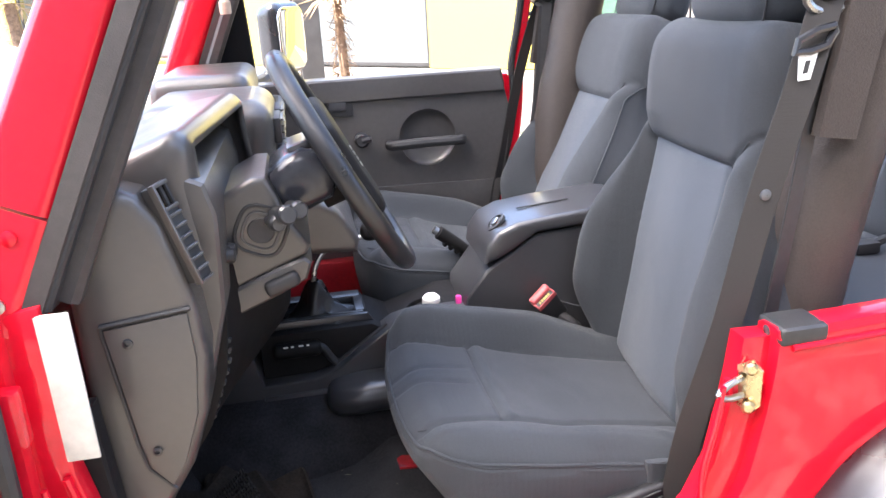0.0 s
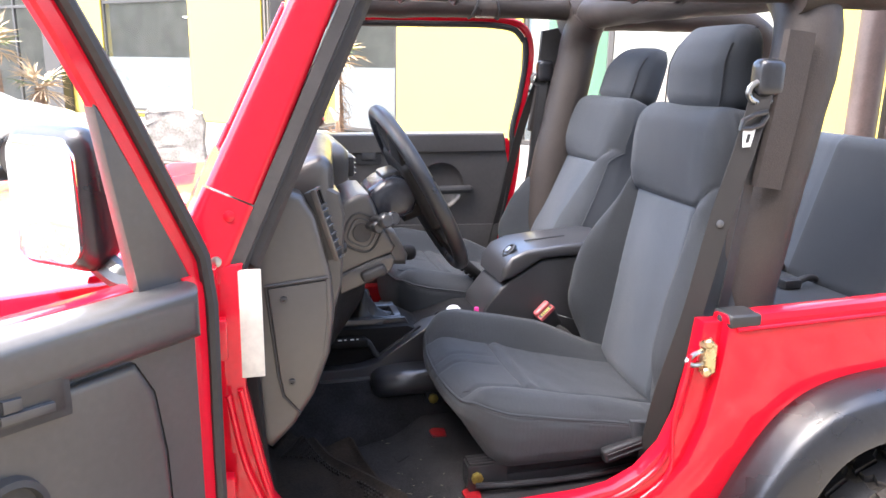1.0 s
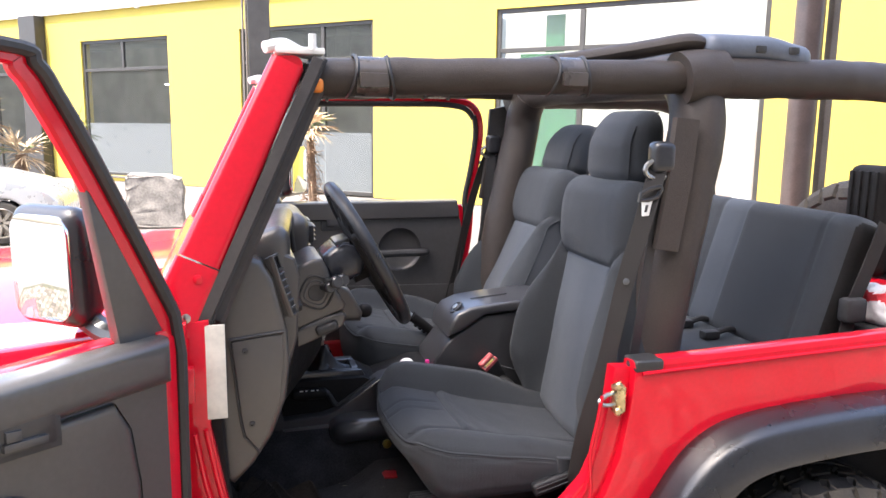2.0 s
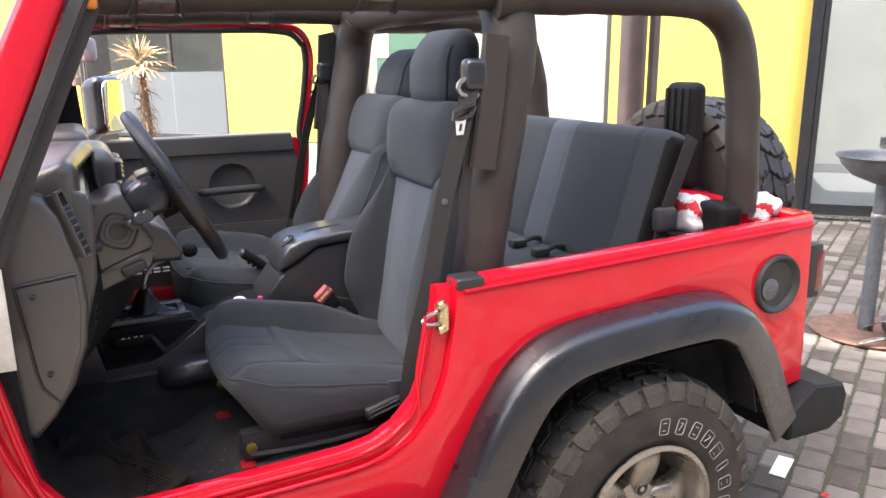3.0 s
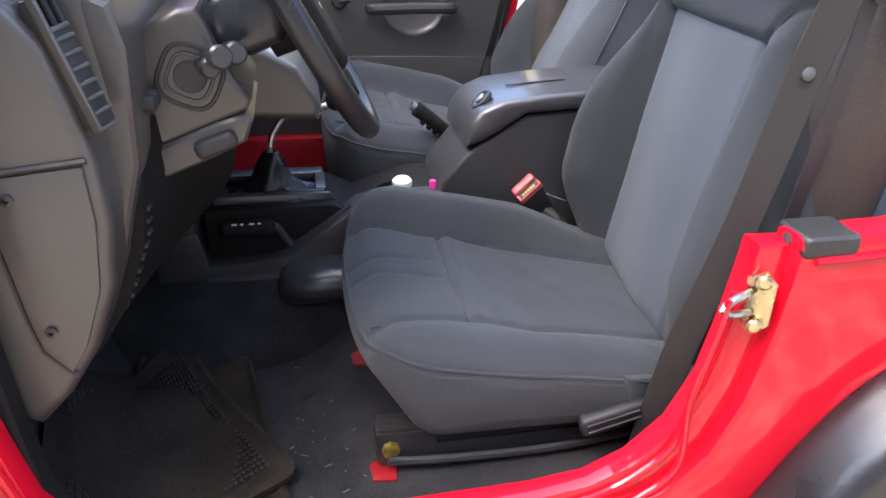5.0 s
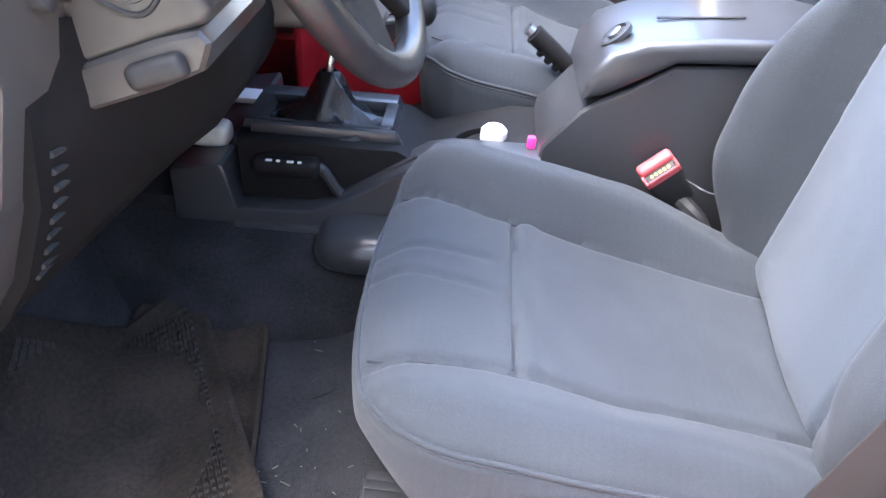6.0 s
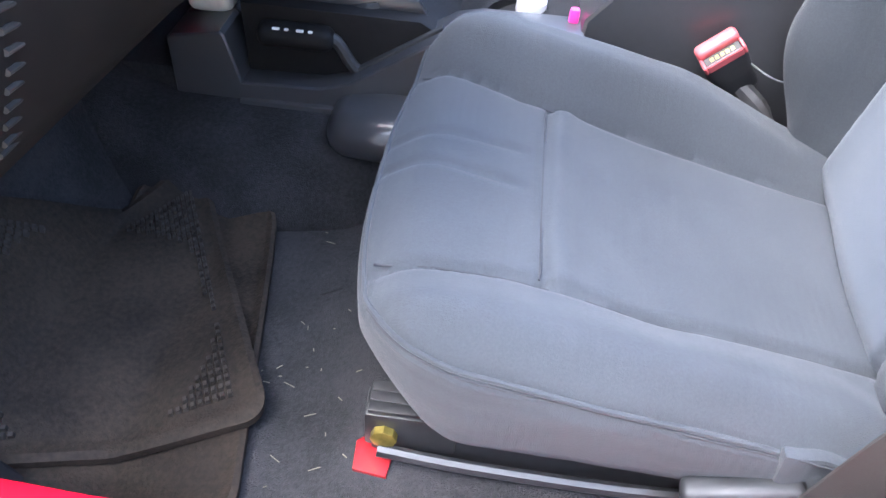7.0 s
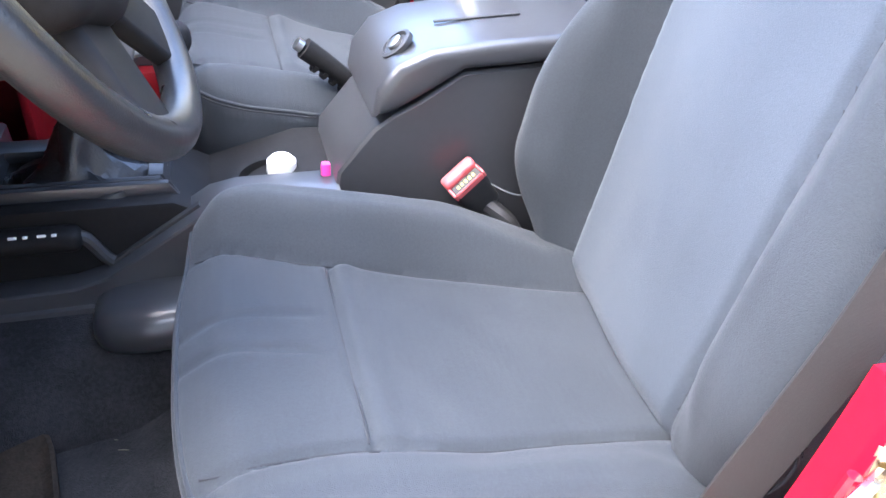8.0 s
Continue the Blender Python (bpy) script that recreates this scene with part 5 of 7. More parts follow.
# side vent, set into the rounded corner
VDOWN = Vector((0.034, -0.004, -0.110)).normalized()
VSIDE = (Vector((0.50, 0.86, 0.14)) - VDOWN * Vector((0.50, 0.86, 0.14)).dot(VDOWN)).normalized()
VOUT = VSIDE.cross(VDOWN).normalized()
VOUT = VOUT if VOUT.x > 0 else -VOUT
VENT = Matrix.Translation(Vector((-1.297, 0.118, 1.297)) + VOUT * 0.005) @ Matrix((VSIDE, VOUT, -VDOWN)).transposed().to_4x4() @ Matrix.Diagonal((1.15, 1, 0.90, 1))
bm = bmesh.new()
box(bm, (-0.0125, -0.02, -0.072), (0.0125, 0.001, 0.072), 0.004, m=VENT)
vent = part("side_vent", bm, SEAL, dash, "black slatted side vent")
bm = bmesh.new()
box(bm, (-0.0145, -0.004, -0.075), (-0.0105, 0.007, 0.075), 0.002, m=VENT)
box(bm, (-0.0105, -0.004, 0.069), (0.0105, 0.006, 0.075), 0.002, m=VENT)
box(bm, (-0.0105, -0.004, 0.035), (0.0105, 0.006, 0.041), 0.002, m=VENT)
box(bm, (-0.0105, -0.004, -0.075), (0.0105, 0.006, -0.071), 0.002, m=VENT)
part("vent_frame", bm, DASH, vent)
for k in range(6):
    bm = bmesh.new()
    box(bm, (-0.0105, -0.002, -0.058 + k * 0.0165), (0.0105, 0.006, -0.0535 + k * 0.0165), 0.001, m=VENT, segs=1)
    part("vent_slat", bm, DASH, vent)
for k in range(2):
    bm = bmesh.new()
    box(bm, (-0.006 + k * 0.009, -0.002, 0.041), (-0.003 + k * 0.009, 0.005, 0.069), 0.001, m=VENT, segs=1)
    part("vent_slat", bm, DASH_DARK, vent)
# instrument hood: one rounded shell, open to the rear
def lip_shift(vs):
    for v in vs:
        if v.co.x > -1.33:
            v.co.x += 0.10 * max(0.0, v.co.y - 0.165)


def hood_shape(p):
    x, y, z = p
    k = (z - 1.205) / 0.209
    z -= k * (0.36 * max(0.0, -1.300 - x) + 0.05 * max(0.0, x + 1.300))
    x += 0.014 * (1 - ss(k, 0.0, 0.8)) * ss(x, -1.40, -1.28)
    x += 0.10 * max(0.0, y - 0.165) * ss(x, -1.36, -1.30)
    return np.array([x, y, z])


bm = bmesh.new()
soft_box(bm, (-1.50, 0.161, 1.205), (-1.276, 0.617, 1.414), 0.030, 0.012, hood_shape)
bmesh.ops.recalc_face_normals(bm, faces=bm.faces)
hole = []
for f in bm.faces:
    c = f.calc_center_median()
    if c.x > -1.31 and f.normal.x > 0.6 and 0.196 < c.y < 0.590 and 1.232 < c.z < 1.386:
        hole.append(f)
bmesh.ops.delete(bm, geom=hole, context="FACES")
hood = part("instrument_hood", bm, DASH, dash, smooth=60)
shell = hood.modifiers.new("thickness", "SOLIDIFY")
shell.thickness = 0.010
shell.offset = -1
bm = bmesh.new()
prism(bm, [(-1.345, 1.24), (-1.345, 1.366), (-1.286, 1.386), (-1.284, 1.376), (-1.284, 1.24)], 0.2055, 0.2095)
part("hood_lining", bm, INSTRUMENT, dash)
bm = bmesh.new()
lip_shift(prism(bm, [(-1.345, 1.3655), (-1.288, 1.3845), (-1.288, 1.3805), (-1.345, 1.3615)], 0.210, 0.585))
part("hood_lining", bm, INSTRUMENT, dash)
bm = bmesh.new()
box(bm, (-1.345, 0.20, 1.20), (-1.325, 0.598, 1.375), 0.004)
cluster = part("instrument_panel", bm, INSTRUMENT, dash, "dark instrument panel")
for yy, rr in ((0.31, 0.045), (0.41, 0.055), (0.51, 0.045)):
    bm = bmesh.new()
    lathe(bm, [(rr, 0), (rr, 0.006), (rr - 0.006, 0.006), (rr - 0.008, 0.001), (0.0005, 0.001)], Matrix.Translation((-1.325, yy, 1.30)) @ pose(0, 0, 0, 0, 90, 0), 28, close=False)
    part("gauge", bm, SEAL, cluster)
bm = bmesh.new()
box(bm, (-1.285, 0.214, 1.19), (-1.262, 0.60, 1.245), 0.006)
part("switch_strip", bm, DASH_DARK, dash)
for yy in (0.235, 0.262, 0.29):
    bm = bmesh.new()
    lathe(bm, [(0.011, 0), (0.010, 0.014), (0.007, 0.016), (0.0005, 0.016)], Matrix.Translation((-1.262, yy, 1.222)) @ pose(0, 0, 0, 0, 90, 0), 12, close=False)
    part("dash_knob", bm, SEAL, dash)
# centre and passenger parts
def hump(p):
    return np.array([p[0] + 0.03 * (1 - ss(p[2], 1.12, 1.34)) * -1, p[1], p[2]])


bm = bmesh.new()
soft_box(bm, (-1.44, 0.625, 1.13), (-1.184, 0.955, 1.388), 0.045, 0.015, hump)
centre = part("centre_panel", bm, DASH, dash)
for row in range(2):
    for col in range(2):
        bm = bmesh.new()
        y0 = 0.66 + col * 0.135
        z0 = 1.325 - row * 0.075
        box(bm, (-1.188, y0, z0 - 0.025), (-1.172, y0 + 0.115, z0 + 0.025), 0.005)
        v = part("centre_vent", bm, SEAL, centre)
        for k in range(4):
            bm = bmesh.new()
            box(bm, (-1.176, y0 + 0.008, z0 - 0.019 + k * 0.0125), (-1.166, y0 + 0.107, z0 - 0.016 + k * 0.0125), 0.001, segs=1)
            part("vent_slat", bm, DASH, v)
bm = bmesh.new()
box(bm, (-1.185, 0.66, 1.10), (-1.172, 0.915, 1.205), 0.005)
part("radio", bm, SEAL, centre)
bm = bmesh.new()
soft_box(bm, (-1.46, 0.945, 1.20), (-1.235, far(0.13), 1.412), 0.035, 0.02)
part("glove_side", bm, DASH, dash)
bm = bmesh.new()
prism(bm, [(-1.25, 1.22), (-1.13, 1.20), (-1.08, 1.17), (-1.045, 1.105), (-1.05, 1.08), (-1.16, 1.085), (-1.25, 1.08)], 0.60, 0.955, bevel=0.016, segs=4)
part("lower_centre", bm, DASH, dash)
bm = bmesh.new()
tube(bm, smooth_path([(-1.215, 1.0, 1.31), (-1.185, 1.02, 1.31), (-1.180, 1.15, 1.31), (-1.185, 1.26, 1.31), (-1.215, 1.28, 1.31)], 5), 0.013, 10)
part("grab_bar", bm, SEAL, dash)
bm = bmesh.new()
for k in range(12):
    for j in range(3):
        box(bm, (-1.468 + j * 0.022, 0.40 + k * 0.03, 1.3555 + j * 0.0032), (-1.452 + j * 0.022, 0.424 + k * 0.03, 1.359 + j * 0.0032), 0.001, segs=1)
part("defroster_grille", bm, SEAL, dash)
# column, knee panel, key, stalks
CEN = Vector((-1.075, 0.362, 1.316))
NRM = Vector((0.882, 0.0, 0.470)).normalized()
COL = Matrix.Translation(CEN) @ NRM.to_track_quat("Z", "Y").to_matrix().to_4x4()
bm = bmesh.new()
prism(bm, [(-1.196, 1.298), (-1.190, 1.324), (-1.165, 1.343), (-1.138, 1.354), (-1.092, 1.345), (-1.082, 1.318), (-1.096, 1.276), (-1.135, 1.258), (-1.182, 1.264)], 0.288, 0.442, bevel=0.030, segs=5)
part("column_shroud", bm, material("glossy black column plastic", (0.022, 0.024, 0.03), 0.22, vary=0.2, scale=12, rough_vary=0.08), dash, "glossy black column shroud")
bm = bmesh.new()
soft_box(bm, (-0.019, -0.045, -0.006), (0.019, 0.045, 0.009), 0.006, 0.006, lambda p: np.array(Matrix.Translation((-1.141, 0.365, 1.350)) @ pose(0, 0, 0, 0, -16, 0) @ Vector(p)))
part("column_tab", bm, CONSOLE, dash)
bm = bmesh.new()
tube(bm, [(-1.125, 0.362, 1.300), (-1.092, 0.362, 1.312)], 0.058, 28)
tube(bm, [(-1.098, 0.362, 1.307), (-1.083, 0.362, 1.313)], 0.050, 28)
part("column_collar", bm, DASH_DARK, dash)
bm = bmesh.new()
prism(bm, [(-1.30, 1.135), (-1.285, 1.28), (-1.250, 1.305), (-1.215, 1.322), (-1.195, 1.322), (-1.183, 1.300), (-1.172, 1.268), (-1.158, 1.240), (-1.140, 1.212), (-1.146, 1.198), (-1.185, 1.182), (-1.273, 1.148)], 0.272, 0.47, bevel=0.012, segs=4)
knee = part("knee_panel", bm, DASH, dash)
bm = bmesh.new()
prism(bm, [(-1.28, 1.105), (-1.275, 1.150), (-1.185, 1.186), (-1.150, 1.196), (-1.140, 1.186), (-1.15, 1.160), (-1.19, 1.140)], 0.266, 0.466, bevel=0.010, segs=3)
part("knee_lip", bm, DASH, dash)
bm = bmesh.new()
soft_box(bm, (-1.215, 0.252, 1.148), (-1.160, 0.275, 1.172), 0.009, 0.006, lambda p: np.array(Matrix.Translation((-1.187, 0, 1.16)) @ pose(0, 0, 0, 0, -20, 0) @ Matrix.Translation((1.187, 0, -1.16)) @ Vector(p)))
part("release_handle", bm, SEAL, dash)
KEY = Matrix.Translation((-1.209, 0.2715, 1.243)) @ pose(0, 0, 0, 90, 0, 0)
for w, h, r0, mat_ in ((0.036, 0.037, 0.0028, SEAL), (0.026, 0.027, 0.0022, CONSOLE)):
    bm = bmesh.new()
    ring = []
    for k in range(32):
        a = k * math.pi / 16
        ring.append(KEY @ Matrix.Rotation(radians(-25), 4, "Z") @ Vector((w * math.copysign(abs(math.cos(a)) ** 0.65, math.cos(a)), h * math.copysign(abs(math.sin(a)) ** 0.65, math.sin(a)), 0.000)))
    tube(bm, ring, r0, 6, closed=True, up=(0, 1, 0))
    part("key_surround", bm, mat_, dash)
bm = bmesh.new()
lathe(bm, [(0.021, -0.002), (0.019, 0.002), (0.014, 0.0015), (0.0005, 0.001)], KEY, 20, close=False)
part("key_barrel", bm, SEAL, dash)
for a, b, rr in (((-1.196, 0.300, 1.262), (-1.171, 0.236, 1.274), 0.0145), ((-1.165, 0.30, 1.270), (-1.153, 0.250, 1.276), 0.0135), ((-1.200, 0.285, 1.256), (-1.186, 0.252, 1.259), 0.0125)):
    bm = bmesh.new()
    a, b = Vector(a), Vector(b)
    tube(bm, [a, b], rr * 0.72, 12)
    d = (b - a).normalized()
    tube(bm, [b - d * 0.004, b, b + d * 0.012, b + d * 0.016], rr, 16, scale=lambda u: 0.8 if u in (0.0, 1.0) else 1.0)
    part("stalk", bm, CONSOLE, dash)
# steering wheel
bm = bmesh.new()
ring = [COL @ Vector((0.184 * math.cos(a), 0.184 * math.sin(a), 0.0)) for a in [2 * math.pi * k / 72 for k in range(72)]]
tube(bm, ring, 0.0155, 14, closed=True, up=tuple(NRM))
wheel_ring = part("steering_wheel", bm, material("worn black leather rim", (0.015, 0.015, 0.016), 0.36, vary=0.12, scale=14, bump=0.1, bump_scale=700, rough_vary=0.12), offroader, "worn black four-spoke steering wheel")
bm = bmesh.new()


def hub_shape(p):
    q = Vector(p)
    q.y *= 1 - 0.25 * ss(-p[0], 0.0, 0.09)
    return np.array(COL @ q)


soft_box(bm, (-0.098, -0.105, -0.022), (0.098, 0.105, 0.022), 0.02, 0.012, hub_shape)
hub = part("hub_pad", bm, DASH_DARK, wheel_ring)
bm = bmesh.new()
box(bm, (-0.006, -0.022, 0.0215), (0.004, -0.014, 0.0235), 0.001, m=COL)
for k in range(3):
    box(bm, (-0.006, -0.010 + k * 0.010, 0.0215), (0.004, -0.004 + k * 0.010, 0.0235), 0.001, m=COL)
part("hub_badge", bm, STEEL, wheel_ring)
for a in (28, 152, 208, 332):
    bm = bmesh.new()
    c, sn = math.sin(radians(a)), -math.cos(radians(a))
    p0 = Vector((0.06 * sn * -1, 0.07 * c, -0.004))
    ax, ay = math.cos(radians(a + 90)), math.sin(radians(a + 90))
    sweep(bm, [COL @ Vector((ax * r, ay * r, -0.012 * (1 - (r - 0.06) / 0.12))) for r in (0.06, 0.10, 0.14, 0.180)], rrect(0.070, 0.018, 0.007), up=tuple(NRM), scale=lambda t: 1.1 - 0.25 * t)
    part("wheel_spoke", bm, DASH_DARK, wheel_ring)

# consoles
bm = bmesh.new()
prism(bm, [(-1.270, 0.775), (-1.272, 0.892), (-1.03, 0.892), (-0.985, 0.868), (-0.86, 0.905), (-0.82, 0.905), (-0.82, 0.775)], 0.668, 0.845, bevel=0.008)
con = part("floor_console", bm, DASH_DARK, offroader, "worn black floor console")
# near side: a well for the transfer lever, then a ramp up to the flat top
bm = bmesh.new()
prism(bm, [(-1.365, 0.735), (-1.365, 0.846), (-1.358, 0.852), (-1.290, 0.864), (-1.284, 0.860), (-1.268, 0.792), (-1.160, 0.796), (-1.120, 0.808), (-0.985, 0.898), (-0.950, 0.906), (-0.82, 0.908), (-0.82, 0.735)], 0.632, 0.702, bevel=0.006, segs=3)
part("console_side", bm, CONSOLE, con)
bm = bmesh.new()
prism(bm, [(-1.365, 0.735), (-1.365, 0.846), (-1.358, 0.852), (-1.290, 0.864), (-1.284, 0.860), (-1.274, 0.735)], 0.7025, 1.00, bevel=0.006)
part("console_nose", bm, CONSOLE, con)
bm = bmesh.new()
prism(bm, [(-1.280, 0.735), (-1.272, 0.768), (-1.10, 0.772), (-0.84, 0.782), (-0.82, 0.735)], 0.624, 0.640, bevel=0.005)
part("console_skirt", bm, CONSOLE, con)
bm = bmesh.new()
prism(bm, [(-1.258, 0.885), (-1.252, 0.908), (-1.035, 0.908), (-1.018, 0.880)], 0.692, 0.704, bevel=0.004)
part("console_rim", bm, CONSOLE, con)
bm = bmesh.new()
prism(bm, [(-1.272, 0.891), (-1.266, 0.909), (-1.045, 0.909), (-1.035, 0.891)], 0.703, 0.715, bevel=0.005)
prism(bm, [(-1.272, 0.891), (-1.266, 0.909), (-1.045, 0.909), (-1.035, 0.891)], 0.80, 0.838, bevel=0.005)
prism(bm, [(-1.272, 0.891), (-1.266, 0.909), (-1.245, 0.909), (-1.240, 0.891)], 0.714, 0.801, bevel=0.003)
prism(bm, [(-1.065, 0.891), (-1.060, 0.909), (-1.042, 0.909), (-1.035, 0.891)], 0.714, 0.801, bevel=0.003)
part("shifter_bezel", bm, CONSOLE, con)
bm = bmesh.new()
rows = []
for k, (r, z) in enumerate(((0.074, 0.884), (0.072, 0.894), (0.056, 0.903), (0.043, 0.914), (0.035, 0.930), (0.027, 0.948), (0.020, 0.964), (0.015, 0.974), (0.011, 0.976))):
    lean = (z - 0.884) * 0.02
    rows.append([bm.verts.new((-1.145 + lean + (1.35 - 0.35 * ss(z, 0.885, 0.93)) * r * math.cos(a) * (1 + 0.16 * math.sin(5 * a + k)), 0.75 + r * 0.86 * math.sin(a) * (1 + 0.12 * math.sin(4 * a - k)), z + 0.007 * math.sin(6 * a + 1.3 * k) * (1 - ss(z, 0.90, 0.99)))) for a in [2 * math.pi * j / 36 for j in range(36)]])
for p, q in zip(rows, rows[1:]):
    for j in range(36):
        bm.faces.new((p[j], p[(j + 1) % 36], q[(j + 1) % 36], q[j]))
part("shifter_boot", bm, material("black leather boot", (0.014, 0.014, 0.015), 0.34, coat=0.2, coat_rough=0.3, bump=0.2, bump_scale=300), con)
bm = bmesh.new()
tube(bm, smooth_path([(-1.145, 0.75, 0.966), (-1.142, 0.752, 0.990), (-1.132, 0.755, 1.016), (-1.103, 0.76, 1.044), (-1.02, 0.77, 1.060)], 5), 0.006, 10)
part("shift_lever", bm, STEEL, con)
bm = bmesh.new()
soft_box(bm, (-1.032, 0.748, 1.048), (-0.988, 0.792, 1.092), 0.02, 0.008)
part("shift_knob", bm, DASH_DARK, con)
bm = bmesh.new()
soft_box(bm, (-1.246, 0.640, 0.842), (-1.142, 0.676, 0.873), 0.013, 0.007)
handle = part("transfer_lever", bm, DASH_DARK, con, "black transfer case lever")
bm = bmesh.new()
tube(bm, smooth_path([(-1.156, 0.660, 0.860), (-1.140, 0.662, 0.853), (-1.122, 0.664, 0.822), (-1.106, 0.665, 0.806)], 4), 0.0085, 10)
part("lever_arm", bm, SEAL, con)
for k in range(4):
    bm = bmesh.new()
    box(bm, (-1.222 + k * 0.016, 0.6445, 0.8690), (-1.212 + k * 0.016 - 0.004 * (k % 2), 0.6480, 0.8725), 0.0008, segs=1)
    part("lever_mark", bm, WHITE, handle)
bm = bmesh.new()
sweep(bm, [(-1.110, 0.662, 0.8155), (-0.998, 0.662, 0.8902)], rect(0.011, 0.006, 0.001))
part("lever_slot", bm, SEAL, con)
bm = bmesh.new()
lathe(bm, [(0.050, 0), (0.050, 0.006), (0.042, 0.006), (0.040, -0.01), (0.0005, -0.012)], Matrix.Translation((-0.905, 0.715, 0.893)) @ pose(0, 0, 0, 0, -8, 0), 28, close=False)
part("cup_holder", bm, DASH_DARK, con)
# box between the seats
bm = bmesh.new()
prism(bm, [(-0.835, 0.78), (-0.822, 0.925), (-0.775, 0.985), (-0.748, 1.005), (-0.715, 1.022), (-0.66, 1.058), (-0.45, 1.075), (-0.42, 1.04), (-0.42, 0.78)], 0.655, 0.838, bevel=0.010, segs=3)
arm = part("console_box", bm, CONSOLE, offroader, "black plastic console box with armrest lid")
bm = bmesh.new()
prism(bm, [(-0.778, 1.003), (-0.772, 1.040), (-0.748, 1.072), (-0.705, 1.090), (-0.62, 1.100), (-0.47, 1.110), (-0.435, 1.105), (-0.43, 1.078), (-0.66, 1.064), (-0.715, 1.030), (-0.748, 1.012)], 0.645, 0.848, bevel=0.014, segs=4)
lid = part("armrest_lid", bm, CONSOLE, arm)
bm = bmesh.new()
sweep(bm, [(-0.68, 0.74, 1.0965), (-0.56, 0.74, 1.1065)], rect(0.006, 0.003, 0.001))
part("lid_slit", bm, SEAL, lid)
LOCK = Matrix.Translation((-0.738, 0.705, 1.079)) @ pose(0, 0, 0, 0, -42, 0)
bm = bmesh.new()
lathe(bm, [(0.024, -0.004), (0.024, 0.003), (0.019, 0.004), (0.017, 0.0), (0.0005, 0.0)], LOCK, 24, close=False)
part("lock_bezel", bm, SEAL, lid)
bm = bmesh.new()
lathe(bm, [(0.011, 0), (0.011, 0.005), (0.008, 0.006), (0.0005, 0.006)], LOCK @ pose(0, 0.003, 0), 16, close=False)
part("lock_button", bm, STEEL, lid)
# hand brake
bm = bmesh.new()
tube(bm, smooth_path([(-0.835, 0.885, 1.012), (-0.80, 0.885, 0.985), (-0.765, 0.883, 0.955), (-0.72, 0.88, 0.91), (-0.67, 0.88, 0.86)], 4), 0.0155, 12, scale=lambda t: 1.08 - 0.25 * t)
brake = part("hand_brake", bm, DASH_DARK, offroader, "black hand brake lever")
bm = bmesh.new()
tube(bm, [(-0.838, 0.885, 1.014), (-0.846, 0.885, 1.020)], 0.010, 12)
part("brake_button", bm, STEEL, brake)
for k in range(4):
    bm = bmesh.new()
    c = Vector((-0.82 + k * 0.014, 0.885, 0.988 - k * 0.011))
    tube(bm, [c, c + Vector((0.006, 0, -0.005))], 0.0125, 10)
    part("finger_ridge", bm, DASH_DARK, brake)

# ---- doors ----
# far door, shut
bm = bmesh.new()
prism(bm, [(-1.445, 0.70), (-1.445, 1.32), (-0.500, 1.32), (-0.462, 1.26), (-0.470, 1.17), (-0.500, 1.03), (-0.532, 0.90), (-0.60, 0.78), (-0.68, 0.70)], far(0.055), far(0.010), bevel=0.008)
door = part("passenger_door", bm, RED, offroader, "shut red door with grey trim")
CUP = (-0.762, 1.150, 0.086)
bm = bmesh.new()
arc = [(CUP[0] + CUP[2] * math.cos(a), CUP[1] + CUP[2] * math.sin(a)) for a in [math.pi * k / 16 for k in range(17)]]
prism(bm, [(-1.44, CUP[1]), (-1.44, 1.30), (-0.525, 1.30), (-0.512, 1.25), (-0.500, 1.20), (-0.507, CUP[1])] + arc, far(0.085), far(0.056))
arc = [(x, 2 * CUP[1] - z) for x, z in arc]
prism(bm, [(-1.44, CUP[1]), (-1.44, 0.80), (-0.70, 0.79), (-0.60, 0.83), (-0.535, 0.97), (-0.515, 1.08), (-0.507, CUP[1])] + arc, far(0.085), far(0.056))
part("door_trim", bm, DOOR_TRIM, door, smooth=0)
bm = bmesh.new()
prism(bm, [(-1.44, 1.268), (-1.44, 1.340), (-0.530, 1.342), (-0.522, 1.30), (-0.520, 1.272)], far(0.100), far(0.010), bevel=0.014, segs=3)
part("belt_pad", bm, DOOR_TRIM, door)
bm = bmesh.new()
prism(bm, [(-1.44, 0.80), (-1.44, 1.025), (-0.530, 1.005), (-0.55, 0.93), (-0.61, 0.84), (-0.71, 0.80)], far(0.096), far(0.084), bevel=0.006)
part("lower_trim", bm, DOOR_TRIM, door)
bm = bmesh.new()
lathe(bm, [(0.0875, 0.0005), (0.082, -0.010), (0.070, -0.018), (0.045, -0.0235), (0.0005, -0.025)], Matrix.Translation((CUP[0], far(0.085), CUP[1])) @ pose(0, 0, 0, 90, 0, 0), 40, close=False)
part("pull_recess", bm, DOOR_TRIM, door)
bm = bmesh.new()
tube(bm, smooth_path([(-0.880, far(0.092), 1.137), (-0.866, far(0.118), 1.140), (-0.765, far(0.122), 1.143), (-0.672, far(0.118), 1.142), (-0.658, far(0.092), 1.139)], 5), 0.015, 10)
part("door_pull", bm, SEAL, door)
bm = bmesh.new()
box(bm, (-1.070, far(0.094), 1.232), (-0.980, far(0.084), 1.306), 0.006)
bez = part("handle_bezel", bm, SEAL, door)
bm = bmesh.new()
box(bm, (-1.05, far(0.098), 1.250), (-1.0, far(0.092), 1.280), 0.005)
part("inner_handle", bm, CONSOLE, door)
bm = bmesh.new()
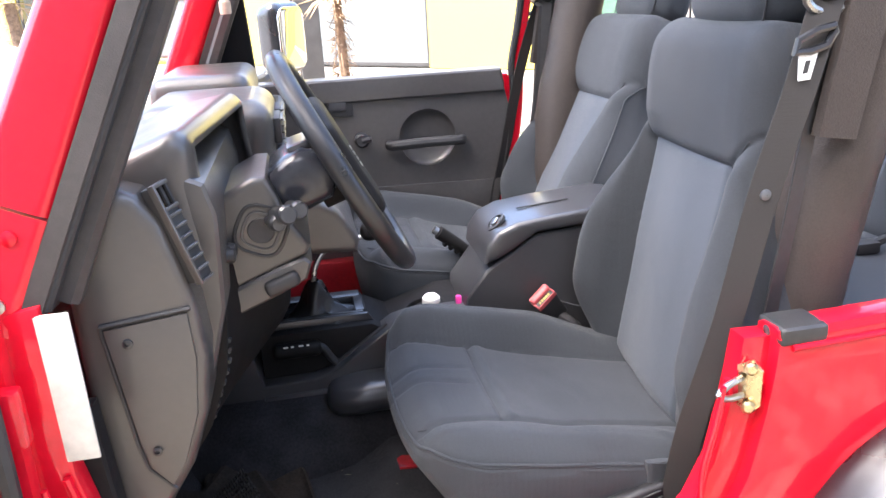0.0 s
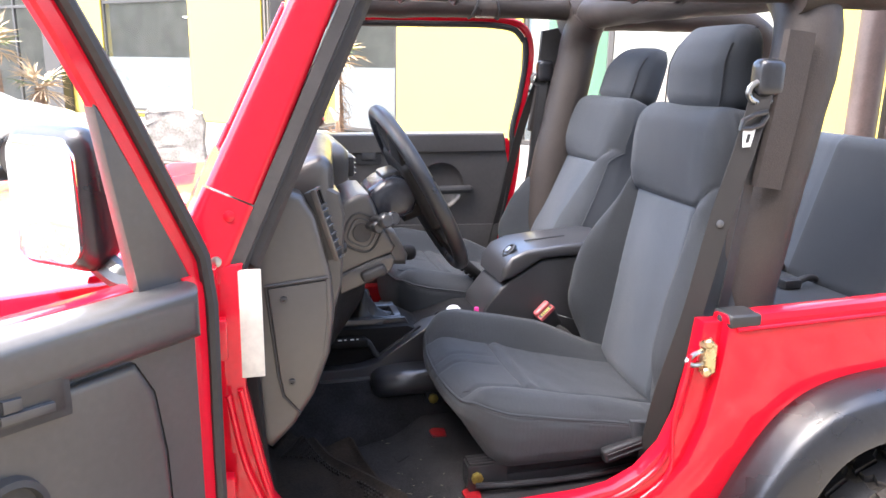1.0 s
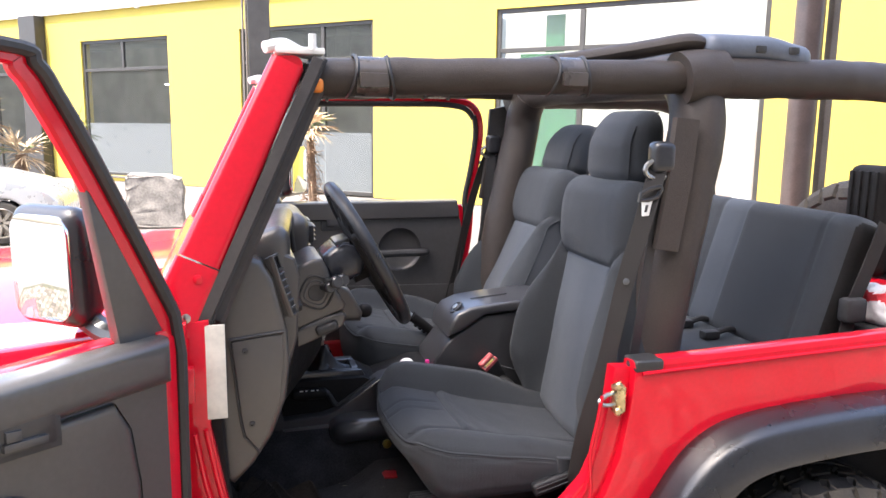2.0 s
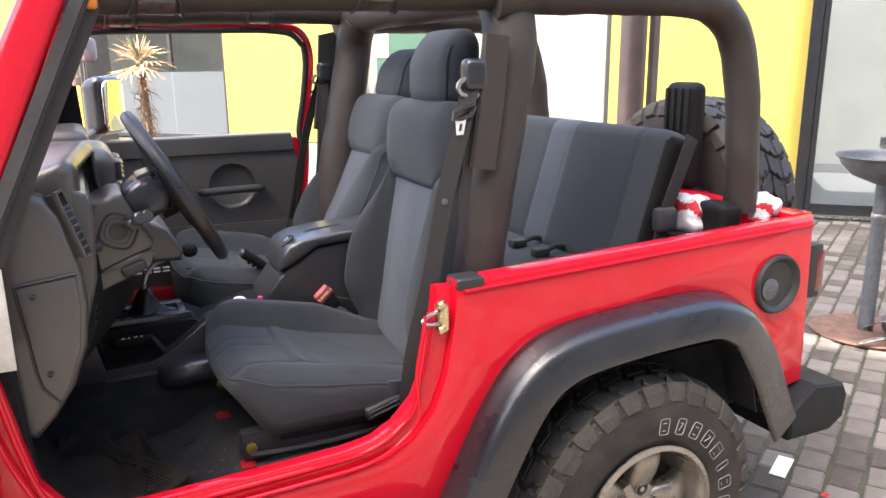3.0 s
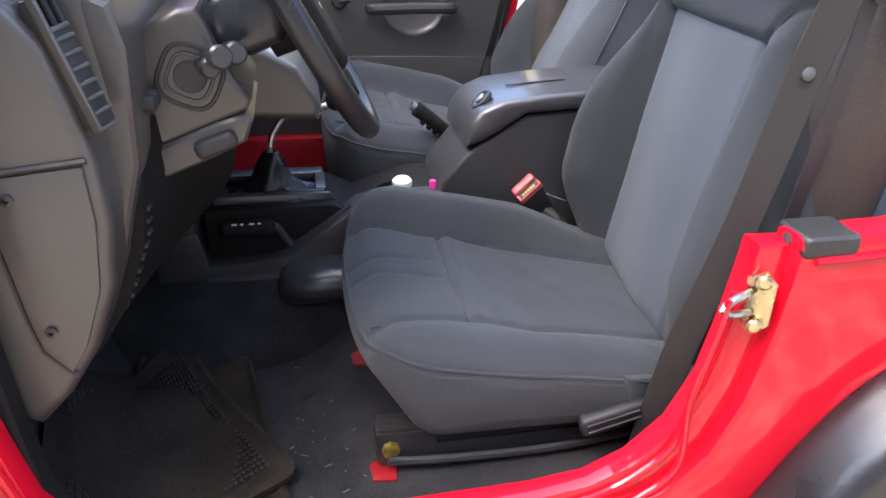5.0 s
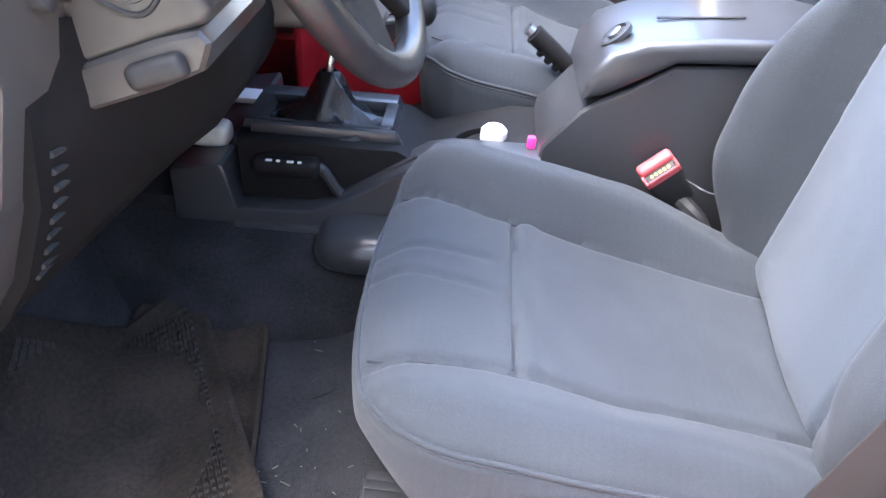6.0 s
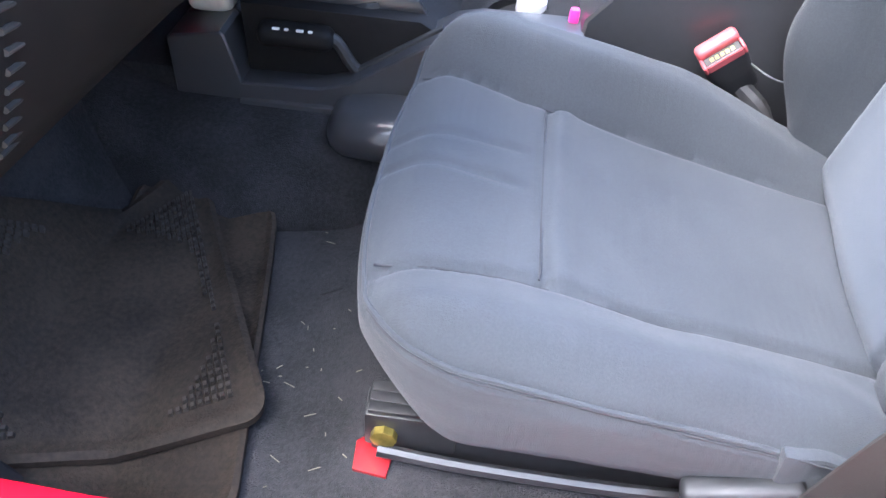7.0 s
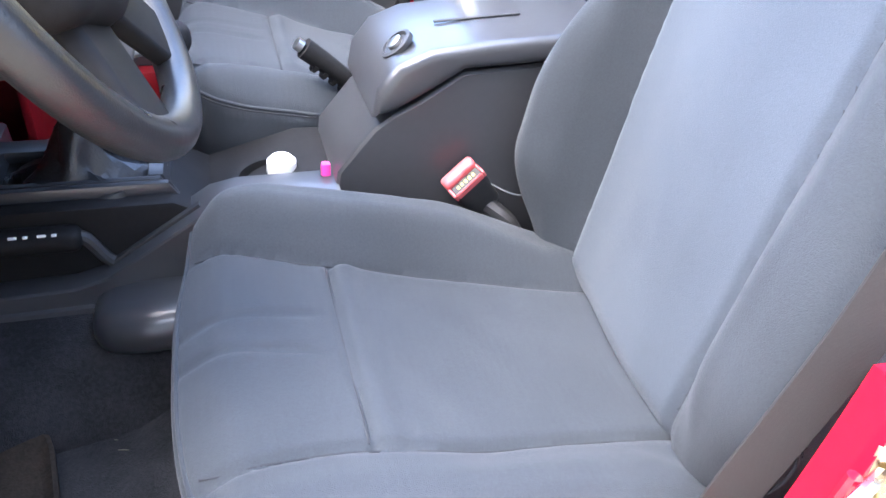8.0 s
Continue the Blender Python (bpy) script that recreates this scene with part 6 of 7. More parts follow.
lathe(bm, [(0.022, 0), (0.022, 0.02), (0.016, 0.026), (0.0005, 0.026)], Matrix.Translation((-0.962, far(0.086), 1.160)) @ pose(0, 0, 0, 90, 0, 0), 20, close=False)
tube(bm, [(-0.962, far(0.108), 1.160), (-0.935, far(0.112), 1.165)], 0.009, 8)
part("window_crank", bm, SEAL, door)
bm = bmesh.new()
frame_line = smooth_path([(-1.43, far(0.045), 1.30), (-1.36, far(0.065), 1.46), (-1.27, far(0.09), 1.655), (-1.235, far(0.10), 1.705), (-1.16, far(0.105), 1.722), (-0.80, far(0.105), 1.730), (-0.565, far(0.105), 1.730), (-0.475, far(0.100), 1.705), (-0.443, far(0.09), 1.62), (-0.452, far(0.07), 1.48), (-0.472, far(0.055), 1.35), (-0.466, far(0.052), 1.28), (-0.478, far(0.05), 1.14), (-0.515, far(0.05), 1.00)], 6)
sweep(bm, frame_line, rect(0.026, 0.034, 0.006), up=(0, 1, 0))
part("window_frame", bm, RED, door)
bm = bmesh.new()
tube(bm, [p + Vector((-0.020 if p.x > -0.6 else 0.004, -0.014, -0.018 if p.z > 1.68 else 0)) for p in frame_line], 0.011, 8, up=(0, 1, 0))
part("frame_seal", bm, SEAL, door)
for row in range(2):
    for k in range(6):
        bm = bmesh.new()
        box(bm, (-1.168 + k * 0.032, far(0.099), 0.8535 + row * 0.013), (-1.143 + k * 0.032, far(0.095), 0.8610 + row * 0.013), 0.002, segs=1)
        part("speaker_slot", bm, WHITE, door, "pale slot in the lower trim")
# sail and mirror of the far door
bm = bmesh.new()
prism(bm, [(-1.43, 1.30), (-1.24, 1.30), (-1.255, 1.63), (-1.29, 1.655)], far(0.06), far(0.02), bevel=0.006)
part("mirror_sail", bm, DASH_DARK, door)


def side_mirror(parent, m, glass_mat=MIRROR):
    """Housing in local x (across), y (the glass looks to +y), z up."""
    bm = bmesh.new()
    soft_box(bm, (-0.082, -0.075, -0.108), (0.082, 0.012, 0.108), 0.03, 0.012, lambda p: np.array(m @ Vector((p[0] * (1 - 0.15 * ss(-p[1], 0, 0.08)), p[1], p[2] * (1 - 0.15 * ss(-p[1], 0, 0.08))))))
    h = part("wing_mirror", bm, FLARE, parent, "black plastic wing mirror")
    bm = bmesh.new()
    prism(bm, rrect(0.136, 0.184, 0.032), 0.006, 0.0155, bevel=0.001, m=m)
    part("mirror_glass", bm, glass_mat, h)
    return h


side_mirror(door, Matrix.Translation((-1.140, far(-0.145), 1.452)) @ pose(0, 0, 0, 0, 0, -122))
bm = bmesh.new()
tube(bm, smooth_path([(-1.30, far(0.02), 1.33), (-1.24, far(-0.07), 1.335), (-1.18, far(-0.14), 1.37)], 5), 0.022, 10)
part("mirror_arm", bm, FLARE, door)

# near door, swung wide open
D = pose(-1.508, -0.035, 0, 0, 0, -135)
bm = bmesh.new()
prism(bm, [(0.0, 0.70), (-0.004, 1.24), (0.03, 1.262), (0.86, 1.262), (0.86, 0.90), (0.82, 0.78), (0.72, 0.70)], -0.045, -0.002, bevel=0.010, m=D)
ndoor = part("driver_door", bm, RED, offroader, "open red driver's door with grey trim")
bm = bmesh.new()
prism(bm, [(0.004, 0.72), (0.0, 1.245), (0.022, 1.262), (0.040, 1.262), (0.034, 0.72)], -0.004, 0.016, bevel=0.005, m=D)
part("door_edge", bm, RED, ndoor)
bm = bmesh.new()
prism(bm, [(0.034, 0.74), (0.034, 1.225), (0.845, 1.225), (0.845, 0.90), (0.80, 0.79), (0.71, 0.74)], 0.0, 0.030, bevel=0.010, m=D, segs=3)
part("door_trim", bm, DOOR_TRIM, ndoor)
bm = bmesh.new()
prism(bm, [(0.036, 1.175), (0.036, 1.258), (0.845, 1.270), (0.845, 1.19)], -0.02, 0.056, bevel=0.032, m=D, segs=6)
part("belt_pad", bm, DOOR_TRIM, ndoor)
bm = bmesh.new()
prism(bm, [(0.115, 0.75), (0.105, 0.90), (0.108, 1.02), (0.122, 1.12), (0.15, 1.172), (0.845, 1.185), (0.845, 0.90), (0.80, 0.79), (0.71, 0.75)], 0.026, 0.044, bevel=0.014, m=D, segs=4)
part("door_bolster", bm, DOOR_TRIM, ndoor)
bm = bmesh.new()
prism(bm, [(0.252, 1.142), (0.252, 1.210), (0.362, 1.222), (0.362, 1.150)], 0.040, 0.053, bevel=0.006, m=D)
nb = part("handle_bezel", bm, SEAL, ndoor)
bm = bmesh.new()
prism(bm, [(0.262, 1.153), (0.262, 1.200), (0.352, 1.210), (0.352, 1.160)], 0.046, 0.0545, bevel=0.004, m=D)
part("handle_well", bm, FLARE, nb)
bm = bmesh.new()
prism(bm, [(0.279, 1.160), (0.279, 1.172), (0.345, 1.178), (0.345, 1.166)], 0.050, 0.062, bevel=0.003, m=D)
prism(bm, [(0.317, 1.176), (0.317, 1.192), (0.340, 1.195), (0.340, 1.178)], 0.050, 0.060, bevel=0.003, m=D)
part("inner_handle", bm, CONSOLE, nb)
bm = bmesh.new()
lathe(bm, [(0.05, 0.0), (0.048, 0.016), (0.040, 0.018), (0.036, 0.008), (0.0005, 0.006)], D @ Matrix.Translation((0.345, 0.042, 1.045)) @ pose(0, 0, 0, -90, 0, 0), 28, close=False)
part("window_crank", bm, SEAL, ndoor)
nframe = smooth_path([(0.0, 0, 1.235), (0.035, 0, 1.31), (0.105, 0, 1.45), (0.175, 0, 1.585), (0.215, 0, 1.655), (0.245, 0, 1.70), (0.30, 0, 1.725), (0.70, 0, 1.73), (0.80, 0, 1.70), (0.83, 0, 1.60), (0.85, 0, 1.26)], 6)
bm = bmesh.new()
sweep(bm, [D @ p for p in nframe], rect(0.030, 0.022, 0.005), up=tuple((D.to_3x3() @ Vector((0, 1, 0)))))
part("window_frame", bm, RED, ndoor)
bm = bmesh.new()
off = [D @ (p + Vector((-0.020, 0.010, 0.008))) for p in [Vector((0.016, 0, 0.72)), Vector((0.014, 0, 1.0)), Vector((0.010, 0, 1.2))] + nframe[4:38]]
sweep(bm, off, rect(0.020, 0.032, 0.006), up=tuple((D.to_3x3() @ Vector((0, 1, 0)))))
part("door_seal", bm, SEAL, ndoor, "black rubber door seal")
bm = bmesh.new()
prism(bm, [(0.006, 1.245), (0.112, 1.256), (0.157, 1.521), (0.150, 1.522)], -0.014, 0.010, bevel=0.005, m=D)
part("mirror_sail", bm, DOOR_TRIM, ndoor)
side_mirror(ndoor, D @ Matrix.Translation((0.128, -0.150, 1.378)) @ pose(0, 0, 0, 0, 0, -84))
bm = bmesh.new()
tube(bm, smooth_path([D @ Vector((0.085, -0.01, 1.262)), D @ Vector((0.085, -0.06, 1.262)), D @ Vector((0.09, -0.11, 1.285))], 5), 0.022, 10)
part("mirror_arm", bm, FLARE, ndoor)

# inside mirror with its little hanging scent bottle
bm = bmesh.new()
soft_box(bm, (-0.018, -0.085, -0.030), (0.018, 0.085, 0.030), 0.014, 0.012, lambda p: np.array(Matrix.Translation((-1.225, 0.765, 1.632)) @ pose(0, 0, 0, 0, 0, 8) @ Vector(p)))
imir = part("inside_mirror", bm, material("pale grey plastic", (0.45, 0.43, 0.42), 0.4), offroader, "pale grey inside mirror")
bm = bmesh.new()
tube(bm, [(-1.25, 0.765, 1.65), (-1.265, 0.765, 1.71)], 0.010, 8)
part("mirror_stem", bm, DASH_DARK, imir)
charm = thing("scent_bottle", "small pale scent bottle hanging from the mirror", "air freshener")
bm = bmesh.new()
tube(bm, [(-1.252, 0.74, 1.605), (-1.252, 0.74, 1.588)], 0.0016, 6)
part("string", bm, SEAL, charm)
bm = bmesh.new()
lathe(bm, [(0.010, 0.0), (0.011, 0.004), (0.011, 0.022), (0.006, 0.028), (0.0005, 0.028)], Matrix.Translation((-1.252, 0.74, 1.543)), 16, close=False)
part("bottle", bm, material("pale wood", (0.62, 0.5, 0.38), 0.5), charm)
bm = bmesh.new()
lathe(bm, [(0.0075, 0.0), (0.0085, 0.006), (0.0065, 0.016), (0.0005, 0.018)], Matrix.Translation((-1.252, 0.74, 1.570)), 16, close=False)
part("cap", bm, WHITE, charm)

# ---- loose things in the car ----
def floor_z(x):
    pts = [(-1.54, 0.88), (-1.40, 0.64), (-1.27, 0.612), (-1.10, 0.645), (-1.02, 0.685), (-0.43, 0.69)]
    for (a, za), (b, zb) in zip(pts, pts[1:]):
        if a <= x <= b:
            return za + (zb - za) * (x - a) / (b - a)
    return 0.69


def floor_mat(name, label, corners, lift, pads, curl=0.0):
    """A rubber mat lying over the floor's slope: rim, field and small raised pads."""
    mat_thing = thing(name, label, "floor mat", "floor mats")
    A, B, C, E = [Vector((*c, 0)) for c in corners]

    def at(u, v, h=0.0):
        p = A * (1 - u) * (1 - v) + B * u * (1 - v) + C * u * v + E * (1 - u) * v
        z = floor_z(p.x) + lift + h + 0.030 * ss(p.y, 0.44, 0.62) + curl * ss(u, 0.6, 1.0) * (1 - v) + 0.003 * math.sin(u * 9) * math.sin(v * 7)
        return Vector((p.x, p.y, z))

    def rounded(u, v):
        r = 0.08
        cu, cv = min(max(u, r), 1 - r), min(max(v, r), 1 - r)
        du, dv = u - cu, v - cv
        n = math.hypot(du, dv)
        m = max(abs(du), abs(dv))
        return (cu + du * m / n, cv + dv * m / n) if n > 1e-6 else (u, v)
    bm = bmesh.new()
    N = 40
    lay = []
    for h in (0.0, 0.007):
        lay.append([[bm.verts.new(at(*rounded(i / N, j / N), h + (0.006 if h and 0 < min(i, j, N - i, N - j) < 2 else 0.003 if h and min(i, j, N - i, N - j) < 3 else 0))) for j in range(N + 1)] for i in range(N + 1)])
    for L in lay:
        for i in range(N):
            for j in range(N):
                bm.faces.new((L[i][j], L[i + 1][j], L[i + 1][j + 1], L[i][j + 1]))
    for i in range(N):
        for a, b in (((i, 0), (i + 1, 0)), ((i, N), (i + 1, N)), ((0, i), (0, i + 1)), ((N, i), (N, i + 1))):
            bm.faces.new((lay[0][a[0]][a[1]], lay[0][b[0]][b[1]], lay[1][b[0]][b[1]], lay[1][a[0]][a[1]]))
    part("mat_base", bm, MAT_RUBBER, mat_thing)
    if pads:
        bm = bmesh.new()
        nu, nv = 34, 30
        for i in range(nu):
            for j in range(nv):
                u0, v0 = 0.09 + 0.82 * i / nu, 0.09 + 0.82 * j / nv
                d = math.hypot(u0 - 0.45, v0 - 0.5)
                if d < 0.42 + 0.14 * noise.noise(Vector((u0 * 3, v0 * 3, 2))):
                    continue
                q = [at(u0 + du, v0 + dv, 0.0068) for du, dv in ((0, 0), (0.017, 0), (0.017, 0.019), (0, 0.019))]
                t = [at(u0 + du, v0 + dv, 0.0125) for du, dv in ((0.002, 0.002), (0.015, 0.002), (0.015, 0.017), (0.002, 0.017))]
                qv, tv = [bm.verts.new(p) for p in q], [bm.verts.new(p) for p in t]
                bm.faces.new(tv)
                for k in range(4):
                    bm.faces.new((qv[k], qv[(k + 1) % 4], tv[(k + 1) % 4], tv[k]))
        pads_ob = part("raised_pattern", bm, MAT_PAD_TOP, mat_thing, smooth=0)
        tagged(pads_ob, kind="stuff")
    return mat_thing


floor_mat("rubber_mat", "dusty black rubber mat lying askew in the footwell", ((-1.440, 0.080), (-1.112, 0.195), (-1.333, 0.604), (-1.475, 0.345)), 0.016, True, 0.004)
floor_mat("under_mat", "dark rubber mat under the dusty mat", ((-1.40, 0.085), (-1.118, 0.085), (-1.205, 0.542), (-1.40, 0.55)), 0.004, False)

bits = thing("grass_bits", "dry grass bits scattered on the black carpet", "litter", kind="stuff")
bm = bmesh.new()
rng = random.Random(7)
for k in range(34):
    x, y = rng.uniform(-1.20, -1.02), rng.uniform(0.10, 0.55)
    z = floor_z(x) + 0.003
    a, l, w = rng.uniform(0, 6.3), rng.choice((0.0015, 0.002, 0.003, 0.004, 0.007)), 0.0005
    d, e = Vector((math.cos(a) * l, math.sin(a) * l, 0.0006)), Vector((-math.sin(a) * w, math.cos(a) * w, 0))
    c = Vector((x, y, z))
    v = [bm.verts.new(p) for p in (c - d - e, c + d - e, c + d + e, c - d + e, c + Vector((0, 0, 0.0015)))]
    bm.faces.new(v[:4])
    for i in range(4):
        bm.faces.new((v[i], v[(i + 1) % 4], v[4]))
part("straw", bm, STRAW, bits)
tagged(bits.children[0], kind="stuff")
bm = bmesh.new()
box(bm, (-1.115, 0.40, 0.643), (-1.075, 0.435, 0.652), 0.002, m=Matrix.Translation((-1.095, 0.417, 0.65)) @ pose(0, 0, 0, 0, -20, 12) @ Matrix.Translation((1.095, -0.417, -0.65)))
tab = part("carpet_scrap", bm, CARPET, None, "")
tagged(tab, "small black scrap of carpet on the floor", "scrap")

cupcap = thing("paper_cup", "small white paper cup in the cup holder", "cup")
bm = bmesh.new()
lathe(bm, [(0.020, 0), (0.021, 0.004), (0.020, 0.018), (0.014, 0.024), (0.0005, 0.025)], Matrix.Translation((-0.888, 0.728, 0.893)), 24, close=False)
part("cap_top", bm, WHITE, cupcap)
lighter = thing("pink_lighter", "small pink plastic lighter in the console", "lighter")
bm = bmesh.new()
soft_box(bm, (-0.840, 0.680, 0.890), (-0.826, 0.694, 0.926), 0.005, 0.006)
part("body", bm, PINK, lighter)
tissue = thing("white_box", "small white box in the console's front corner", "box")
bm = bmesh.new()
soft_box(bm, (-1.356, 0.690, 0.856), (-1.292, 0.735, 0.894), 0.014, 0.008)
part("carton", bm, material("milky plastic", (0.62, 0.6, 0.52), 0.4), tissue)
note = thing("folded_note", "folded white paper beside the shifter", "paper")
bm = bmesh.new()
box(bm, (-1.352, 0.850, 0.862), (-1.290, 0.895, 0.873), 0.004)
part("sheet", bm, PAPER, note)
shelf = bmesh.new()
box(shelf, (-1.46, 0.64, 0.66), (-1.30, 1.00, 0.800), 0.02)
part("console_foot", shelf, CARPET, offroader)
keys = thing("key_bunch", "bunch of steel keys on the passenger seat", "keys")
for k, a in enumerate((10, 60, 130)):
    bm = bmesh.new()
    m = Matrix.Translation((-0.765 + 0.01 * k, 1.045 + 0.012 * k, 0.893 + 0.004 * k)) @ pose(0, 0, 0, 0, 6, a)
    prism(bm, [(0, -0.004), (0.035, -0.004), (0.04, 0), (0.035, 0.004), (0, 0.004), (-0.006, 0.011), (-0.02, 0.011), (-0.024, 0), (-0.02, -0.011), (-0.006, -0.011)], 0, 0.0025, axis="z", bevel=0.0006, m=m)
    part("key", bm, STEEL, keys)
cloth = thing("striped_cloth", "crumpled red and white cloth behind the bench", "cloth")


def crumple(p, ph):
    """Pushes a point about in sharp folds, as bunched cloth lies."""
    q = Vector(p)
    fold = abs(noise.noise(q * 22 + Vector((ph, 0, 0)))) + 0.6 * abs(noise.noise(q * 47 + Vector((0, ph, 0))))
    lean = noise.noise_vector(q * 11 + Vector((0, 0, ph)))
    return np.array(q + lean * 0.022 + Vector((0.3, -1.0, 0.5)) * 0.020 * (fold - 0.35))


for lo, hi, ph in (((0.380, 0.210, 1.076), (0.462, 0.330, 1.190), 1.0), ((0.566, 0.080, 1.076), (0.640, 0.190, 1.186), 4.0)):
    bm = bmesh.new()
    soft_box(bm, lo, hi, 0.022, 0.006, lambda p: crumple(p, ph))
    for f in bm.faces:
        c = f.calc_center_median()
        if math.sin(70 * c.z + 34 * c.x - 20 * c.y + 5 * noise.noise(c * 14) + ph) > 0.35:
            f.material_index = 1
    part("fold", bm, [CLOTH_WHITE, CLOTH_RED], cloth, smooth=50)
bm = bmesh.new()
box(bm, (0.34, 0.10, 0.78), (0.63, 1.38, 1.075), 0.01)
part("load_box", bm, CARPET, offroader)

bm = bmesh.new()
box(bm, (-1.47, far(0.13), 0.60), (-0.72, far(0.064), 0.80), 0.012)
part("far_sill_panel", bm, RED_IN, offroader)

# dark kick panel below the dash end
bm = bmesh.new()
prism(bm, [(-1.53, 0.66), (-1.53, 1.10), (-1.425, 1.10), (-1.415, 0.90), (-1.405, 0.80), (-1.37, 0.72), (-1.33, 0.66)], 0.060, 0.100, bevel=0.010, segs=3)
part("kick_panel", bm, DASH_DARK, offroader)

# carpeted toe board
bm = bmesh.new()
prism(bm, [(-1.500, 0.79), (-1.478, 0.79), (-1.52, 1.20), (-1.545, 1.20)], 0.066, far(0.066), bevel=0.004)
part("toe_board", bm, CARPET, offroader)
# pale decal bars low on the cowl side
for k in range(2):
    bm = bmesh.new()
    box(bm, (-1.515 + k * 0.024, -0.0015, 0.668), (-1.497 + k * 0.024, 0.001, 0.692), 0.0005)
    part("decal_bar", bm, WHITE, left_side)


# ---- the yard: facade, bay, added sun-blocking canopy ----
FM = Matrix(((0.7071, 0.7071, 0, 8.75), (-0.7071, 0.7071, 0, 8.75), (0, 0, 1, 0), (0, 0, 0, 1)))   # along the facade, into the building, up
OPEN = [(-26.5, -22.9, 0.15, 4.0), (-20.15, -16.5, 0.15, 4.0), (-13.9, -9.83, 0.02, 4.03), (-6.76, -1.53, 0.0, 4.05)]


def wall_with_openings(name, m, s0, s1, z1, thick, opens, mat):
    bm = bmesh.new()
    at = s0
    for a, b, lo, hi in opens:
        box(bm, (at, 0, 0), (a, thick, z1), 0, m)
        if lo > 0.03:
            box(bm, (a, 0, 0), (b, thick, lo), 0, m)
        box(bm, (a, 0, hi), (b, thick, z1), 0, m)
        at = b
    box(bm, (at, 0, 0), (s1, thick, z1), 0, m)
    ob = part(name, bm, mat, None, smooth=0)
    return tagged(ob, kind="structure")


def bar(bm, m, s0, s1, z0, z1, d0=0.05, d1=0.12, bevel=0.006):
    box(bm, (s0, d0, z0), (s1, d1, z1), bevel, m, 1)


wall_with_openings("wall_north", FM, -46, 5.0, 4.8, 0.30, OPEN, YELLOW)
bm = bmesh.new()
box(bm, (-46, -0.10, 4.8), (5.0, 0.35, 5.7), 0.01, FM)
tagged(part("soffit", bm, SOFFIT, None, smooth=0), kind="structure")
bm = bmesh.new()
lathe(bm, [(0.0005, 4.76), (0.07, 4.765), (0.08, 4.80)], FM @ Matrix.Translation((-17.6, -0.02, 0)), 20, close=False)
lamp = thing("soffit_lamp", "round white lamp under the white soffit", "lamp")
part("shade", bm, WHITE, lamp)


def shop_window(k, posts, rails, frost_top, glass_mat=SHOP_GLASS, frame_mat=FRAME):
    """Frame bars, panes and the frosted film of one shop window."""
    a, b, lo, hi = OPEN[k]
    w = thing("window_%d" % (k + 1), "", "", kind="structure")
    bm = bmesh.new()
    bar(bm, FM, a, a + 0.09, lo, hi)
    bar(bm, FM, b - 0.09, b, lo, hi)
    bar(bm, FM, a + 0.09, b - 0.09, hi - 0.09, hi)
    bar(bm, FM, a + 0.09, b - 0.09, lo, lo + 0.09)
    part("window_frame", bm, frame_mat, w, smooth=0)
    for z in rails:
        bm = bmesh.new()
        bar(bm, FM, a + 0.09, b - 0.09, z - 0.045, z + 0.045)
        part("rail", bm, frame_mat, w, smooth=0)
    for s, z0, z1 in posts:
        bm = bmesh.new()
        bar(bm, FM, s - 0.05, s + 0.05, z0, z1, 0.045, 0.125)
        part("mullion", bm, frame_mat, w, smooth=0)
    levels = [lo + 0.09] + sorted(rails) + [hi - 0.09]
    for z0, z1 in zip(levels, levels[1:]):
        cuts = [a + 0.09] + [s for s, p0, p1 in posts if p0 < (z0 + z1) / 2 < p1] + [b - 0.09]
        for s0, s1 in zip(cuts, cuts[1:]):
            bm = bmesh.new()
            box(bm, (s0 + 0.01, 0.082, z0 + 0.01), (s1 - 0.01, 0.088, z1 - 0.01), 0, FM)
            part("pane", bm, glass_mat, w, smooth=0).visible_shadow = False
    if frost_top:
        bm = bmesh.new()
        box(bm, (a + 0.095, 0.092, lo + 0.09), (b - 0.095, 0.097, frost_top), 0, FM)
        part("frosted_film", bm, FROST, w, "grey frosted film on the lower pane", smooth=0)
    bm = bmesh.new()
    box(bm, (a - 0.03, -0.04, lo - 0.06), (b + 0.03, 0.05, lo - 0.005), 0.008, FM)
    if lo > 0.1:
        part("window_sill", bm, CONCRETE, w, smooth=0)
    else:
        bm.free()
    return w


shop_window(0, [(-24.6, 0.2, 3.95)], [3.15], 0)
shop_window(1, [(-18.4, 3.2, 3.95)], [3.17], 1.66)
shop_window(2, [(-11.3, 1.6, 3.95)], [3.2], 1.49)
shop_window(3, [(-4.93, 0.05, 3.95)], [3.22], 0, CLEAR)

# rooms behind the dim windows, with a shop's ceiling lights
bm = bmesh.new()
for a, b in ((-27.5, -15.2), (-15.0, -8.5)):
    box(bm, (a, 5.0, 0), (b, 5.1, 4.4), 0, FM)
    box(bm, (a, 0.3, -0.02), (b, 5.1, 0.0), 0, FM)
    box(bm, (a, 0.3, 4.4), (b, 5.1, 4.5), 0, FM)
    box(bm, (a - 0.1, 0.3, 0), (a, 5.1, 4.4), 0, FM)
    box(bm, (b, 0.3, 0), (b + 0.1, 5.1, 4.4), 0, FM)
tagged(part("wall_shop", bm, ROOM, None, smooth=0), kind="structure")
bm = bmesh.new()
for a in (-18.9, -13.2):
    box(bm, (a, 4.85, 0), (a + 0.9, 4.99, 3.3), 0, FM)
tagged(part("wall_shop_yellow", bm, YELLOW, None, smooth=0), kind="structure")
GLOW = bpy.data.materials.new("ceiling light diffuser")
GLOW.use_nodes = True
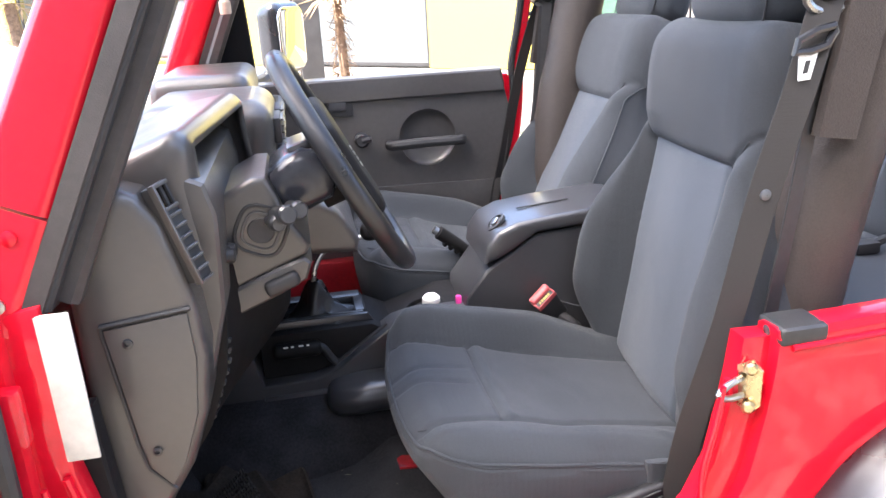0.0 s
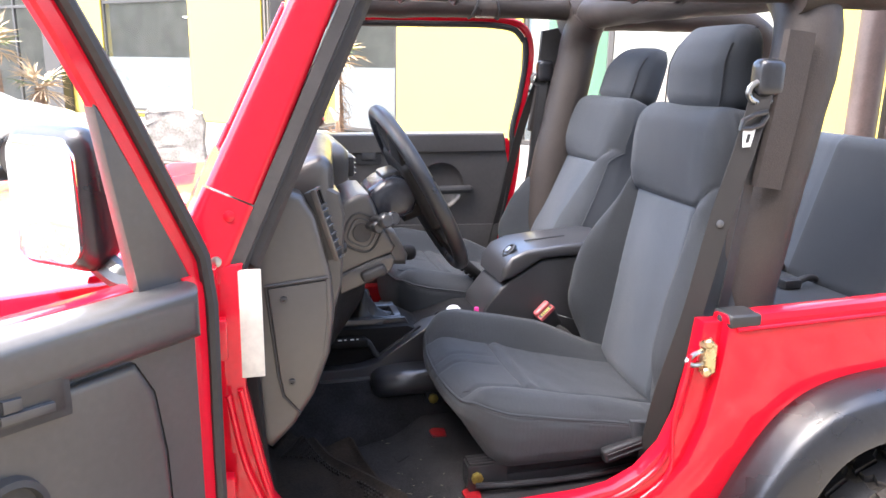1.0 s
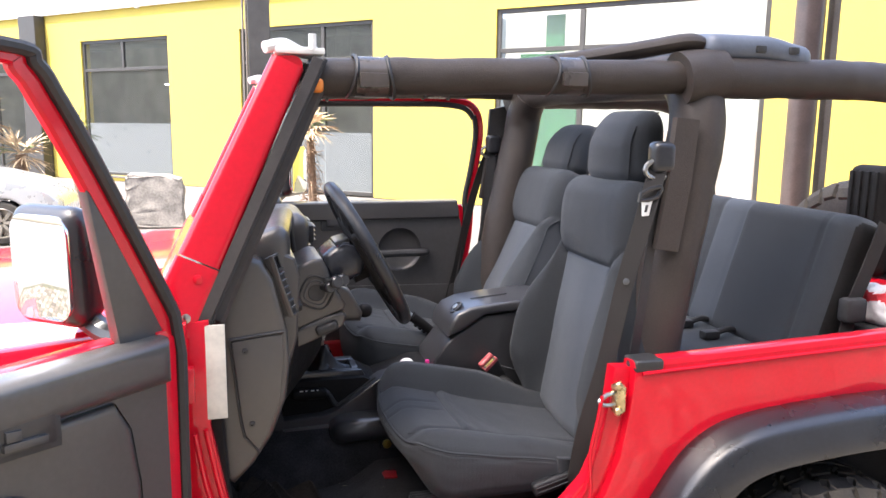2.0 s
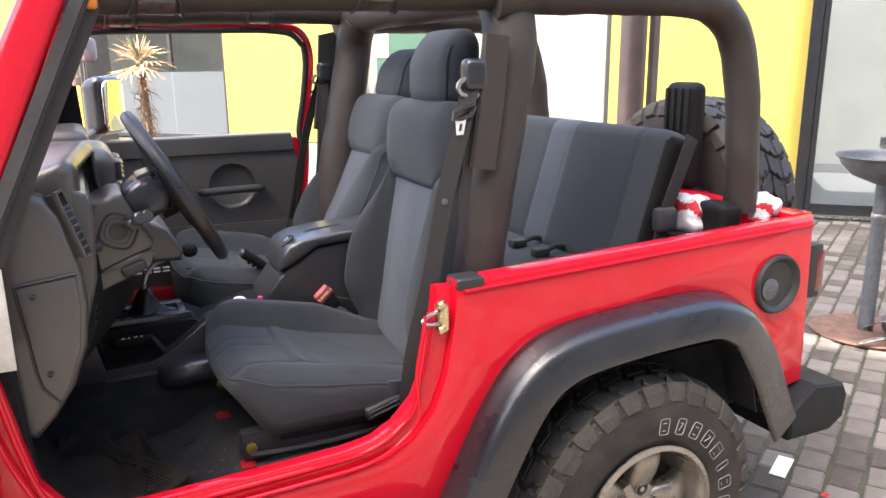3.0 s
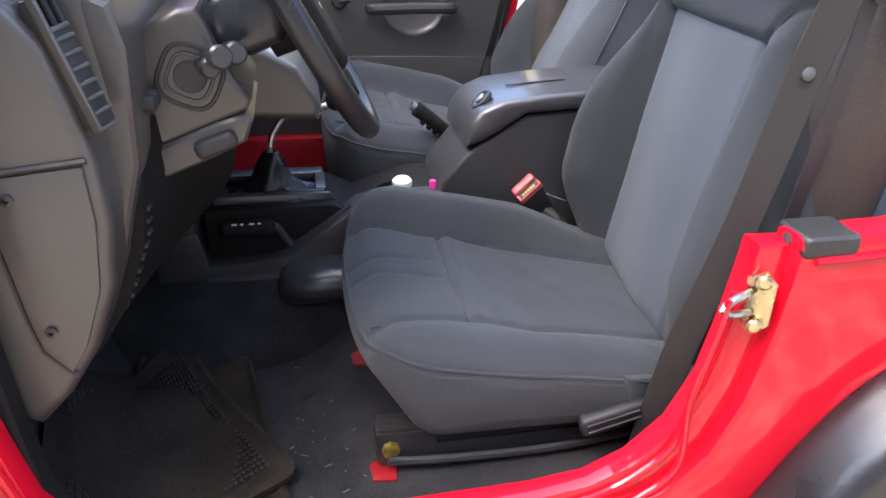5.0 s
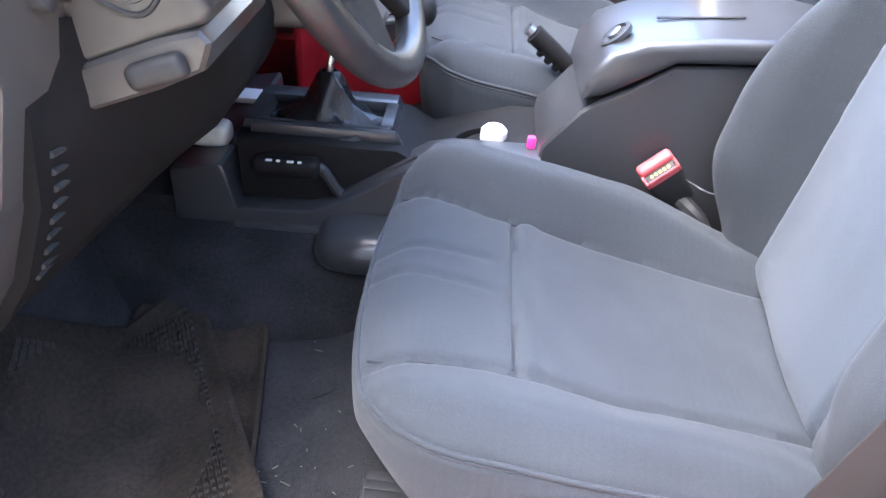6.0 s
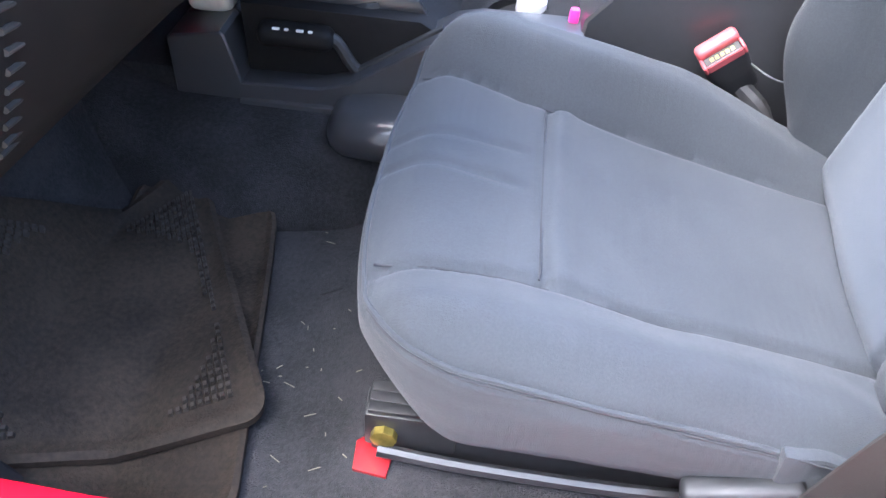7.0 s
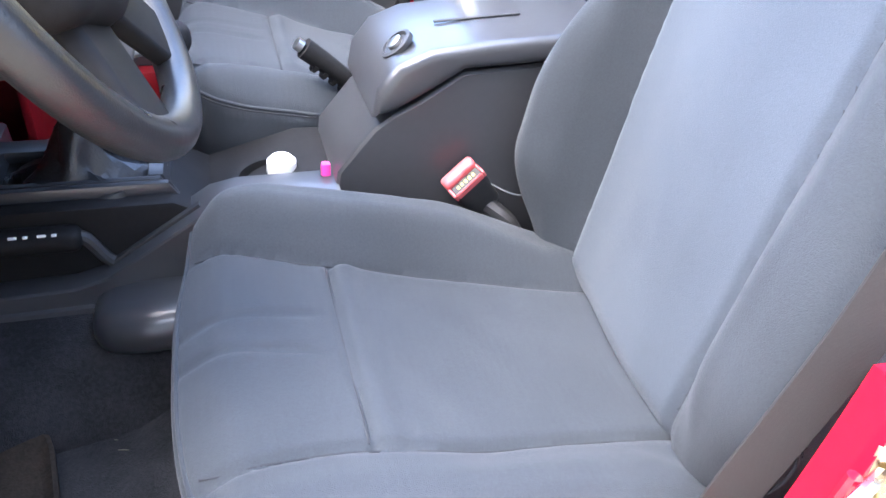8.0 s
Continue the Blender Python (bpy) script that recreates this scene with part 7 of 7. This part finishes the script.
GLOW.node_tree.nodes["Principled BSDF"].inputs["Emission Color"].default_value = (1.0, 0.96, 0.88, 1)
GLOW.node_tree.nodes["Principled BSDF"].inputs["Emission Strength"].default_value = 7.0
for s, d in ((-18.6, 2.2), (-17.4, 2.2), (-17.6, 3.8), (-12.6, 2.6), (-10.9, 2.6)):
    light = thing("ceiling_light", "white square ceiling light in the dim shop", "ceiling light", "shop ceiling lights")
    bm = bmesh.new()
    box(bm, (s - 0.32, d - 0.32, 2.86), (s + 0.32, d + 0.32, 2.90), 0.005, FM)
    part("frame", bm, WHITE, light, smooth=0)
    bm = bmesh.new()
    box(bm, (s - 0.29, d - 0.29, 2.845), (s + 0.29, d + 0.29, 2.859), 0.003, FM)
    part("diffuser", bm, GLOW, light, smooth=0)
    for dx in (-0.25, 0.25):
        bm = bmesh.new()
        tube(bm, [FM @ Vector((s + dx, d, 2.9)), FM @ Vector((s + dx, d, 4.4))], 0.008, 6, up=(1, 0, 0))
        part("hanger", bm, STEEL, light)

# the open court behind the wide window: a pale wall over a blush one, a green screen
bm = bmesh.new()
box(bm, (-8.0, 3.2, 1.62), (3.5, 3.4, 5.0), 0.01, FM)
tagged(part("wall_court_upper", bm, PALE_ROOM, None, smooth=0), kind="structure")
bm = bmesh.new()
box(bm, (-8.0, 3.17, 0), (3.5, 3.42, 1.615), 0.02, FM)
tagged(part("wall_court_lower", bm, BLUSH, None, smooth=0), kind="structure")
bm = bmesh.new()
box(bm, (-8.0, 0.3, -0.03), (3.5, 3.2, -0.002), 0, FM)
tagged(part("floor_court", bm, CONCRETE, None, smooth=0), kind="structure")
screen = thing("green_screen", "dark green painted screen behind the wide window", "screen")
bm = bmesh.new()
box(bm, (-6.3, 0.22, 0.0), (-5.05, 0.26, 3.15), 0.006, FM)
part("panel", bm, GREEN, screen, smooth=0)
for s, z0, z1 in ((-6.28, 1.75, 2.3), (-6.25, 0.4, 1.3), (-5.4, 2.45, 2.75)):
    bm = bmesh.new()
    box(bm, (s, 0.205, z0), (s + 0.26, 0.214, z1), 0.002, FM)
    part("notice", bm, PAPER, screen, "pale paper notice", smooth=0)
bm = bmesh.new()
box(bm, (-5.75, 0.22, 3.17), (-5.35, 0.26, 3.9), 0.006, FM)
part("upper_panel", bm, GREEN, screen, smooth=0)
jamb = thing("white_post", "white painted post inside the wide window", "post")
bm = bmesh.new()
box(bm, (-1.98, 0.16, 0), (-1.66, 0.28, 3.2), 0.01, FM)
part("post", bm, WHITE, jamb, smooth=0)

# projecting bay with the glass door
BM = Matrix(((0.7071, 0.7071, 0, 4.625), (-0.7071, 0.7071, 0, 4.625), (0, 0, 1, 0), (0, 0, 0, 1)))
wall_with_openings("wall_bay", BM, 0.69, 6.0, 3.9, 0.25, [(1.09, 3.7, 0.0, 2.6)], YELLOW)
bm = bmesh.new()
box(bm, (0.69, 0.25, 0), (0.94, 5.6, 3.9), 0, BM)
tagged(part("wall_bay_side", bm, YELLOW, None, smooth=0), kind="structure")
door = thing("door_1", "", "", kind="structure")
bm = bmesh.new()
bar(bm, BM, 1.09, 1.20, 0, 2.6, 0.0, 0.09)
bar(bm, BM, 3.59, 3.7, 0, 2.6, 0.0, 0.09)
bar(bm, BM, 1.20, 3.59, 2.49, 2.6, 0.0, 0.09)
part("door_frame", bm, BLACK_METAL, door, smooth=0)
for a, b in ((1.205, 2.53), (2.53, 3.585)):
    bm = bmesh.new()
    bar(bm, BM, a, a + 0.055, 0.03, 2.48, 0.01, 0.06)
    bar(bm, BM, b - 0.055, b, 0.03, 2.48, 0.01, 0.06)
    bar(bm, BM, a + 0.055, b - 0.055, 2.40, 2.48, 0.01, 0.06)
    bar(bm, BM, a + 0.055, b - 0.055, 0.03, 0.15, 0.01, 0.06)
    part("leaf_frame", bm, BLACK_METAL, door, smooth=0)
    bm = bmesh.new()
    box(bm, (a + 0.055, 0.03, 0.15), (b - 0.055, 0.036, 2.40), 0, BM)
    part("pane", bm, CLEAR, door, smooth=0).visible_shadow = False
bm = bmesh.new()
box(bm, (1.09, -0.05, 0.0), (3.7, 0.25, 0.022), 0.006, BM)
part("threshold", bm, STEEL, door, "bright metal threshold", smooth=0)
bm = bmesh.new()
box(bm, (0.94, 0.25, -0.01), (6, 5.5, 0.004), 0, BM)
tagged(part("floor_room", bm, TABLE_GREY, None, smooth=0), kind="structure")
bm = bmesh.new()
box(bm, (0.94, 3.6, 0), (6, 3.7, 3.9), 0, BM)
box(bm, (0.945, 0.25, 0), (0.99, 3.6, 3.9), 0, BM)
tagged(part("wall_room", bm, ROOM_GREY, None, smooth=0), kind="structure")
bm = bmesh.new()
box(bm, (0.99, 3.57, 0.004), (6, 3.598, 0.14), 0.003, BM)
tagged(part("baseboard", bm, TABLE_GREY, None, smooth=0), kind="structure")
socket = thing("wall_socket", "black wall socket low on the pale wall", "socket")
bm = bmesh.new()
box(bm, (2.55, 3.575, 0.42), (2.73, 3.598, 0.53), 0.006, BM)
part("plate", bm, BLACK_METAL, socket, smooth=0)

# unseen canopy added overhead, cut to block the sun from the car; steel pole
bm = bmesh.new()
prism(bm, [(-6.42, -2.79), (-1.84, -2.79), (-3.24, -0.44), (-6.42, -0.44)], 12.95, 13.05, "z")
prism(bm, [(-1.68, -2.79), (0.52, -2.79), (1.95, 2.40), (1.60, 2.40), (-0.38, 1.66), (-3.39, 0.06)], 12.95, 13.05, "z")
tagged(part("ceiling_canopy", bm, SOFFIT, None, smooth=0), kind="structure")


def steel_pole(x, y, r, z1, label, second=None):
    p = thing("steel_pole", label, "pole", "canopy poles", at=(x, y, 0))
    bm = bmesh.new()
    lathe(bm, [(r, 0.0), (r, z1)], Matrix(), 28)
    part("shaft", bm, POLE, p)
    bm = bmesh.new()
    box(bm, (-r * 1.6, -r * 1.6, 0), (r * 1.6, r * 1.6, 0.012), 0.003)
    part("base_plate", bm, POLE, p, smooth=0)
    if second:
        bm = bmesh.new()
        dx, dy, w = second
        box(bm, (dx - w, dy - w, 0), (dx + w, dy + w, z1), 0.006)
        part("downpipe", bm, second_mat, p, "grey square downpipe beside the pole")
    return p


second_mat = material("grey painted steel", (0.13, 0.11, 0.095), 0.45, vary=0.2, scale=6)
steel_pole(1.79, 2.2, 0.078, 12.95, "brown painted steel pole reaching up to the added canopy", (0.135, -0.03, 0.024))
p = thing("square_pillar", "dark grey square steel pillar before the yellow facade", "pillar", at=(-0.78, 14.0, 0))
bm = bmesh.new()
box(bm, (-0.21, -0.15, 0), (0.21, 0.15, 5.4), 0.015)
part("shaft", bm, FRAME, p, smooth=0)
for dx in (-0.235, -0.30):
    bm = bmesh.new()
    tube(bm, [(dx, 0, 0), (dx, 0, 5.4)], 0.022, 10)
    part("conduit", bm, second_mat, p)
p = thing("square_pillar", "dark grey square steel pillar before the yellow facade", "pillar")
bm = bmesh.new()
box(bm, (-22.55, -0.35, 0), (-21.75, -0.02, 4.8), 0.02, FM)
part("shaft", bm, FRAME, p, smooth=0)

# plain wall added unseen behind the camera: closes the yard, cuts sky, bounces light
bm = bmesh.new()
box(bm, (-26, -8.3, 0), (16, -8, 10.5), 0)
tagged(part("wall_south", bm, BOUNCE_WALL, None, smooth=0), kind="structure")

# ---- ground ----
bm = bmesh.new()
bmesh.ops.create_grid(bm, x_segments=4, y_segments=4, size=400)
ground = part("ground", bm, CONCRETE, None, smooth=0)
ground.location.z = -0.02
tagged(ground, kind="structure")
pavement = thing("pavement", "", "", kind="structure")
bm = bmesh.new()
box(bm, (-6.5, -5.5, -0.019), (9.0, 7.5, -0.010), 0)
part("joint_sand", bm, SAND, pavement, "dark sandy joints between the pavers", smooth=0)

# ---- loose things in the yard ----
stand = thing("dish_stand", "grey metal dish on a pole with a rusty base", "stand", at=(2.86, 1.24, 0))
bm = bmesh.new()
lathe(bm, [(0.0005, 0.0), (0.30, 0.0), (0.305, 0.008), (0.30, 0.014), (0.0005, 0.018)], Matrix(), 36, close=False)
part("base_disc", bm, RUST, stand, "rusty round steel base")
bm = bmesh.new()
lathe(bm, [(0.043, 0.015), (0.041, 0.60), (0.041, 0.92)], Matrix(), 20)
part("pole", bm, TABLE_GREY, stand)
bm = bmesh.new()
lathe(bm, [(0.044, 0.70), (0.046, 0.705), (0.046, 0.72), (0.044, 0.725)], Matrix(), 20)
part("collar", bm, STEEL, stand)
bm = bmesh.new()
lathe(bm, [(0.0005, 0.90), (0.06, 0.90), (0.17, 0.945), (0.235, 1.01), (0.25, 1.055), (0.268, 1.066), (0.27, 1.058), (0.262, 1.05), (0.243, 1.05), (0.23, 1.012), (0.165, 0.955), (0.0005, 0.925)], Matrix(), 40, close=False)
part("dish", bm, TABLE_GREY, stand, "round grey dish with a flat rim")
rng = random.Random(4)
litter = thing("metal_scraps", "bent silver metal scraps lying on the rusty base", "scrap metal")
for k in range(9):
    x, y = 2.83 + rng.uniform(-0.16, 0.3), 1.05 + rng.uniform(-0.14, 0.1)
    a = rng.uniform(0, 6.28)
    bm = bmesh.new()
    length = rng.uniform(0.07, 0.17)
    sweep(bm, smooth_path([(x - math.cos(a) * length, y - math.sin(a) * length, 0.022 + 0.012 * (k % 3)), (x, y, 0.05 + 0.015 * k), (x + math.cos(a) * length, y + math.sin(a) * length, 0.024 + 0.01 * (k % 2))], 5), rect(0.035, 0.006, 0.001))
    part("strip", bm, STEEL if k % 3 else TABLE_GREY, litter)
bm = bmesh.new()
soft_box(bm, (2.84, 1.0, 0.02), (3.06, 1.16, 0.16), 0.06, 0.02)
part("crumpled_sheet", bm, TABLE_GREY, litter, "crumpled grey sheet metal")
sheet = thing("paper_sheet", "small white paper lying on the pavers", "paper", at=(1.13, 0.38, 0.0))
bm = bmesh.new()
box(bm, (-0.085, -0.03, 0.002), (0.085, 0.03, 0.004), 0, Matrix.Rotation(radians(28), 4, "Z"))
part("leaf", bm, PAPER, sheet, smooth=0)
petal = thing("red_petal", "small red petal lying on the pavers", "petal", at=(1.10, 0.16, 0.0))
bm = bmesh.new()
lathe(bm, [(0.0005, 0.002), (0.012, 0.003), (0.016, 0.007), (0.011, 0.006), (0.0005, 0.004)], Matrix.Diagonal((1.2, 0.8, 1, 1)), 10, close=False)
part("petal", bm, CLOTH_RED, petal)

# carved stone
bm = bmesh.new()
PROFILE = [(-0.42, 0.0), (-0.40, 0.10), (-0.43, 0.17), (-0.405, 0.22), (-0.43, 0.25), (-0.41, 0.29), (-0.43, 0.32), (-0.41, 0.36), (-0.475, 0.42), (-0.43, 0.58), (-0.455, 0.64), (-0.44, 0.80), (-0.40, 0.87),
           (-0.1, 0.85), (0.2, 0.84), (0.37, 0.78), (0.42, 0.60), (0.39, 0.3), (0.42, 0.0)]
vs = prism(bm, PROFILE, -0.26, 0.26, "y", 0.03)
bmesh.ops.triangulate(bm, faces=bm.faces)
bmesh.ops.subdivide_edges(bm, edges=bm.edges, cuts=2, use_grid_fill=True)
rng = random.Random(7)
for v in bm.verts:
    v.co += Vector((rng.uniform(-1, 1), rng.uniform(-1, 1), rng.uniform(-1, 1) if v.co.z > 0.02 else 0)) * 0.009
rock = part("carved_stone", bm, STONE, None, smooth=30)
rock.location = (-2.55, 11.4, -0.015)
tagged(rock, "rough grey stone block carved with a face", "statue")


# ---- palms ----
def palm(x, y, top, r, fronds, seed, label, spread, blade=0.36, mat=DRY_LEAF):
    """A fan palm: a hairy trunk and stiff fans of narrow blades."""
    rng = random.Random(seed)
    p = thing("palm", label, "palm", "dry palms", at=(x, y, -0.015))
    bm = bmesh.new()
    tube(bm, smooth_path([(0, 0, 0), (0.02, 0.01, top * 0.5), (0, 0, top)], 6), r, 12, scale=lambda u: 1.25 - 0.35 * u)
    part("trunk", bm, BARK, p)
    bm = bmesh.new()
    for k in range(380):
        z, a = rng.uniform(0.12, 1.0) * top, rng.uniform(0, 6.28)
        d = Vector((math.cos(a), math.sin(a), 0))
        q = d * r * 0.9 + Vector((0, 0, z))
        l = rng.uniform(0.05, 0.2)
        e = q + d * rng.uniform(0.01, 0.09) + Vector((0, 0, rng.uniform(-1.1, 0.5) * l))
        tube(bm, [q, (q + e) / 2 + d * 0.012, e], 0.004, 3, scale=lambda u: 1 - 0.8 * u)
    tagged(part("fibre", bm, BARK, p, "ragged hairy fibre on the trunk", smooth=0), kind="stuff")
    for k in range(fronds):
        a = 2 * math.pi * k / fronds + rng.uniform(-0.4, 0.4)
        lift = rng.uniform(-0.6, 1.35)
        d = Vector((math.cos(a) * math.cos(lift), math.sin(a) * math.cos(lift), math.sin(lift)))
        c = Vector((0, 0, top)) + d * rng.uniform(0.06, 0.18) * spread
        bm = bmesh.new()
        tube(bm, [(0, 0, top - 0.06), (Vector((0, 0, top)) + c) / 2, c], 0.006, 5)
        side = d.cross(Vector((0, 0, 1)))
        side = side.normalized() if side.length > 0.05 else Vector((1, 0, 0))
        upv = side.cross(d)
        n = 11
        for j in range(n):
            t = (j / (n - 1) - 0.5) * 2.4 + rng.uniform(-0.08, 0.08)
            w = (d * math.cos(t) + side * math.sin(t)).normalized()
            l = blade * rng.uniform(0.65, 1.1) * spread
            drop = Vector((0, 0, -1)) * l * rng.uniform(0.0, 0.45)
            tip = c + w * l + drop
            mid = c + w * l * 0.55 + drop * 0.25
            perp = w.cross(upv).normalized() * 0.011 * spread
            vs = [bm.verts.new(v) for v in (c - perp * 0.3, mid - perp, tip, mid + perp, c + perp * 0.3)]
            lo = bm.verts.new(mid - upv * 0.008)
            for f in ((0, 1, 5), (1, 2, 5), (2, 3, 5), (3, 4, 5), (4, 0, 5)):
                bm.faces.new([(vs + [lo])[i] for i in f])
        part("frond", bm, mat if k % 6 else LEAF, p, smooth=0)
    return p


palm(-0.84, 4.0, 1.63, 0.030, 11, 3, "dry fan palm with a thin hairy trunk", 0.56)
palm(-5.55, 13.0, 1.75, 0.10, 13, 5, "dead fan palm with a drooping brown crown", 1.5)
palm(-4.95, 13.3, 1.1, 0.09, 12, 6, "low dead fan palm with a brown crown", 1.4)
palm(-4.25, 14.4, 1.5, 0.05, 7, 8, "thin fan palm with few dull green fronds", 1.2, mat=LEAF)


# ---- parked silver car ----
def small_car():
    c = thing("hatchback_car", "silver hatchback parked before the facade", "car", at=(-6.0, 10.5, 0))
    half = 0.80

    def width(u, z):
        k = half * (1 - 0.10 * max(0, abs(u) - 1.2) ** 2)
        return k * (1 - 0.10 * max(0, (z - 0.75)) - 0.06 * max(0, 0.35 - z))
    low = [(-1.75, 0.22), (-1.86, 0.45), (-1.84, 0.80), (-1.72, 0.98), (-1.0, 1.0), (0.9, 1.0), (1.35, 0.97), (1.95, 0.83), (2.22, 0.70), (2.32, 0.56), (2.34, 0.36), (2.25, 0.22)]
    arch = []
    for cx in (1.62, -1.18):
        arch.append([(cx + 0.335 * math.cos(a), 0.29 + 0.335 * math.sin(a)) for a in [math.pi * i / 12 for i in range(13)]])
    outline = low + [(arch[0][0][0], 0.22)] + arch[0] + [(arch[0][-1][0], 0.22), (arch[1][0][0], 0.22)] + arch[1] + [(arch[1][-1][0], 0.22)]
    bm = bmesh.new()
    prism(bm, outline, -half, half, "y", 0.045, segs=3)
    bmesh.ops.triangulate(bm, faces=[f for f in bm.faces if len(f.verts) > 6])
    for v in bm.verts:
        v.co.y *= width(v.co.x, v.co.z) / half
    part("body", bm, SILVER, c, smooth=50)
    cabin = [(-1.70, 0.97), (-1.5, 1.36), (-1.3, 1.45), (-0.2, 1.49), (0.35, 1.44), (1.28, 0.97)]
    bm = bmesh.new()
    prism(bm, cabin, -half + 0.05, half - 0.05, "y", 0.05, segs=3)
    for v in bm.verts:
        v.co.y *= 1 - 0.30 * max(0, v.co.z - 0.97)
    part("cabin", bm, SILVER, c, smooth=50)
    for s in (-1, 1):
        for pts in ([(-1.45, 1.02), (-1.3, 1.33), (-0.55, 1.38), (-0.5, 1.02)], [(-0.42, 1.02), (-0.45, 1.38), (0.25, 1.36), (0.98, 1.02)]):
            bm = bmesh.new()
            prism(bm, pts, s * (half - 0.052), s * (half - 0.030), "y")
            for v in bm.verts:
                v.co.y *= 1 - 0.28 * max(0, v.co.z - 0.97)
            part("side_window", bm, SHOP_GLASS, c, smooth=0)
        bm = bmesh.new()
        lathe(bm, [(0.0005, 0.05), (0.08, 0.045), (0.14, 0.0), (0.13, -0.06), (0.0005, -0.08)], Matrix.Translation((2.06, s * 0.60, 0.68)) @ pose(0, 0, 0, 0, 60, 0) @ Matrix.Diagonal((0.8, 1, 1, 1)), 24, close=False)
        part("headlight", bm, WHITE, c, "clear oval headlight")
        bm = bmesh.new()
        box(bm, (-0.4, s * 0.795 - 0.01, 0.80), (-0.2, s * 0.795 + 0.012, 0.83), 0.006)
        part("door_handle", bm, SILVER, c)
        bm = bmesh.new()
        soft_box(bm, (0.78, s * 0.86 - 0.09, 0.98), (0.95, s * 0.86 + 0.09, 1.12), 0.04, 0.03)
        part("wing_mirror", bm, SILVER, c)
        for cx in (1.62, -1.18):
            m = Matrix.Translation((cx, s * 0.68, 0.29)) @ pose(0, 0, 0, 90 if s < 0 else -90, 0, 0)
            bm = bmesh.new()
            lathe(bm, [(0.19, -0.08), (0.27, -0.09), (0.29, -0.07), (0.29, 0.07), (0.27, 0.09), (0.21, 0.095), (0.19, 0.08)], m, 40, close=False)
            w = part("wheel", bm, RUBBER, c)
            bm = bmesh.new()
            lathe(bm, [(0.205, 0.09), (0.195, 0.096), (0.185, 0.07), (0.18, 0.0), (0.0005, 0.0)], m, 32, close=False)
            part("rim", bm, ALLOY, w)
            for k in range(7):
                bm = bmesh.new()
                box(bm, (0.02, -0.022, 0.05), (0.19, 0.022, 0.085), 0.006, m @ Matrix.Rotation(2 * math.pi * k / 7, 4, "Z"))
                part("spoke", bm, ALLOY, w)
    return c


small_car()

# ---- pavers ----
PAVE = Matrix.Rotation(radians(30.1), 4, "Z")
LONG, WIDE, GAP = 0.168, 0.126, 0.011
near_bm = bmesh.new()
box(near_bm, (-LONG / 2 + GAP / 2, -WIDE / 2 + GAP / 2, -0.018), (LONG / 2 - GAP / 2, WIDE / 2 - GAP / 2, 0.0), 0.011, segs=1)
paver_mesh = bpy.data.meshes.new("paver")
near_bm.to_mesh(paver_mesh)
near_bm.free()
paver_mesh.materials.append(PAVER)
rng = random.Random(11)
verts, faces = [], []
count = 0
for j in range(-84, 85):
    for i in range(-66, 67):
        u = (i + 0.5 * (j % 2)) * LONG + rng.uniform(-0.003, 0.003) + 0.05
        v = j * WIDE + rng.uniform(-0.002, 0.002) + 0.042
        p = PAVE @ Vector((u, v, 0))
        if not (-6.3 < p.x < 8.8 and -5.3 < p.y < 7.3 and p.x + p.y < 9.1):
            continue
        tip = Vector((rng.uniform(-0.012, 0.012), rng.uniform(-0.012, 0.012)))
        turn = radians(30.1) + rng.uniform(-0.03, 0.03)
        dz = rng.uniform(-0.007, 0.0)
        if 0.25 < p.x < 3.6 and -0.75 < p.y < 1.85 and count < 300:
            count += 1
            ob = new("paver", paver_mesh)
            ob.parent = pavement
            ob.matrix_local = Matrix.Translation((p.x, p.y, dz)) @ pose(0, 0, 0, math.degrees(tip.x), math.degrees(tip.y), math.degrees(turn))
            continue
        m = Matrix.Translation((p.x, p.y, dz)) @ Matrix.Rotation(turn, 4, "Z")
        k = len(verts)
        a, b, c = LONG / 2 - GAP / 2, WIDE / 2 - GAP / 2, 0.010
        for x, y, z in ((-a, -b, -0.018), (a, -b, -0.018), (a, b, -0.018), (-a, b, -0.018), (-a, -b, -c), (a, -b, -c), (a, b, -c), (-a, b, -c),
                        (-a + c, -b + c, 0), (a - c, -b + c, 0), (a - c, b - c, 0), (-a + c, b - c, 0)):
            verts.append(m @ Vector((x, y, z + (x * tip.y - y * tip.x))))
        for q in range(4):
            r = (q + 1) % 4
            faces.append((k + q, k + r, k + 4 + r, k + 4 + q))
            faces.append((k + 4 + q, k + 4 + r, k + 8 + r, k + 8 + q))
        faces.append((k + 8, k + 9, k + 10, k + 11))
me = bpy.data.meshes.new("paving")
me.from_pydata(verts, [], faces)
me.materials.append(PAVER)
rest = new("paving", me)
rest.parent = pavement
rest["kind"] = "stuff"
